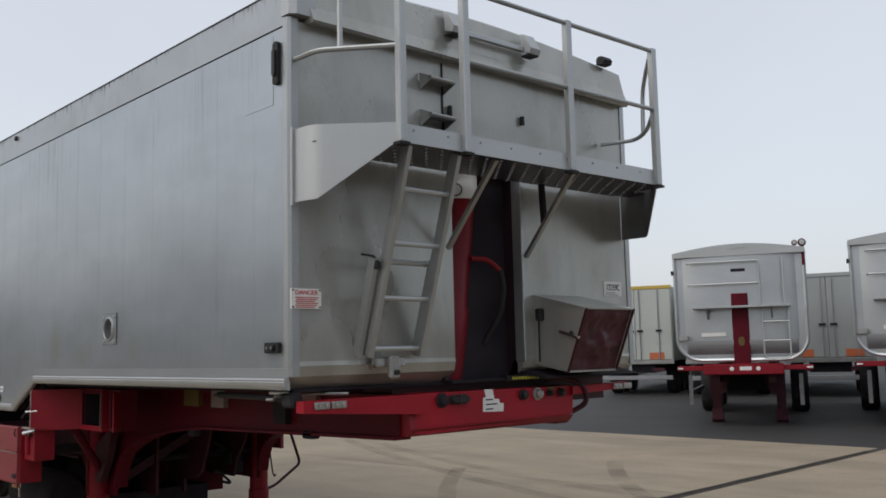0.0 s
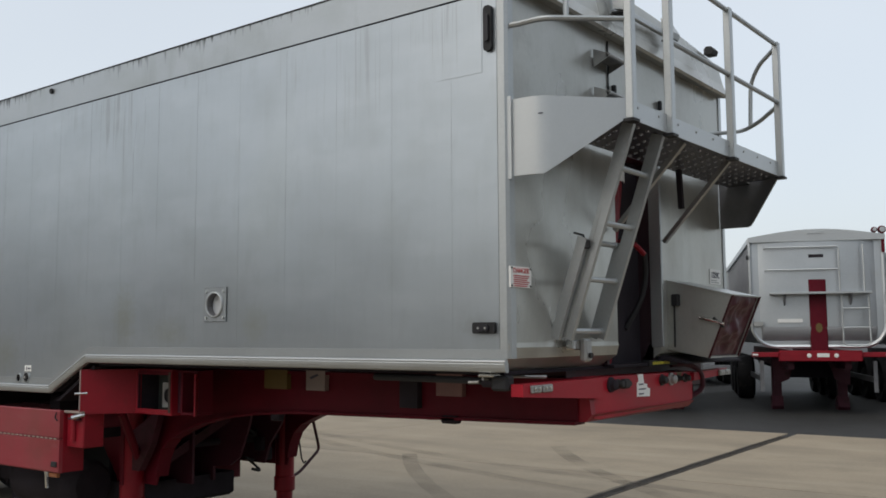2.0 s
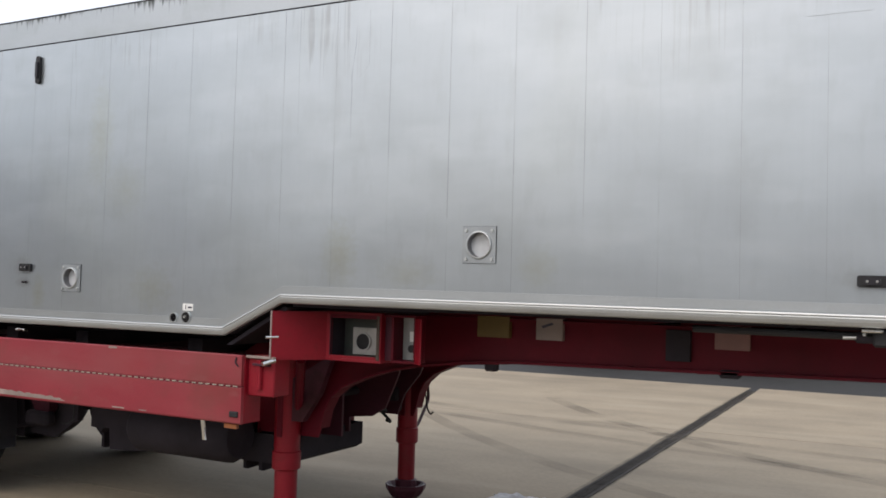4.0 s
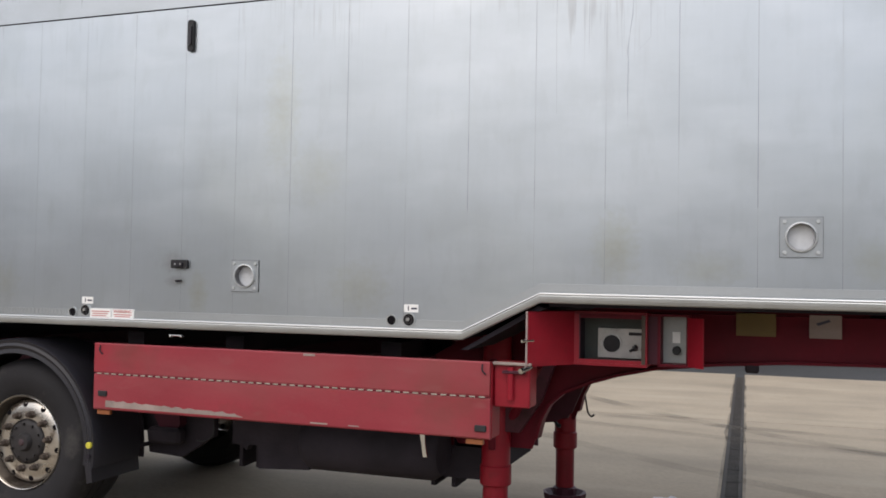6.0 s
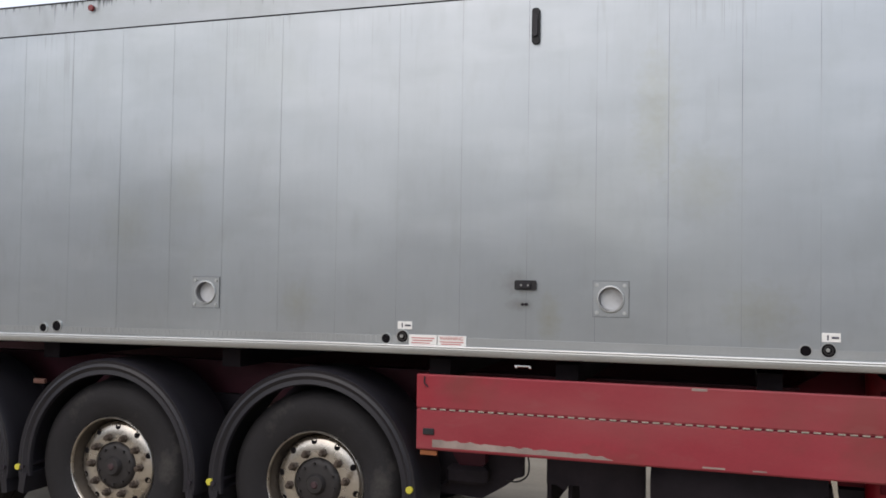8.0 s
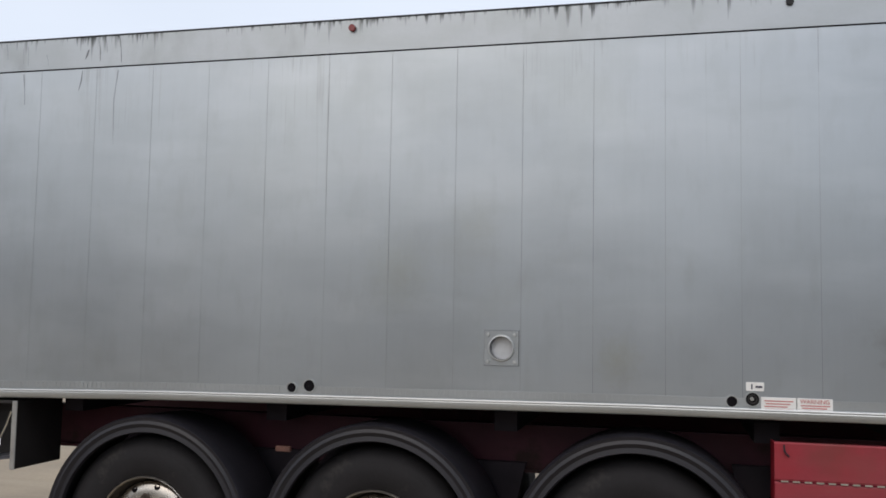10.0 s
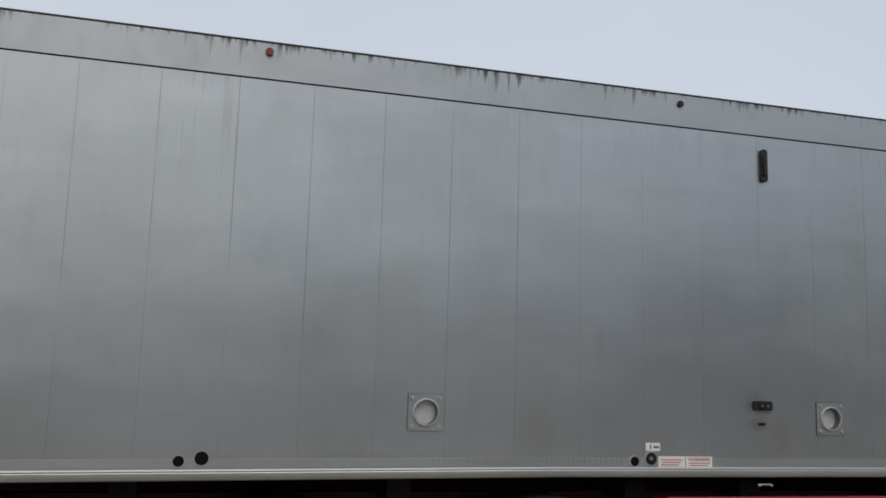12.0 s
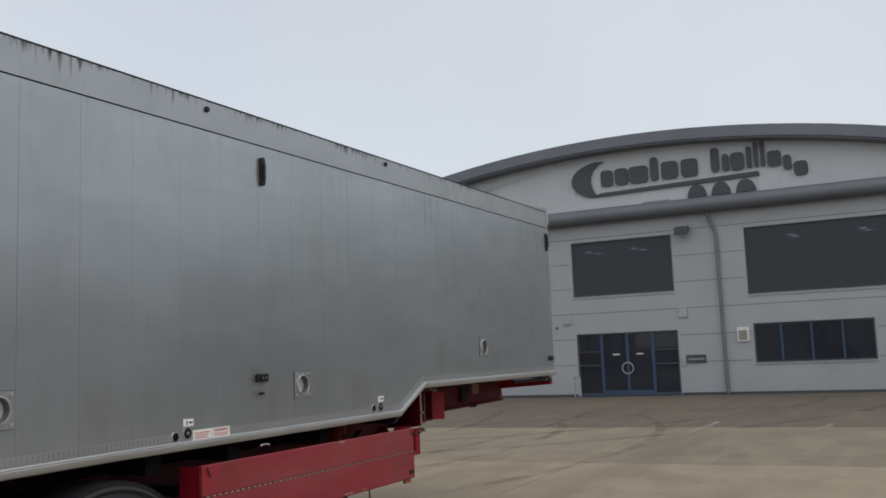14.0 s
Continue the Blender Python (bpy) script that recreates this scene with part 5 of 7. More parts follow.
side("cabinet_base", upright([(-3.04, 0.0), (-2.865, 0.26), (-2.50, 0.255), (-2.50, 0.42), (-3.04, 0.42)], 1.135, 1.148), RED, cab)
side("cabinet_jamb", B(-2.872, -2.838, 0.264, 0.285, 1.148, 1.393), RED, cab)
side("opening_lip", B(-2.838, -2.833, 0.258, 0.275, 1.165, 1.385), RED_DEEP, cab, "worn bare edge")
side("cabinet_jamb", B(-2.515, -2.50, 0.255, 0.42, 1.148, 1.393), RED, cab)
side("opening_lip", B(-2.526, -2.508, 0.250, 0.262, 1.150, 1.39), NUT, cab, "worn bare edge")
side("opening_sill", B(-2.838, -2.515, 0.262, 0.275, 1.148, 1.165), RED, cab)
side("opening_head", B(-2.838, -2.515, 0.262, 0.275, 1.372, 1.393), RED_DARK, cab)
side("cabinet_side", B(-2.85, -2.838, 0.285, 0.42, 1.148, 1.393), GRIME_SHADE, cab)
side("cabinet_back", B(-2.838, -2.515, 0.41, 0.42, 1.148, 1.393), CAB_BACK, cab, "dim grey-green back plate")
side("instrument_panel", B(-2.765, -2.516, 0.385, 0.40, 1.166, 1.318, bevel=0.002), PANEL_PALE, cab, "pale grey valve panel with a round gauge")
side("gauge", disc(-2.692, 1.240, 0.046, 0.376, 0.385), BLACK, cab, smooth=True)
side("gauge_rim", shift(lathe(bmesh.new(), [(0.044, 0.374), (0.051, 0.374), (0.051, 0.386)], 24), -2.692, 0, 1.240), STEEL, cab)
side("knob", disc(-2.575, 1.222, 0.014, 0.366, 0.386, 12), BLACK, cab)
side("knob", tube(bmesh.new(), [(-2.600, 0.372, 1.205), (-2.565, 0.368, 1.228)], 0.006), BLACK, cab)
side("knob", disc(-2.535, 1.215, 0.011, 0.370, 0.386, 12), OCHRE, cab)
side("slot", B(-2.607, -2.54, 0.382, 0.386, 1.284, 1.300), BLACK, cab)
cab2 = side("valve_cabinet", B(-2.435, -2.315, 0.385, 0.395, 1.155, 1.385), PANEL_GREY, label="small open cabinet with a valve and a red flap")
side("valve", disc(-2.368, 1.218, 0.021, 0.355, 0.385, 14), BLACK, cab2)
side("valve_tag", B(-2.389, -2.351, 0.377, 0.385, 1.255, 1.31), WHITE, cab2)
side("cabinet_side", B(-2.452, -2.438, 0.285, 0.40, 1.15, 1.39), RED_DARK, cab2)
side("cabinet_side", B(-2.50, -2.452, 0.30, 0.40, 1.15, 1.39), RED_DEEP, cab2)
side("cabinet_frame", B(-2.50, -2.30, 0.285, 0.40, 1.388, 1.40), RED_DARK, cab2)
side("cabinet_frame", B(-2.45, -2.30, 0.285, 0.40, 1.142, 1.155), RED_DARK, cab2)
side("cabinet_side", B(-2.315, -2.303, 0.288, 0.40, 1.15, 1.39), RED_DARK, cab2)
side("flap", upright([(-2.308, 0.288), (-2.232, 0.208), (-2.226, 0.214), (-2.302, 0.294)], 1.145, 1.385), RED, cab2)

# bracket block and board
blk = side("bracket_block", B(-3.212, -3.03, 0.02, 0.16, 0.93, 1.150, bevel=0.006), RED, label="red folded bracket")
side("bracket_rib", tube(bmesh.new(), [(-3.125, 0.012, 0.97), (-3.125, 0.012, 1.13)], 0.017), RED, blk, smooth=True)
side("bracket_lip", B(-3.214, -3.02, -0.003, 0.02, 1.138, 1.153, bevel=0.003), SCRAPED, blk, "worn upper lip")
side("bracket_lip", B(-3.165, -3.05, -0.008, 0.018, 1.098, 1.112, bevel=0.003), RED_DEEP, blk)
side("lock_pin", tube(bmesh.new(), [(-3.062, -0.045, 1.116), (-3.03, 0.02, 1.135)], 0.014), CHROME, blk, smooth=True)
side("lock_pin", tube(bmesh.new(), [(-3.06, -0.03, 1.26), (-3.02, 0.03, 1.262)], 0.008), CHROME)
gd = side("side_guard", prism(bmesh.new(), [(-0.02, 0.982), (-0.024, 0.99), (-0.024, 1.146), (-0.02, 1.152), (0.006, 1.152), (0.006, 0.982)], "x", -5.602, -3.222), RED_FADED, label="long faded red hinged side guard board")
side("lower_board", prism(bmesh.new(), [(-0.018, 0.772), (-0.024, 0.78), (-0.024, 0.968), (-0.02, 0.976), (0.004, 0.976), (0.004, 0.772)], "x", -5.600, -3.218), RED_FADED, gd)
bm = bmesh.new()
for i in range(47):
    x = -5.575 + i * 0.050
    box(bm, x, x + 0.031, -0.029, -0.02, 0.976, 0.983)
tagged(side("piano_hinge", bm, CHROME, gd, "bright worn hinge knuckles"), kind="stuff")
side("hinge_rod", tube(bmesh.new(), [(-5.585, -0.022, 0.979), (-3.222, -0.022, 0.979)], 0.0035), RED_DARK, gd)
bm = bmesh.new()
top = [(-5.515 + 0.905 * i / 36, 0.826 + 0.003 * math.sin(i * 1.7) + 0.003 * math.sin(i * 4.1) - 0.020 * (i / 36) - 0.012 * max(0, i - 32) / 4) for i in range(37)]
prism(bm, [(-5.515, 0.788), (-4.61, 0.788)] + top[::-1], "y", -0.0255, -0.0235)
side("scraped_edge", bm, SCRAPED, gd, "bare scraped strip of paint")
for x0, x1, z0, z1 in ((-4.25, -4.18, 1.137, 1.15), (-4.20, -4.10, 0.785, 0.793), (-3.98, -3.92, 0.786, 0.792)):
    side("paint_chip", B(x0, x1, -0.0255, -0.0235, z0, z1), SCRAPED, gd)
for x, z in ((-5.535, 0.865), (-3.265, 0.825)):
    side("board_stop", B(x - 0.03, x + 0.03, -0.034, -0.02, z - 0.016, z + 0.016, bevel=0.004), BLACK, gd)
for x in (-5.54, -3.30):
    side("marker_lens", B(x - 0.045, x + 0.045, -0.012, 0.012, 0.742, 0.768, bevel=0.003), AMBER, gd, "amber side marker")
for x, z in ((-5.56, 1.11), (-3.26, 1.11)):
    side("corner_hook", tube(bmesh.new(), curve_points([(x, -0.024, z + 0.03), (x, -0.035, z), (x + 0.02, -0.03, z - 0.02)], 0.02), 0.004), GRIME_SHADE, gd)
side("end_return", B(-3.225, -3.215, 0.0, 0.14, 0.775, 1.145), RED, gd)
side("end_return", B(-5.602, -5.594, 0.0, 0.14, 0.775, 1.145), RED, gd)
for x in (-3.5, -4.4, -5.3):
    side("board_arm", B(x - 0.03, x + 0.03, 0.01, 0.65, 0.93, 0.99), GRIME_SHADE, gd)

# landing legs
def pipe(x, y, profile, steps=20):
    """A turned upright piece; profile of (radius, height)."""
    return shift(lathe(bmesh.new(), profile, steps, axis="z"), x, y, 0)


for lx, y, r in ((-3.365, 0.60, 0.080), (-3.245, 1.88, 0.073)):
    leg = side("landing_leg", pipe(lx, y, [(0.001, 0.42), (r, 0.42), (r, 1.25), (0.001, 1.25)]), RED, label="red telescopic landing leg", smooth=True)
    side("inner_leg", pipe(lx, y, [(0.001, 0.08), (r - 0.010, 0.08), (r - 0.010, 0.43), (0.001, 0.43)]), RED, leg, smooth=True)
    side("leg_collar", pipe(lx, y, [(r, 0.53), (r + 0.008, 0.525), (r + 0.008, 0.425), (r - 0.002, 0.415)]), RED, leg, smooth=True)
    side("foot", pipe(lx, y, [(0.001, 0.012), (0.07, 0.012), (0.115, 0.04), (0.145, 0.09), (0.148, 0.12), (0.135, 0.12), (0.10, 0.085), (0.08, 0.10), (0.08, 0.15), (0.06, 0.16)], 12), RED_DEEP, leg, "rounded rocking foot", smooth=False)
    side("leg_strap", B(lx - 0.02, lx + 0.02, y - r - 0.006, y - r + 0.01, 0.62, 1.12, bevel=0.004), RED_DARK, leg)
side("leg_shaft", tube(bmesh.new(), [(-3.36, 0.6, 0.84), (-3.26, 1.88, 0.84)], 0.025), GRIME_SHADE)
side("leg_brace", tube(bmesh.new(), [(-3.33, 0.66, 0.70), (-3.06, 0.30, 1.12)], 0.028), RED_DARK, smooth=True)
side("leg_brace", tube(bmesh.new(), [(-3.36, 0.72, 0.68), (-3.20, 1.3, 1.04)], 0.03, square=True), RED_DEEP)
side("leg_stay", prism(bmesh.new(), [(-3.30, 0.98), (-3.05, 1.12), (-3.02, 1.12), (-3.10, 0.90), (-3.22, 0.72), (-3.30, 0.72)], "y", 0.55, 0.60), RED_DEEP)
crank = side("crank_handle", tube(bmesh.new(), curve_points([(-3.26, 2.05, 1.03), (-3.27, 2.19, 0.99), (-3.32, 2.335, 0.68), (-3.24, 2.04, 0.54), (-3.22, 1.95, 0.52)], 0.05), 0.012), RED_DEEP, label="folded crank handle", smooth=True)
side("wire_hook", tube(bmesh.new(), curve_points([(-3.13, 1.91, 0.85), (-3.10, 1.92, 0.66), (-3.075, 1.92, 0.63), (-3.055, 1.92, 0.65)], 0.02), 0.006), GRIME_SHADE)
rng = random.Random(3)
for i in range(8):
    a = Vector((-3.34 + rng.uniform(0, 0.1), rng.uniform(1.45, 1.75), rng.uniform(0.68, 0.9)))
    pts = [a, a + Vector((rng.uniform(0, 0.06), rng.uniform(-0.1, 0.1), rng.uniform(-0.12, 0.08))), a + Vector((rng.uniform(0.02, 0.09), rng.uniform(-0.1, 0.1), rng.uniform(-0.1, 0.1)))]
    side("air_line", tube(bmesh.new(), curve_points(pts, 0.07), 0.011, 6), BLACK, smooth=True)
for x, y, z in ((-3.24, 1.66, 0.72), (-3.21, 1.62, 0.80)):
    side("air_valve", B(x - 0.05, x + 0.05, y - 0.05, y + 0.05, z - 0.05, z + 0.05, bevel=0.012), GRIME_SHADE)
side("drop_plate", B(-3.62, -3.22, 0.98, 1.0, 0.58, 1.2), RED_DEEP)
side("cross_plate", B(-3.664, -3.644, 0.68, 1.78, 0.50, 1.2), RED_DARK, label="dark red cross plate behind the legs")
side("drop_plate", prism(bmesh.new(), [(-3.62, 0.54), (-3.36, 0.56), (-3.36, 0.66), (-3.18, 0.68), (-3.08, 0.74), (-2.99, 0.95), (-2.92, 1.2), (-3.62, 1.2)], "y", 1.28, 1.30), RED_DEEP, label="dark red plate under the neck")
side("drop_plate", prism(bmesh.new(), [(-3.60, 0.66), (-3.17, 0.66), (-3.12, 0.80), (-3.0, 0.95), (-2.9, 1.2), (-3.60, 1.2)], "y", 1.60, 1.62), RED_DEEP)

# under the body: tanks, boxes, tool locker
tank = bmesh.new()
lathe(tank, [(0.001, -0.43), (0.13, -0.42), (0.165, -0.37), (0.165, 0.37), (0.13, 0.42), (0.001, 0.43)], 20, axis="x")
side("air_tank", shift(tank, -4.05, 0.48, 0.60), GRIME_SHADE, label="grimy cylindrical air tank", smooth=True)
side("tool_tray", prism(bmesh.new(), [(-4.3, 0.42), (-3.44, 0.42), (-3.39, 0.45), (-3.39, 0.60), (-4.3, 0.60)], "y", 0.66, 1.5), GRIME_SHADE, label="black tray under the neck")
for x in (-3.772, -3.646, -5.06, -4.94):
    side("tray_fin", prism(bmesh.new(), [(0.70, 0.36), (0.72, 0.352), (1.20, 0.37), (1.20, 0.80), (0.70, 0.80)], "x", x - 0.012, x + 0.012), GRIME_SHADE)
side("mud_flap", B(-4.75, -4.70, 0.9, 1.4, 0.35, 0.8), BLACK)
side("support_bracket", prism(bmesh.new(), [(-5.05, 0.95), (-5.05, 0.52), (-4.99, 0.515), (-4.95, 0.485), (-4.93, 0.52), (-4.87, 0.52), (-4.86, 0.38), (-4.52, 0.40), (-4.52, 0.95)], "y", 0.58, 0.64), GRIME_SHADE)
side("support_bracket", prism(bmesh.new(), [(-5.75, 0.95), (-5.185, 0.95), (-5.185, 0.545), (-5.23, 0.53), (-5.28, 0.49), (-5.42, 0.405), (-5.66, 0.42)], "y", 0.58, 0.63), GRIME_SHADE)
side("support_bracket", prism(bmesh.new(), [(-5.56, 0.95), (-5.40, 0.95), (-5.38, 0.62), (-5.43, 0.56), (-5.50, 0.56), (-5.57, 0.66)], "y", 0.50, 0.57), RED_DEEP)
side("axle_stop", B(-5.60, -5.36, 0.46, 0.55, 0.50, 0.60, bevel=0.02), GRIME_SHADE)
side("air_line", tube(bmesh.new(), curve_points([(-5.165, 0.5, 0.74), (-5.13, 0.5, 0.65), (-5.135, 0.5, 0.57), (-5.19, 0.5, 0.53), (-5.26, 0.5, 0.535)], 0.05), 0.0045), BLACK, smooth=True)
side("guard_catch", prism(bmesh.new(), [(-3.645, 0.765), (-3.615, 0.765), (-3.612, 0.70), (-3.600, 0.63), (-3.622, 0.63), (-3.632, 0.70)], "y", 0.128, 0.140), CHROME, label="bright bare steel catch under the board")

lock = side("tool_locker", B(-10.09, -10.07, 0.0, 0.4, 0.80, 1.18, bevel=0.004), DECK, label="open steel locker with hooks inside")
side("locker_side", B(-9.64, -9.62, 0.0, 0.4, 0.80, 1.18, bevel=0.004), HUB, lock)
for x in (-10.08, -9.63):
    side("locker_edge", B(x - 0.016, x + 0.016, -0.012, -0.002, 0.80, 1.18, bevel=0.003), STEEL, lock, "worn bright front edge")
side("locker_top", B(-10.07, -9.64, 0.0, 0.4, 1.165, 1.18), HUB, lock)
side("locker_base", prism(bmesh.new(), [(-10.07, 0.80), (-9.64, 0.86), (-9.64, 0.88), (-10.07, 0.82)], "y", -0.008, 0.4), DECK, lock)
side("locker_back", B(-10.07, -9.64, 0.24, 0.25, 0.82, 1.165), HUB, lock)
side("hook_plate", B(-9.80, -9.72, 0.2, 0.24, 0.93, 1.06), BLACK, lock)
side("bright_cap", disc(-10.0, 0.95, 0.03, 0.16, 0.24, 14), CHROME, lock, smooth=True)
side("hose_hook", tube(bmesh.new(), curve_points([(-9.80, 0.18, 1.10), (-9.83, 0.18, 1.02), (-9.87, 0.18, 0.94), (-9.86, 0.17, 0.90)], 0.03), 0.010), CHROME, lock)
side("rear_skirt", B(REAR, -10.095, -0.005, 0.3, 0.82, 1.175, bevel=0.006), PANEL_GREY)

# ---- wheels and mudguards ----
TR = 0.505


def face_depth(r):
    """How far the alloy disc lies behind the wheel's outer plane at radius r."""
    for (ra, ya), (rb, yb) in zip(DISC, DISC[1:]):
        if rb <= r <= ra:
            return ya + (yb - ya) * (r - ra) / (rb - ra)
    return DISC[-1][1]


DISC = [(0.254, 0.066), (0.246, 0.050), (0.236, 0.044), (0.205, 0.036), (0.175, 0.032), (0.140, 0.032)]


def on_face(cx, cz, rad, proud, steps=12):
    """A round flat mark that lies on the dished alloy face."""
    bm = bmesh.new()
    rim_v = []
    for k in range(steps):
        x, z = cx + rad * math.cos(2 * math.pi * k / steps), cz + rad * math.sin(2 * math.pi * k / steps)
        rim_v.append((x, z))
    lo = [bm.verts.new((x, face_depth(math.hypot(x, z)) - proud, z)) for x, z in rim_v]
    hi = [bm.verts.new((x, face_depth(math.hypot(x, z)) + 0.006, z)) for x, z in rim_v]
    bm.faces.new(lo)
    bm.faces.new(hi[::-1])
    for k in range(steps):
        bm.faces.new((lo[k], hi[k], hi[(k + 1) % steps], lo[(k + 1) % steps]))
    return bm


def wheel(x, y, z, flip=False):
    m = Matrix.Translation((x, y, z)) @ (Matrix.Rotation(math.pi, 4, "Z") if flip else Matrix.Identity(4))
    rim = part("wheel", lathe(bmesh.new(), DISC + [(0.134, 0.05)], 56), RIM, trailer, "dirty polished alloy wheel", smooth=True)
    rim.matrix_basis = m
    part("tyre", lathe(bmesh.new(), [(0.288, 0.0), (0.302, -0.014), (0.340, -0.024), (0.362, -0.031), (0.39, -0.036), (0.425, -0.036), (0.433, -0.0325), (0.441, -0.033), (0.465, -0.02), (0.492, 0.005), (TR - 0.003, 0.03),
                                     (TR, 0.06), (TR, 0.10), (TR - 0.012, 0.104), (TR - 0.012, 0.114), (TR, 0.118), (TR, 0.18), (TR - 0.012, 0.184), (TR - 0.012, 0.194), (TR, 0.198), (TR, 0.30), (TR - 0.004, 0.335),
                                     (0.47, 0.38), (0.40, 0.395), (0.33, 0.38), (0.30, 0.36)], 56), TYRE, rim, "dusty black tyre", smooth=True)
    part("rim_lip", lathe(bmesh.new(), [(0.291, 0.008), (0.288, -0.012), (0.284, -0.016), (0.2795, -0.012), (0.2785, 0.004)], 56), RIM, rim, "thin bright rim edge", smooth=True)
    part("rim_well", lathe(bmesh.new(), [(0.2785, 0.003), (0.276, 0.03), (0.270, 0.05), (0.264, 0.070), (0.260, 0.085), (0.254, 0.075)], 56), RIM_WELL, rim, "grimy inner well of the rim, darkened for its reflection", smooth=True)
    turn = x * 7.3
    for k in range(10):
        a = turn + 2 * math.pi * k / 10
        part("vent_hole", on_face(0.227 * math.cos(a), 0.227 * math.sin(a), 0.0175, 0.0012), BORE, rim)
        b = a + math.pi / 10
        nut = bmesh.new()
        lathe(nut, [(0.0005, -0.012), (0.013, -0.010), (0.019, 0.004), (0.019, 0.02), (0.025, 0.024), (0.025, 0.033)], 6)
        part("wheel_nut", shift(nut, 0.168 * math.cos(b), 0.0, 0.168 * math.sin(b)), NUT, rim)
    hub = bmesh.new()
    lathe(hub, [(0.0005, -0.016), (0.045, -0.014), (0.052, -0.004), (0.058, 0.012), (0.10, 0.016), (0.122, 0.020), (0.134, 0.034), (0.14, 0.05)], 28)
    part("hub", hub, HUB, rim, "greasy dark hub", smooth=True)
    for k in range(10):
        a = turn + 2 * math.pi * k / 10
        part("hub_bolt", shift(lathe(bmesh.new(), [(0.0005, 0.004), (0.008, 0.004), (0.008, 0.02)], 6), 0.108 * math.cos(a), 0, 0.108 * math.sin(a)), HUB, rim)
    part("hub_cap", lathe(bmesh.new(), [(0.0005, -0.022), (0.016, -0.021), (0.022, -0.014)], 12), HUB_CAP, rim, "dull reddish hub cap", smooth=True)
    return rim


def mudguard(x, z, y0, y1):
    bm = bmesh.new()
    prof = [(0.548, y0 + 0.035), (0.545, y0 + 0.022), (0.552, y0 + 0.006), (0.576, y0 + 0.011), (0.596, y0 - 0.002), (0.612, y0 + 0.006), (0.629, y0 + 0.001), (0.638, y0 + 0.020), (0.639, y0 + 0.09), (0.630, y1), (0.606, y1), (0.600, y0 + 0.06), (0.548, y0 + 0.035)]
    lathe(bm, prof, 40, start=radians(-8), end=radians(188))
    for v in bm.verts:
        v.co.x *= 0.965
    g = side("mudguard", shift(bm, x, 0, z), PLASTIC, label="black plastic mudguard", smooth=True)
    for s in (-1, 1):
        side("guard_tail", prism(bmesh.new(), [(x + s * 0.545, z - 0.06), (x + s * 0.592, z - 0.06), (x + s * 0.604, z - 0.17), (x + s * 0.565, z - 0.18)], "y", y0, y1), PLASTIC, g)
        side("stay", tube(bmesh.new(), [(x + s * 0.575, y0 - 0.01, z - 0.02), (x + s * 0.60, 0.62, z - 0.03)], 0.014), GRIME_SHADE, g)
    return g


AXLES = (-6.222, -7.532, -8.845)
for x, hub_z, guard_x in zip(AXLES, (0.515, 0.510, 0.504), (-6.217, -7.517, -8.805)):
    wheel(x, 0.10, hub_z)
    wheel(x, 2.37, hub_z, True)
    mudguard(guard_x, hub_z - 0.3 * (guard_x - x), 0.0, 0.42)
    side("axle", tube(bmesh.new(), [(x, 0.3, 0.5), (x, 2.2, 0.5)], 0.07), GRIME_SHADE, smooth=True)
    # dark plate added behind the wheel to give the guard gap its shadow
    arch = [(x + 0.57 * math.cos(radians(a)), 0.52 + 0.585 * math.sin(radians(a))) for a in range(0, 181, 12)]
    side("wheel_shade_plate", prism(bmesh.new(), arch + [(x - 0.57, 0.40), (x + 0.57, 0.40)], "y", 0.505, 0.515), GRIME_SHADE)
    side("hanger", prism(bmesh.new(), [(x + 0.35, 0.9), (x + 0.7, 0.9), (x + 0.62, 0.55), (x + 0.45, 0.55)], "y", 0.6, 0.7), GRIME_SHADE)
    side("air_bag", shift(lathe(bmesh.new(), [(0.001, 0.5), (0.13, 0.5), (0.15, 0.6), (0.13, 0.7), (0.15, 0.8), (0.001, 0.85)], 16, axis="z"), x - 0.35, 0.7, 0), BLACK, smooth=True)
for x, z in ((-5.642, 0.556), (-6.815, 0.50), (-8.125, 0.48)):
    side("rod_cap", disc(x, z, 0.019, -0.01, 0.02, 12), YELLOW, label="yellow plastic end cap", smooth=True)
side("marker_lens", B(-8.066, -7.982, 0.036, 0.06, 0.975, 1.003, bevel=0.003), AMBER_DARK, label="amber side marker")
side("far_side_guard", B(-5.588, -3.75, 2.42, 2.45, 0.77, 1.15), RED_FADED)


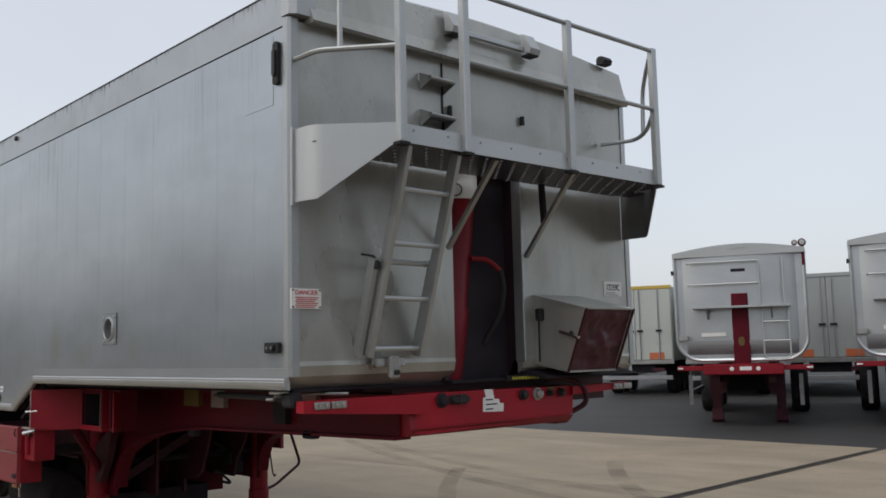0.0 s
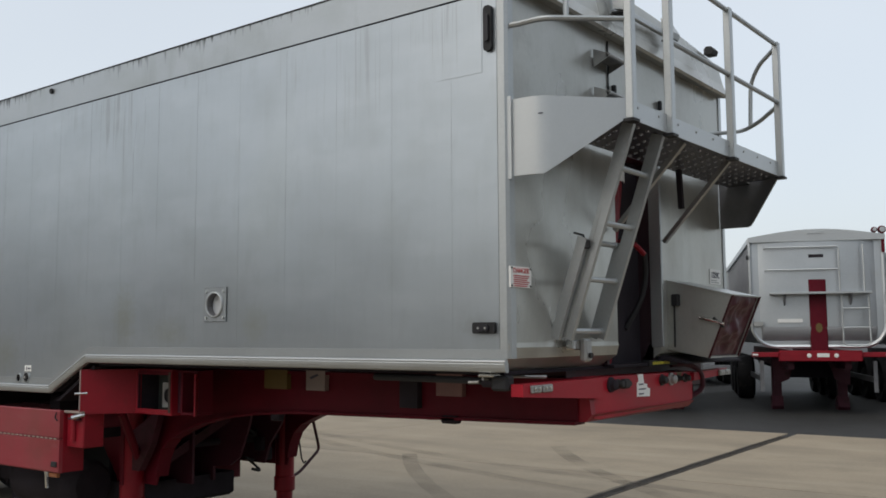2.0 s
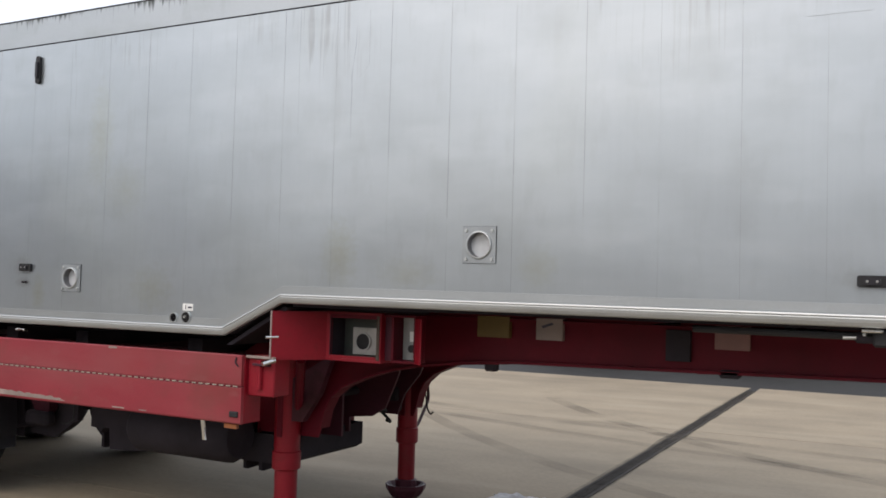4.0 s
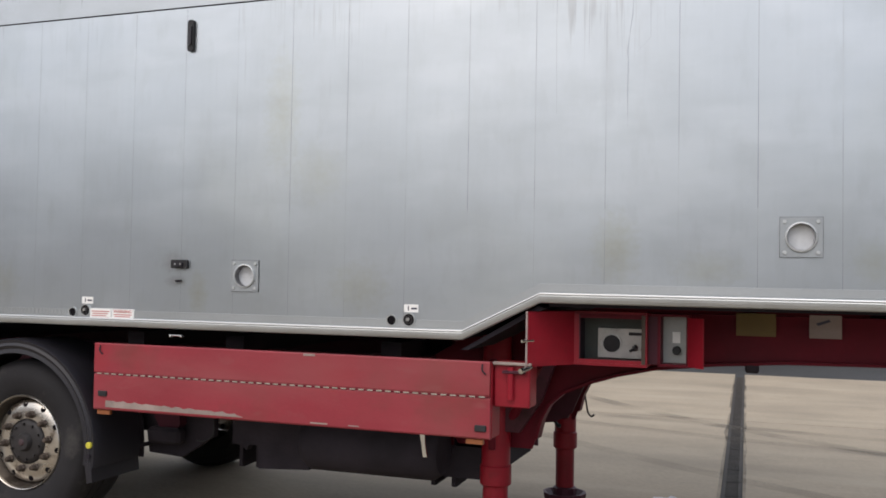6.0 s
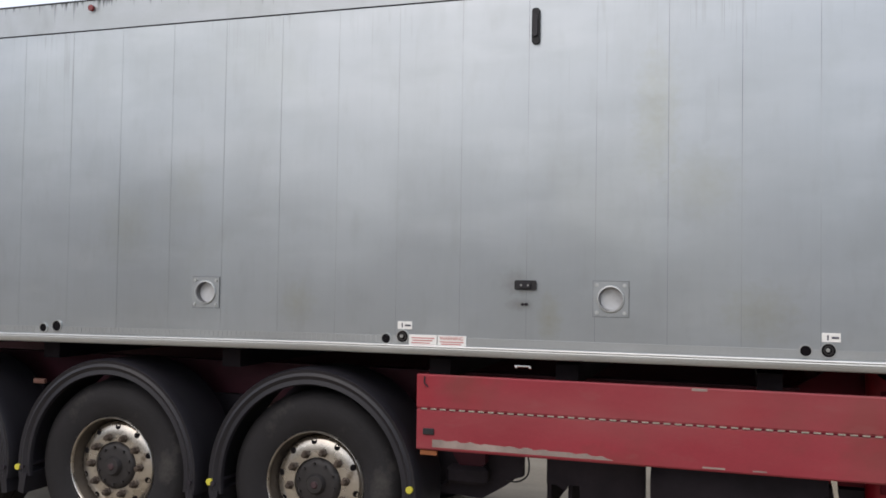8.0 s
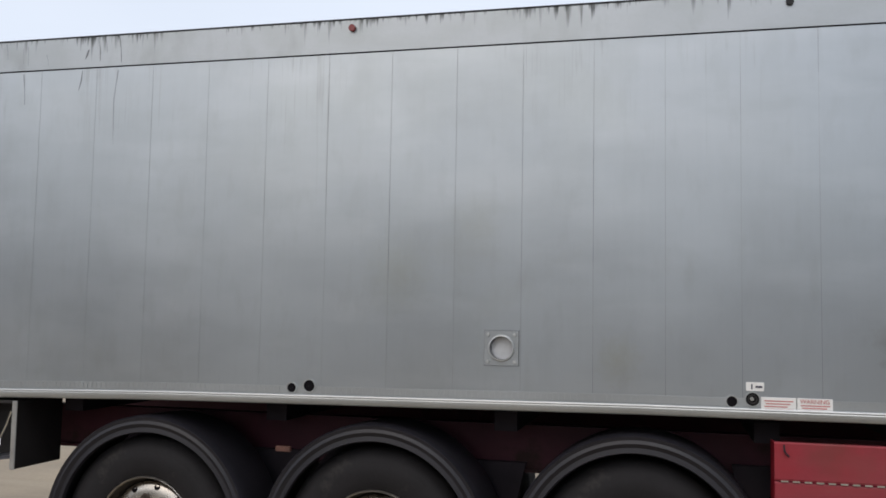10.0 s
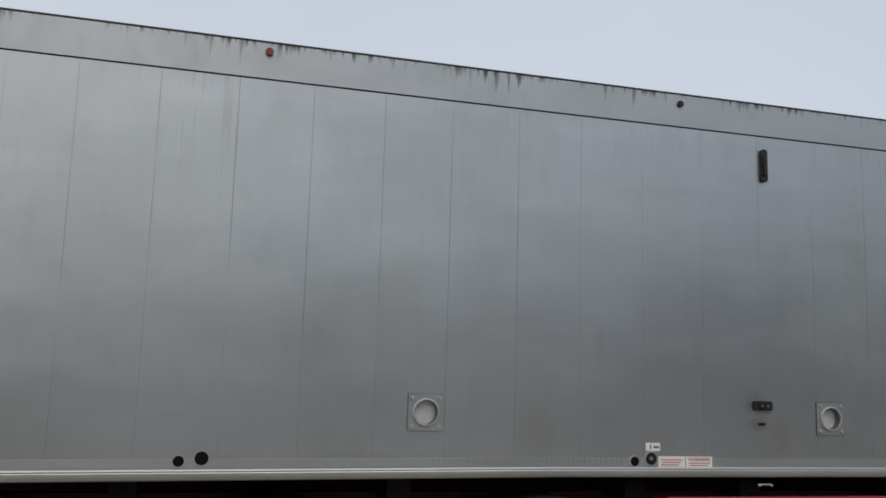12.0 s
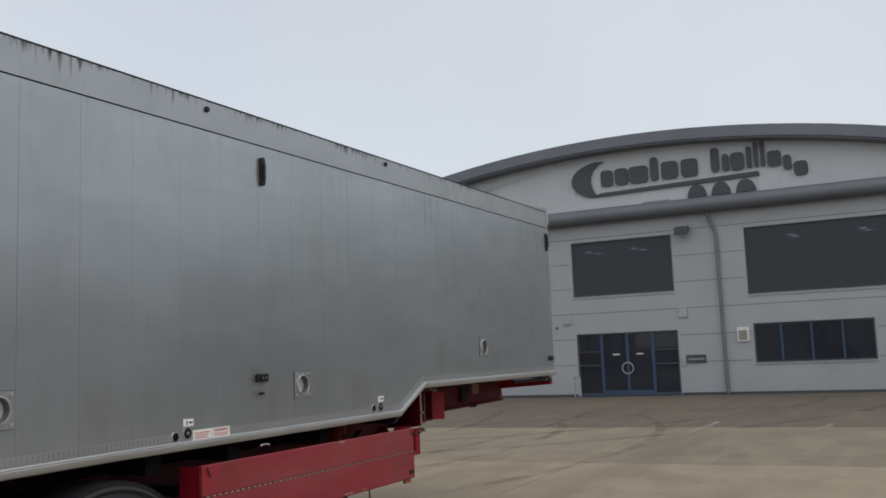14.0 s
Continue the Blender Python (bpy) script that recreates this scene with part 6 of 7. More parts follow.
# ---- parked tipper trailers across the yard ----
def parked_tipper(m):
    """A round-bottomed silver tipper, front at the origin facing -y, wheels on z = 0."""
    t = thing("parked_tipper", m, "silver round-bottomed tipper trailer on a red chassis", "trailer", "row of parked tippers")
    W2, LEN = 1.2, 8.2

    def section(w, z0, z1, r, k=6):
        pts = [(-w, z1)]
        for i in range(k + 1):
            a = math.pi + math.pi / 2 * i / k
            pts.append((-w + r + r * math.cos(a), z0 + r + r * math.sin(a)))
        pts += [(-u, v) for u, v in reversed(pts)]
        return pts

    arch = [(W2 - 2 * W2 * i / 12, 3.33 + 0.135 * math.sin(math.pi * i / 12)) for i in range(13)]
    part("body", prism(bmesh.new(), section(W2 - 0.05, 1.30, 3.33, 0.42), "y", 0.04, LEN), SILVER, t, smooth=True)
    rim = bmesh.new()
    tube(rim, [(u, 0.03, v) for u, v in section(W2 - 0.03, 1.27, 3.30, 0.42)], 0.04, 6)
    part("front_hoop", rim, SILVER, t, smooth=True)
    # darker metal puts the roll's dark reflection into its colour
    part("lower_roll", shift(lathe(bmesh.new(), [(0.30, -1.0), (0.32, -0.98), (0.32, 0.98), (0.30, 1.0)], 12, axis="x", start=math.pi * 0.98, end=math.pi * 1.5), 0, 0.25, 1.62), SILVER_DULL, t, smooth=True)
    bow = [(1.13 * math.sin(radians(a)), 0.16 - 0.20 * math.cos(radians(a)) ** 0.6) for a in range(-85, 86, 10)]
    part("front_panel", prism(bmesh.new(), bow + [(1.13, 0.2), (-1.13, 0.2)], "z", 1.63, 3.26), SILVER, t, smooth=True)
    part("weather_sheet", prism(bmesh.new(), arch + [(-W2, 3.27), (W2, 3.27)], "y", -0.02, LEN), SILVER, t, smooth=False)
    part("hood_front", prism(bmesh.new(), arch + [(-W2, 3.24), (W2, 3.24)], "y", -0.06, -0.02), ALU_PALE, t)
    part("ram_cover", B(-0.15, 0.15, -0.07, 0.02, 1.18, 2.52, bevel=0.01), RED_DARK, t)
    part("upper_chute", B(-0.15, 0.15, -0.04, 0.0, 2.55, 3.0), SILVER, t)
    part("chute_slot", B(-0.13, 0.13, -0.045, -0.03, 2.93, 2.99), GRIME_SHADE, t)
    part("roof_plate", B(-0.14, 0.14, -0.075, -0.05, 3.38, 3.45), ALU_PALE, t)
    part("ram_badge", prism(bmesh.new(), [(0.06 * math.cos(a * 0.785), 1.62 + 0.09 * math.sin(a * 0.785)) for a in range(8)], "y", -0.078, -0.07), OCHRE, t)
    part("ledge", B(-0.85, 0.90, -0.30, 0.0, 2.24, 2.28, bevel=0.005), ALU_PALE, t)
    for x in (-0.6, 0.55):
        part("bracket", prism(bmesh.new(), [(-0.28, 2.24), (0.0, 2.24), (0.0, 2.02)], "x", x, x + 0.03), SILVER_DULL, t)
    for z in (3.12, 2.70):
        pts = [(-0.92, -0.12, z - 0.02), (-0.90, -0.15, z), (0.36, -0.15, z)] if z < 3 else [(-0.92, -0.12, z - 0.02), (-0.90, -0.15, z), (0.34, -0.15, z), (0.38, -0.15, z - 0.05), (0.38, -0.15, 2.26)]
        part("hand_rail", tube(bmesh.new(), pts, 0.018, 6), ALU_PALE, t)
    part("hand_rail", tube(bmesh.new(), [(0.80, -0.12, 3.15), (0.80, -0.15, 2.26)], 0.018, 6), ALU_PALE, t)
    part("ladder_side", tube(bmesh.new(), curve_points([(0.40, -0.16, 2.26), (0.40, -0.18, 1.30), (0.86, -0.18, 1.30), (0.86, -0.16, 2.26)], 0.08), 0.018, 6), ALU_PALE, t)
    for z in (1.62, 1.97):
        part("rung", tube(bmesh.new(), [(0.40, -0.18, z), (0.86, -0.18, z)], 0.015, 6), ALU_PALE, t)
    part("paper_label", B(-0.72, -0.28, -0.062, -0.05, 1.72, 1.79), WHITE, t)
    part("corner_box", B(-1.14, -0.98, -0.08, 0.0, 1.66, 1.74), STEEL, t)
    for x, r in ((1.03, 0.055), (1.16, 0.075)):
        part("roof_motor", shift(lathe(bmesh.new(), [(0.001, -0.07), (r * 0.9, -0.06), (r, 0.0), (r * 0.9, 0.05), (0.001, 0.06)], 14), x, 0, 3.42), RED_DARK, t, smooth=True)
        part("motor_cap", shift(lathe(bmesh.new(), [(0.001, -0.08), (r * 0.65, -0.078), (r * 0.65, -0.06)], 10), x, 0, 3.42), ALU_PALE, t)
    part("motor_arm", B(1.14, 1.19, -0.04, 0.0, 3.0, 3.42), RED_DARK, t)
    part("side_lamp", B(-1.24, -1.2, -0.02, 0.05, 2.92, 3.0), BLACK, t)
    # ribs along both sides
    for s in (-1, 1):
        for i in range(22):
            y = 0.35 + i * 0.355
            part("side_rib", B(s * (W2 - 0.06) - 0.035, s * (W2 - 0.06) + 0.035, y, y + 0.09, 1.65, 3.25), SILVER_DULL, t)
        part("side_rail", B(s * (W2 - 0.04) - 0.05, s * (W2 - 0.04) + 0.05, 0.08, LEN, 3.22, 3.31), ALU_PALE, t)
    # red chassis
    part("front_beam", B(-0.72, 0.72, -0.12, 0.10, 1.0, 1.2, bevel=0.015), RED, t)
    part("front_wing", B(-1.2, -0.72, -0.08, 0.0, 1.08, 1.17, bevel=0.01), RED, t)
    part("front_wing", B(0.72, 1.22, -0.08, 0.0, 1.08, 1.17, bevel=0.01), RED, t)
    for x in (-1.14, 1.16):
        part("end_marker", B(x - 0.05, x + 0.05, -0.095, -0.08, 1.11, 1.14), WHITE, t)
    part("plate_bars", B(-0.06, 0.15, -0.125, -0.12, 1.08, 1.15), WHITE, t)
    for x in (-0.2, 0.27):
        part("coupling", shift(lathe(bmesh.new(), [(0.001, -0.15), (0.04, -0.14), (0.04, -0.12)], 10), x, 0, 1.11), WHITE, t)
    for s in (-1, 1):
        # beam, legs and plates: shadow is put into the red itself
        part("chassis_beam", B(s * 0.5 - 0.06, s * 0.5 + 0.06, 0.1, LEN, 0.85, 1.2), RED_DEEP, t)
        part("landing_leg", B(s * 0.62 - 0.09, s * 0.62 + 0.09, 1.6, 1.78, 0.25, 1.1), RED_DEEP, t)
        part("landing_foot", prism(bmesh.new(), [(1.5, 0.06), (1.55, 0.0), (1.85, 0.0), (1.9, 0.06), (1.8, 0.26), (1.6, 0.26)], "x", s * 0.62 - 0.11, s * 0.62 + 0.11), RED_DEEP, t)
        part("neck_plate", prism(bmesh.new(), [(s * 0.72, 1.0), (s * 0.30, 1.0), (s * 0.42, 0.62), (s * 0.70, 0.5)], "y", 1.2, 1.22), RED_DEEP, t)
        part("guard_post", B(s * 1.0 - 0.035, s * 1.0 + 0.035, 0.3, 0.34, 0.42, 1.0), SLEEVE, t)
        part("guard_bar", B(s * 1.0 - 0.02, s * 1.0 + 0.02, 0.34, 3.0, 0.60, 0.70), SLEEVE, t)
        for y in (5.0, 6.31, 7.62):
            w = part("wheel", shift(lathe(bmesh.new(), [(0.001, -0.19), (0.2, -0.19), (0.26, -0.12), (0.32, -0.15), (0.47, -0.19), (0.51, -0.12), (0.51, 0.14), (0.46, 0.19), (0.001, 0.19)], 28, axis="x"), s * 1.0, y, 0.51), TYRE, t, smooth=True)
    part("front_skirt", B(-0.55, 0.45, 1.9, 1.95, 0.62, 1.05), GRIME_SHADE, t)
    # dark box added to stand in for shade beneath the tipper
    part("under_shade", B(-0.45, 0.45, 2.0, LEN, 0.75, 0.85), GRIME_SHADE, t)
    return t


def on_yard(x, y, turn, size=1.0):
    return Matrix.Translation((x, y, ground_z(x, y))) @ Matrix.Rotation(radians(turn), 4, "Z") @ Matrix.Diagonal((size, size, size, 1))


first = parked_tipper(on_yard(-5.82, 14.35, 26.5, 1.04))
copy_thing(first, on_yard(-2.94, 16.0, 22.5, 1.03))
copy_thing(first, on_yard(0.55, 16.6, 26.5))


# ---- box trailers behind them ----
def box_trailer(m, panel, label, trim):
    t = thing("box_trailer", m, label, "trailer", "box trailers at the far side")
    part("box_body", B(-1.25, 1.25, 0.06, 13.0, 1.15, 3.72, bevel=0.02), panel, t)
    part("door", B(-1.22, -0.01, 0.0, 0.06, 1.2, 3.62, bevel=0.01), panel, t)
    part("door", B(0.01, 1.22, 0.0, 0.06, 1.2, 3.62, bevel=0.01), panel, t)
    part("header", B(-1.27, 1.27, -0.02, 0.08, 3.62, 3.74, bevel=0.01), trim, t)
    part("sill", B(-1.27, 1.27, -0.04, 0.08, 1.05, 1.18, bevel=0.01), STEEL, t)
    for x in (-0.8, -0.16, 0.16, 0.8):
        part("lock_bar", tube(bmesh.new(), [(x, -0.03, 1.2), (x, -0.03, 3.6)], 0.022, 6), SILVER_DULL, t)
        part("lock_handle", B(x - 0.10, x + 0.10, -0.06, -0.02, 2.15, 2.22), GRIME_SHADE, t)
    for x in (-0.7, 0.7):
        part("marker_board", B(x - 0.25, x + 0.25, -0.012, 0.0, 1.22, 1.44), ORANGE, t)
    part("bumper", B(-1.2, 1.2, -0.02, 0.1, 0.52, 0.66, bevel=0.01), SILVER_DULL, t)
    for x in (-0.75, 0.75):
        part("rear_light", B(x - 0.2, x + 0.2, -0.03, 0.02, 0.80, 0.92), RED_DEEP, t)
    for s in (-1, 1):
        for y in (1.6, 2.9, 4.2):
            part("wheel", shift(lathe(bmesh.new(), [(0.001, -0.19), (0.26, -0.15), (0.47, -0.19), (0.51, -0.12), (0.51, 0.14), (0.46, 0.19), (0.001, 0.19)], 24, axis="x"), s * 1.0, y, 0.51), TYRE, t, smooth=True)
    part("under_frame", B(-0.6, 0.6, 0.2, 12.8, 0.75, 1.1), GRIME_SHADE, t)
    part("side_guard", B(-1.22, -1.16, 5.0, 10.0, 0.5, 1.0), SILVER_DULL, t)
    part("side_guard", B(1.16, 1.22, 5.0, 10.0, 0.5, 1.0), SILVER_DULL, t)
    return t


box_trailer(on_yard(-9.0, 25.2, 25), BOX_GREY, "grey box trailer with closed rear doors and orange boards", BOX_GREY)
box_trailer(on_yard(-15.4, 24.4, 25), BOX_PALE, "pale green-grey box trailer with yellow top trim", TRIM_YELLOW)
box_trailer(on_yard(-12.1, 24.6, 25), BOX_GREY, "grey box trailer with closed rear doors and orange boards", BOX_GREY)

# ---- office building ----
FX, CY = 22.9, 5.8
office = thing("office_building", Matrix.Translation((FX, CY, 0.03)),
               "pale grey two-storey office with arched dark roof and dark windows", "building")
HALF, DEEP = 14.2, 18.0


def wall_cells(openings, y0, y1, z0, z1):
    """Splits a wall face into upright rectangles round the openings (each y0, y1, z0, z1)."""
    ys = sorted({y0, y1} | {v for o in openings for v in o[:2]})
    zs = sorted({z0, z1} | {v for o in openings for v in o[2:]})
    for a, b in zip(ys, ys[1:]):
        for c, d in zip(zs, zs[1:]):
            if not any(o[0] <= (a + b) / 2 <= o[1] and o[2] <= (c + d) / 2 <= o[3] for o in openings):
                yield a, b, c, d


WIN_MID = (-1.845, 1.885, 3.585, 5.60)
DOOR = (-1.865, 1.855, 0.02, 2.223)
WIN_R = (-9.40, -4.33, 3.313, 5.60)
WIN_RL = (-8.145, -4.413, 1.0, 2.32)
WIN_L = (4.33, 9.40, 3.313, 5.60)
WIN_LL = (4.413, 8.145, 1.0, 2.32)
OPEN = [WIN_MID, DOOR, WIN_R, WIN_RL, WIN_L, WIN_LL]
bm = bmesh.new()
for a, b, c, d in wall_cells(OPEN, -HALF, HALF, -0.3, 6.45):
    box(bm, 0.0, 0.25, a, b, c, d)
bmesh.ops.remove_doubles(bm, verts=bm.verts[:], dist=0.0005)
part("wall", bm, CLAD, office)
# panel joints, dark strips just proud of the wall face
for z in (1.10, 2.04, 2.97, 3.90, 4.82, 5.74):
    for a, b in ((-HALF, HALF),):
        spans = [(a, b)]
        for o in OPEN:
            if o[2] - 0.05 < z < o[3] + 0.05:
                spans = [s for p, q in spans for s in ((p, min(q, o[0] - 0.06)), (max(p, o[1] + 0.06), q)) if s[1] - s[0] > 0.1]
        for p, q in spans:
            part("panel_joint", B(-0.004, 0.01, p, q, z - 0.010, z + 0.010), JOINT, office)
# gable with ribbed cladding under the arch
R_ARCH, TOP = 41.0, 9.24


def arch_z(y, lift=0.0):
    return TOP + lift - (R_ARCH - math.sqrt(R_ARCH ** 2 - (y + 0.3) ** 2))


gable = part("gable", prism(bmesh.new(), [(-HALF, 6.4), (HALF, 6.4)] + [(HALF - 2 * HALF * i / 24, arch_z(HALF - 2 * HALF * i / 24, -0.3)) for i in range(25)], "x", 0.05, 0.25), CLAD_TOP, office)
for i in range(112):
    y = -HALF + 0.12 + i * 0.253
    part("cladding_rib", B(0.028, 0.052, y, y + 0.06, 6.7, arch_z(y, -0.36)), CLAD_TOP, gable)
ro = [(HALF + 0.5 - (2 * HALF + 1.0) * i / 32) for i in range(33)]
part("roof", prism(bmesh.new(), [(y, arch_z(y)) for y in ro] + [(y, arch_z(y, -0.42)) for y in reversed(ro)], "x", -0.55, DEEP), ROOF_GREY, office)
part("roof_edge", prism(bmesh.new(), [(y, arch_z(y, 0.03)) for y in ro] + [(y, arch_z(y, -0.36)) for y in reversed(ro)], "x", -0.62, -0.55), ROOF_GREY, office)
can = bmesh.new()
lathe(can, [(0.25, -HALF - 0.3), (0.27, -HALF - 0.28), (0.27, HALF + 0.28), (0.25, HALF + 0.3)], 20)
part("canopy_roll", shift(can, -0.28, 0, 6.50), ROOF_GREY, office, "rounded grey canopy", smooth=True)
part("canopy_back", B(-0.28, 0.04, -HALF - 0.2, HALF + 0.2, 6.34, 6.74), ROOF_GREY, office)
part("side_wall", B(0.25, DEEP, -HALF, -HALF + 0.25, -0.3, 6.9), CLAD, office)
part("side_wall", B(0.25, DEEP, HALF - 0.25, HALF, -0.3, 6.9), CLAD, office)
part("back_wall", B(DEEP - 0.25, DEEP, -HALF + 0.25, HALF - 0.25, -0.3, 7.0), CLAD, office)
part("ground_floor", B(0.25, DEEP - 0.25, -HALF + 0.25, HALF - 0.25, -0.2, 0.0), ROOM, office)
part("upper_floor", B(0.25, DEEP - 0.25, -HALF + 0.25, HALF - 0.25, 2.6, 3.0), ROOM, office)
part("office_ceiling", B(0.25, DEEP - 0.25, -HALF + 0.25, HALF - 0.25, 5.75, 5.9), ROOM, office)
part("partition", B(6.0, 6.1, -HALF + 0.25, HALF - 0.25, 0.0, 5.75), ROOM, office)


def window(o, mullions, frame_mat, name="window", bar_mat=None, half=0.035):
    w = part(name, B(0.06, 0.14, o[0] + 0.06, o[1] - 0.06, o[2], o[2] + 0.05), frame_mat, office)
    part("head", B(0.06, 0.14, o[0] + 0.06, o[1] - 0.06, o[3] - 0.05, o[3]), frame_mat, w)
    for y in (o[0], o[1] - 0.06):
        part("jamb", B(0.06, 0.14, y, y + 0.06, o[2], o[3]), frame_mat, w)
    part("sill", B(-0.04, 0.12, o[0] - 0.03, o[1] + 0.03, o[2] - 0.05, o[2]), ALU_PALE, w) if o[2] > 0.5 else None
    ys = [o[0] + 0.06] + list(mullions) + [o[1] - 0.06]
    for y in mullions:
        part("mullion", B(0.07, 0.13, y - half, y + half, o[2] + 0.05, o[3] - 0.05), bar_mat or frame_mat, w)
    for a, b in zip(ys, ys[1:]):
        pane = part("pane", B(0.095, 0.103, a, b, o[2] + 0.05, o[3] - 0.05), GLASS, w)
        pane.visible_shadow = False
    return w


window(WIN_MID, (), LOGO_GREY)
window(WIN_R, (), LOGO_GREY)
window(WIN_L, (), LOGO_GREY)
window(WIN_RL, (-7.18, -6.23, -5.28), LOGO_GREY, bar_mat=BLUE)
window(WIN_LL, (5.28, 6.23, 7.18), LOGO_GREY, bar_mat=BLUE)
dr = window(DOOR, (-0.93, 0.0, 0.94), LOGO_GREY, "entrance_door", BLUE, 0.055)
part("door_rail", B(0.065, 0.135, -0.87, 0.88, 0.03, 0.16), BLUE, dr)
for a, b in ((-1.80, -0.97), (0.98, 1.79)):
    part("transom", B(0.07, 0.13, a, b, 1.05, 1.09), LOGO_GREY, dr)
    part("transom", B(0.07, 0.13, a, b, 1.55, 1.58), LOGO_GREY, dr)
rg = bmesh.new()
tube(rg, [(0.02, 0.20 * math.cos(a * math.pi / 12), 0.95 + 0.20 * math.sin(a * math.pi / 12)) for a in range(25)], 0.022, 6)
part("ring_handle", rg, PANEL_PALE, dr, "round bright door pull")
for y in (-0.45, 0.42):
    part("door_sticker", B(0.088, 0.094, y - 0.12, y + 0.12, 1.42, 1.47), WHITE, dr)
part("threshold", B(-0.06, 0.3, -1.86, 1.85, -0.02, 0.03), BLUE, dr)
for y, x in ((2.69, 4.5), (2.53, 5.3), (0.72, 4.5), (0.56, 5.3), (-5.37, 4.5), (-5.43, 5.3), (-7.86, 4.5), (-8.0, 5.3), (5.6, 4.5), (7.6, 5.2)):
    part("office_lamp", B(x, x + 0.07, y - 0.13, y + 0.13, 5.69, 5.73), TUBE, office, "lit ceiling lamp")
# rain pipe, floodlight, vent, name plate, alarm squares, hand rail
part("rain_pipe", tube(bmesh.new(), curve_points([(-0.12, -3.15, 6.4), (-0.12, -3.2, 6.05), (-0.08, -3.42, 5.5), (-0.08, -3.45, 0.0)], 0.15), 0.06), ROOF_GREY, office, smooth=True)
fl = part("flood_light", prism(bmesh.new(), [(-0.05, 5.70), (-0.45, 5.50), (-0.42, 5.76), (-0.10, 5.84)], "y", -2.52, -2.07), LOGO_GREY, office)
part("flood_glass", B(-0.46, -0.42, -2.46, -2.13, 5.54, 5.72), DECK, fl)
vt = part("wall_vent", B(-0.08, 0.0, -4.27, -3.88, 1.73, 2.21, bevel=0.01), WHITE, office)
for i in range(5):
    part("vent_slat", B(-0.10, -0.08, -4.21, -3.94, 1.80 + 0.065 * i, 1.83 + 0.065 * i), OCHRE, vt)
part("name_plate", B(-0.03, 0.0, -2.78, -2.12, 1.05, 1.34), LOGO_GREY, office)
part("name_plate_bars", B(-0.034, -0.03, -2.72, -2.18, 1.16, 1.22), SILVER_DULL, office)
part("intercom", B(-0.05, 0.0, -2.09, -1.98, 0.98, 1.35), ALU_PALE, office)
for y, z in ((2.15, 2.76), (-2.10, 2.81)):
    part("alarm_box", B(-0.06, 0.0, y - 0.15, y + 0.15, z - 0.16, z + 0.16, bevel=0.01), ALU_PALE, office)
for y in (3.2, 3.66):
    va = part("air_vent", B(-0.05, 0.0, y, y + 0.32, 2.35, 2.66, bevel=0.008), WHITE, office)
    for i in range(4):
        part("vent_slat", B(-0.06, -0.05, y + 0.04, y + 0.28, 2.40 + 0.06 * i, 2.425 + 0.06 * i), PANEL_GREY, va)
part("sensor", B(-0.06, 0.0, 2.55, 2.63, 2.45, 2.53), LOGO_GREY, office)
part("hand_rail", tube(bmesh.new(), curve_points([(-0.7, 1.78, 0.0), (-0.7, 1.78, 0.72), (-0.9, 1.50, 0.72), (-0.9, 1.50, 0.0)], 0.15), 0.026), PANEL_PALE, office, smooth=True)
part("plinth", B(-0.03, 0.0, -HALF, -1.9, -0.3, 0.05), LOGO_GREY, office)
part("plinth", B(-0.03, 0.0, 1.9, HALF, -0.3, 0.05), LOGO_GREY, office)
# sign: crescent, word blocks along a rising arc, underline, three domes
part("sign_crescent", prism(bmesh.new(), [(0.43, 8.52), (0.75, 8.54), (1.05, 8.48), (1.38, 8.34), (1.60, 8.15), (1.70, 7.92), (1.66, 7.68), (1.48, 7.46), (1.18, 7.30), (0.69, 7.24),
     (0.82, 7.40), (0.92, 7.58), (0.97, 7.80), (0.95, 8.05), (0.84, 8.25), (0.66, 8.42)], "x", -0.06, 0.03), LOGO_GREY, office)


def sign_block(ya, yb, za, zb):
    r = min(0.12, abs(ya - yb) * 0.4)
    part("sign_block", prism(bmesh.new(), [(-u, v) for u, v in rounded(-ya, -yb, za, zb, r, 3)], "x", -0.06, 0.03), LOGO_GREY, office)


for ya, yb, za, zb in ((0.56, 0.12, 7.59, 8.18), (0.03, -0.44, 7.58, 8.19), (-0.50, -1.18, 7.58, 8.19), (-1.28, -1.56, 7.58, 8.44), (-1.68, -2.26, 7.59, 8.22), (-2.38, -2.96, 7.59, 8.22),
                       (-3.42, -3.70, 7.63, 8.48), (-3.80, -4.02, 7.62, 8.22), (-4.08, -4.54, 7.61, 8.22), (-4.62, -4.78, 7.62, 8.38), (-4.86, -5.00, 7.63, 8.50), (-5.08, -5.22, 7.63, 8.50),
                       (-5.30, -5.74, 7.58, 8.12), (-5.80, -6.06, 7.42, 7.92), (-6.12, -6.56, 7.18, 7.66)):
    sign_block(ya, yb, za, zb)
part("sign_line", prism(bmesh.new(), [(0.95, 7.24), (0.6, 7.36), (-4.98, 7.49), (-5.02, 7.34)], "x", -0.05, 0.03), LOGO_GREY, office)
for y in (-2.88, -3.70, -4.53):
    part("sign_dome", prism(bmesh.new(), [(y + 0.33 * math.cos(radians(a)), 6.83 + 0.45 * math.sin(radians(a))) for a in range(0, 181, 15)], "x", -0.05, 0.03), LOGO_GREY, office)
part("sign_shadow_line", B(-0.02, 0.03, -1.9, -0.9, 6.80, 6.86), SILVER_DULL, office)

# ---- the rest of the yard ----
# unseen walls, added so the trailer sides mirror a dark band
rng = random.Random(17)
x = -33.0
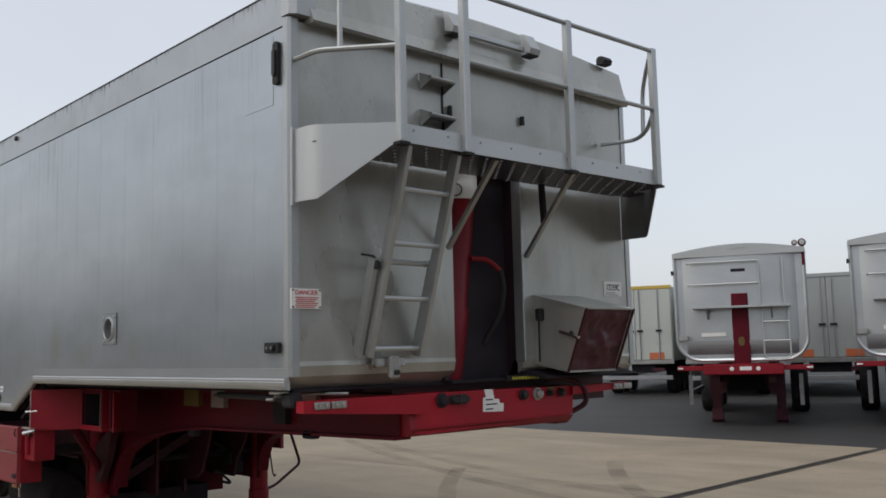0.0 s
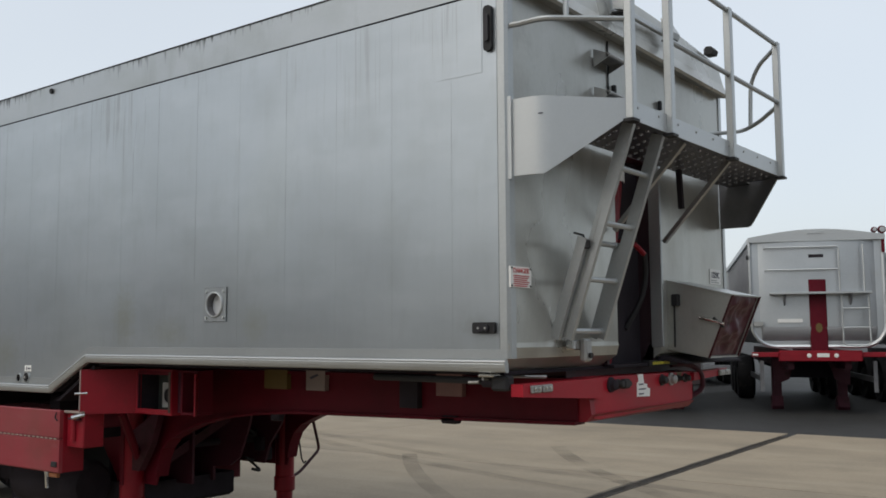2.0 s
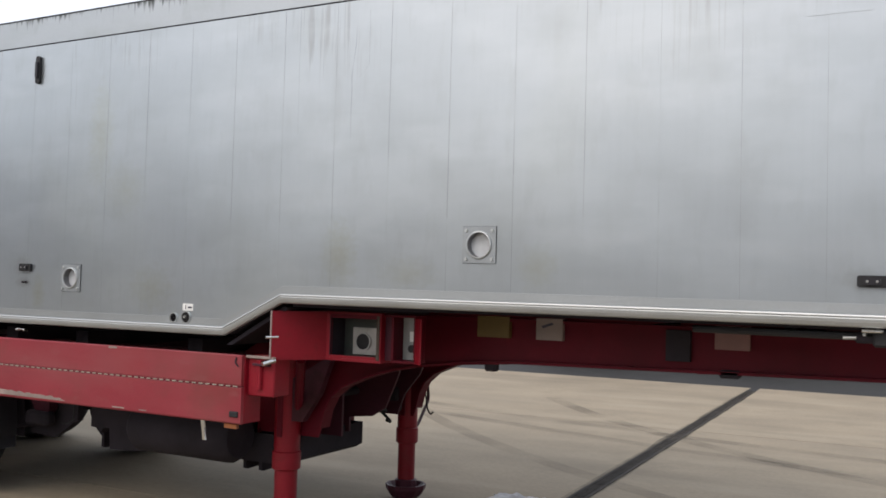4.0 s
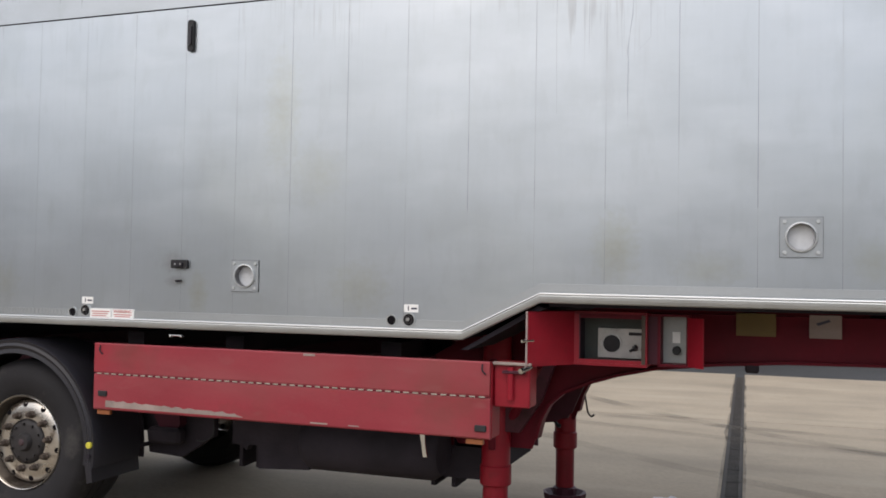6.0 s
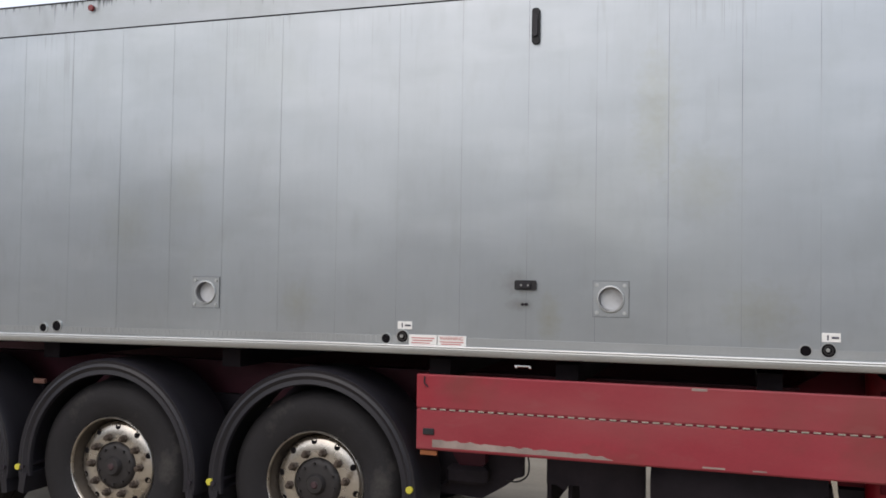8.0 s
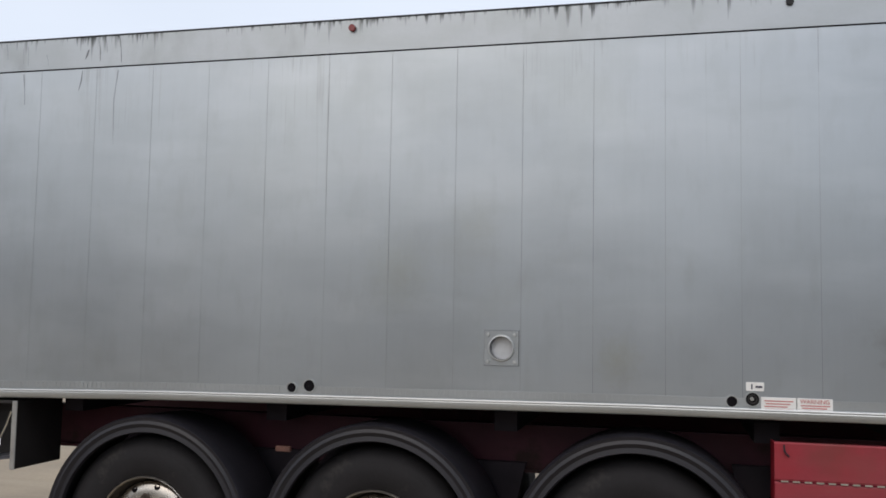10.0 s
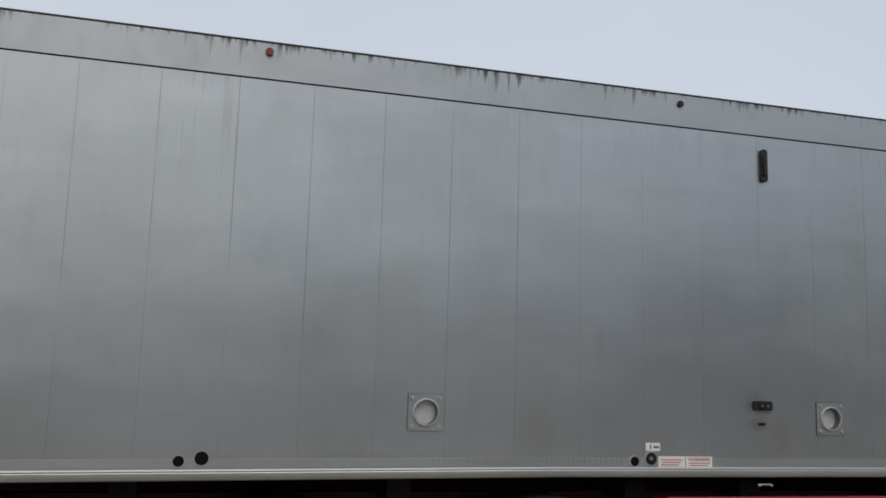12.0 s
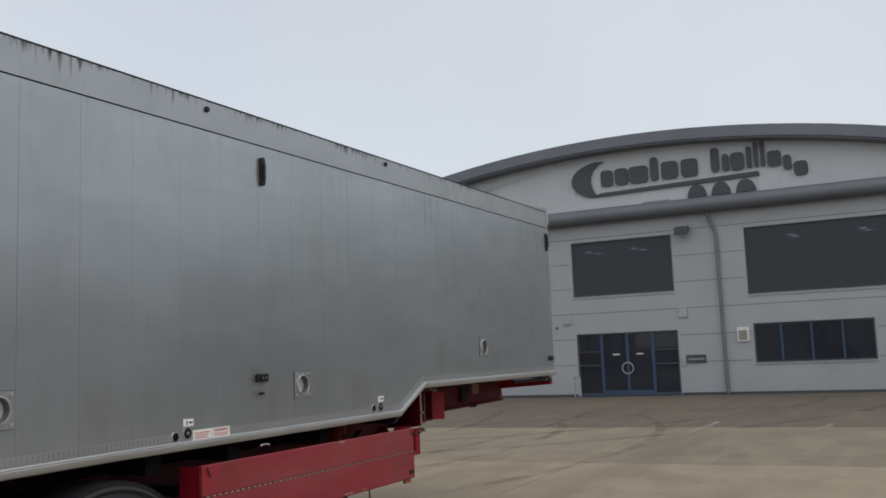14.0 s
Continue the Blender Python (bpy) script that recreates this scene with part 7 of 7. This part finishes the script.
while x < 24:
    w = rng.uniform(2.6, 6.5)
    tagged(part("unseen_wall_south", B(x, min(x + w, 24), -27.3, -27, -0.6, 6.2 if x < -26 else rng.uniform(4.3, 5.4) if x < 1 else rng.uniform(5.6, 7.0)), UNSEEN_WALL_GREY if -16 < x < 0 else UNSEEN_WALL_BROWN), "unseen stepped wall added to shape reflections", "wall", kind="structure")
    x += w

for ya, yb, h in ((-27.3, -19.5, 6.8), (-19.5, -14.0, 6.2), (-14.0, -6.0, 4.2), (-6.0, 12.0, 3.2)):
    tagged(part("unseen_wall_west", B(-33.3, -33, ya, yb, -0.6, h), UNSEEN_WALL_GREY), "unseen stepped wall added to shape reflections", "wall", kind="structure")
# another unseen wall, added on the east for the reflections
tagged(part("unseen_wall_east", B(24, 24.3, -27.3, -8.6, -0.6, 7.0), BOX_GREY), "unseen grey wall added to shape reflections", "wall", kind="structure")


def crumpled(cx, cy, w, d):
    """A flattened piece of wet paper with torn edges and folds, lying on the concrete."""
    bm = bmesh.new()
    nx, ny = 18, 12
    grid = []
    for i in range(nx + 1):
        row = []
        for j in range(ny + 1):
            u, v = i / nx * 2 - 1, j / ny * 2 - 1
            e = 1 + 0.25 * noise.noise((u * 1.7, v * 1.7, 4.0))
            x, y = cx + u * w * e + 0.05 * v, cy + v * d * e * (1 - 0.3 * u)
            z = 0.016 + 0.035 * abs(noise.noise((u * 2.4, v * 2.2, 1.3))) + 0.018 * abs(noise.noise((u * 6, v * 5, 7.7)))
            row.append(bm.verts.new((x, y, ground_z(x, y) + z)))
        grid.append(row)
    for i in range(nx):
        for j in range(ny):
            u, v = (i + 0.5) / nx * 2 - 1, (j + 0.5) / ny * 2 - 1
            if u * u + v * v < 0.95 + 0.6 * noise.noise((u * 2.1, v * 2.1, 2.2)):
                bm.faces.new((grid[i][j], grid[i + 1][j], grid[i + 1][j + 1], grid[i][j + 1]))
    bmesh.ops.delete(bm, geom=[v for v in bm.verts if not v.link_faces], context="VERTS")
    for v in bmesh.ops.extrude_face_region(bm, geom=bm.faces[:])["geom"]:
        if isinstance(v, bmesh.types.BMVert):
            v.co.z -= 0.002
    return bm


litter = crumpled(-2.49, 2.29, 0.23, 0.12)
tagged(part("paper_litter", litter, PAPER), "crumpled wet white paper on the concrete", "litter")


def painted_line(pts, w):
    bm = bmesh.new()
    (xa, ya), (xb, yb) = pts
    d = Vector((xb - xa, yb - ya, 0)).normalized()
    k = Vector((-d.y, d.x, 0)) * w / 2
    prev = None
    for i in range(7):
        p = Vector((xa + (xb - xa) * i / 6, ya + (yb - ya) * i / 6, 0))
        cur = []
        for s in (-1, 1):
            q = p + s * k
            cur.append(bm.verts.new((q.x, q.y, ground_z(q.x, q.y) + 0.020)))
        if prev:
            bm.faces.new((prev[0], cur[0], cur[1], prev[1]))
        prev = cur
    return part("painted_line", bm, WORN_LINE)


tagged(painted_line(((7.9, 0.52), (11.3, 0.48)), 0.12), "worn white painted line on the concrete", "marking", kind="structure")
tagged(painted_line(((9.3, -1.65), (10.7, -1.9)), 0.12), "worn white painted line on the concrete", "marking", kind="structure")


def tyre_mark(cx, cy, radius, a0, a1, w):
    bm = bmesh.new()
    prev = None
    for i in range(25):
        a = radians(a0 + (a1 - a0) * i / 24)
        cur = [bm.verts.new((cx + (radius + s * w / 2) * math.cos(a), cy + (radius + s * w / 2) * math.sin(a), 0.0)) for s in (-1, 1)]
        for v in cur:
            v.co.z = ground_z(v.co.x, v.co.y) + 0.018
        if prev:
            bm.faces.new((prev[0], cur[0], cur[1], prev[1]))
        prev = cur
    tagged(part("tyre_mark", bm, TYRE_MARK), "dark curved tyre mark on the concrete", "marking", kind="structure")


for mark in ((6.0, 16.0, 13.0, 215, 300, 0.22), (6.0, 16.0, 15.1, 218, 300, 0.20),
             (3.0, -6.0, 14.1, 5, 95, 0.2), (20.0, 16.0, 17.0, 210, 275, 0.3), (20.0, 16.0, 19.1, 212, 275, 0.3), (4.0, 40.0, 34.5, 240, 290, 0.22), (8.0, 46.0, 42.0, 235, 280, 0.22)):
    tyre_mark(*mark)

# drain channel across the slabs
DX = -2.125
TURN = Matrix.Translation((DX, 0, 0)) @ Matrix.Rotation(radians(1.35), 4, "Z") @ Matrix.Translation((-DX, 0, 0))
drain = thing("drain_channel", TURN, "dark iron grated drain channel set in the concrete", "drain", kind="structure")
for k in range(40):
    y0 = -6.8 + 0.5 * k
    if y0 > 11.6:
        break
    bm = bmesh.new()
    for s in (-1, 1):
        box(bm, DX + s * 0.056 - 0.010, DX + s * 0.056 + 0.010, y0 + 0.004, y0 + 0.496, -0.01, 0.010)
    for j in range(12):
        ya = y0 + 0.012 + j * 0.0405
        box(bm, DX - 0.046, DX + 0.046, ya, ya + 0.022, -0.012, 0.006)
    for v in bm.verts:
        v.co.z += ground_z(v.co.x, v.co.y) + 0.006
    part("grate", bm, DRAIN, drain)

for s in (-1, 1):
    bm = bmesh.new()
    prev = None
    for k in range(38):
        y = -6.8 + 0.5 * k
        cur = [bm.verts.new((DX + s * d, y, 0)) for d in (0.068, 0.10 + 0.03 * noise.noise((k * 0.9, s, 0)))]
        for v in cur:
            v.co.z = ground_z(v.co.x, v.co.y) + 0.016
        if prev:
            bm.faces.new((prev[0], cur[0], cur[1], prev[1]))
        prev = cur
    part("gutter_dirt", bm, GUTTER_DIRT, drain, "ragged band of dirt along the grate")

# concrete slabs
pavement = thing("pavement", TURN, "pale worn concrete slabs with dark joints", "pavement", kind="structure")
xs = [DX + 0.07 + 6.0 * i for i in range(0, 5)]
xcuts = [(DX + 0.07 + 6.0 * i + 0.007, DX + 0.07 + 6.0 * (i + 1) - 0.007) for i in range(0, 4)]
xcuts[-1] = (xcuts[-1][0], 22.5)
xcuts += [(DX - 0.07 - 6.0 * (i + 1) + 0.007, DX - 0.07 - 6.0 * i - 0.007) for i in range(0, 5)]
ycuts = [(12.2 - 5.6 * (j + 1) + 0.007, 12.2 - 5.6 * j - 0.007) for j in range(0, 7)]
for xa, xb in xcuts:
    for ya, yb in ycuts:
        bm = bmesh.new()
        k = 6
        grid = [[bm.verts.new((xa + (xb - xa) * i / k, ya + (yb - ya) * j / k, 0)) for j in range(k + 1)] for i in range(k + 1)]
        for v in bm.verts:
            v.co.z = ground_z(v.co.x, v.co.y) + 0.012
        for i in range(k):
            for j in range(k):
                bm.faces.new((grid[i][j], grid[i + 1][j], grid[i + 1][j + 1], grid[i][j + 1]))
        rim = [e for e in bm.edges if e.is_boundary]
        ext = bmesh.ops.extrude_edge_only(bm, edges=rim)["geom"]
        for v in ext:
            if isinstance(v, bmesh.types.BMVert):
                v.co.z -= 0.03
        part("slab", bm, CONCRETE if xa < 3 else CONCRETE_MID if xa < 9 else CONCRETE_OLD, pavement)
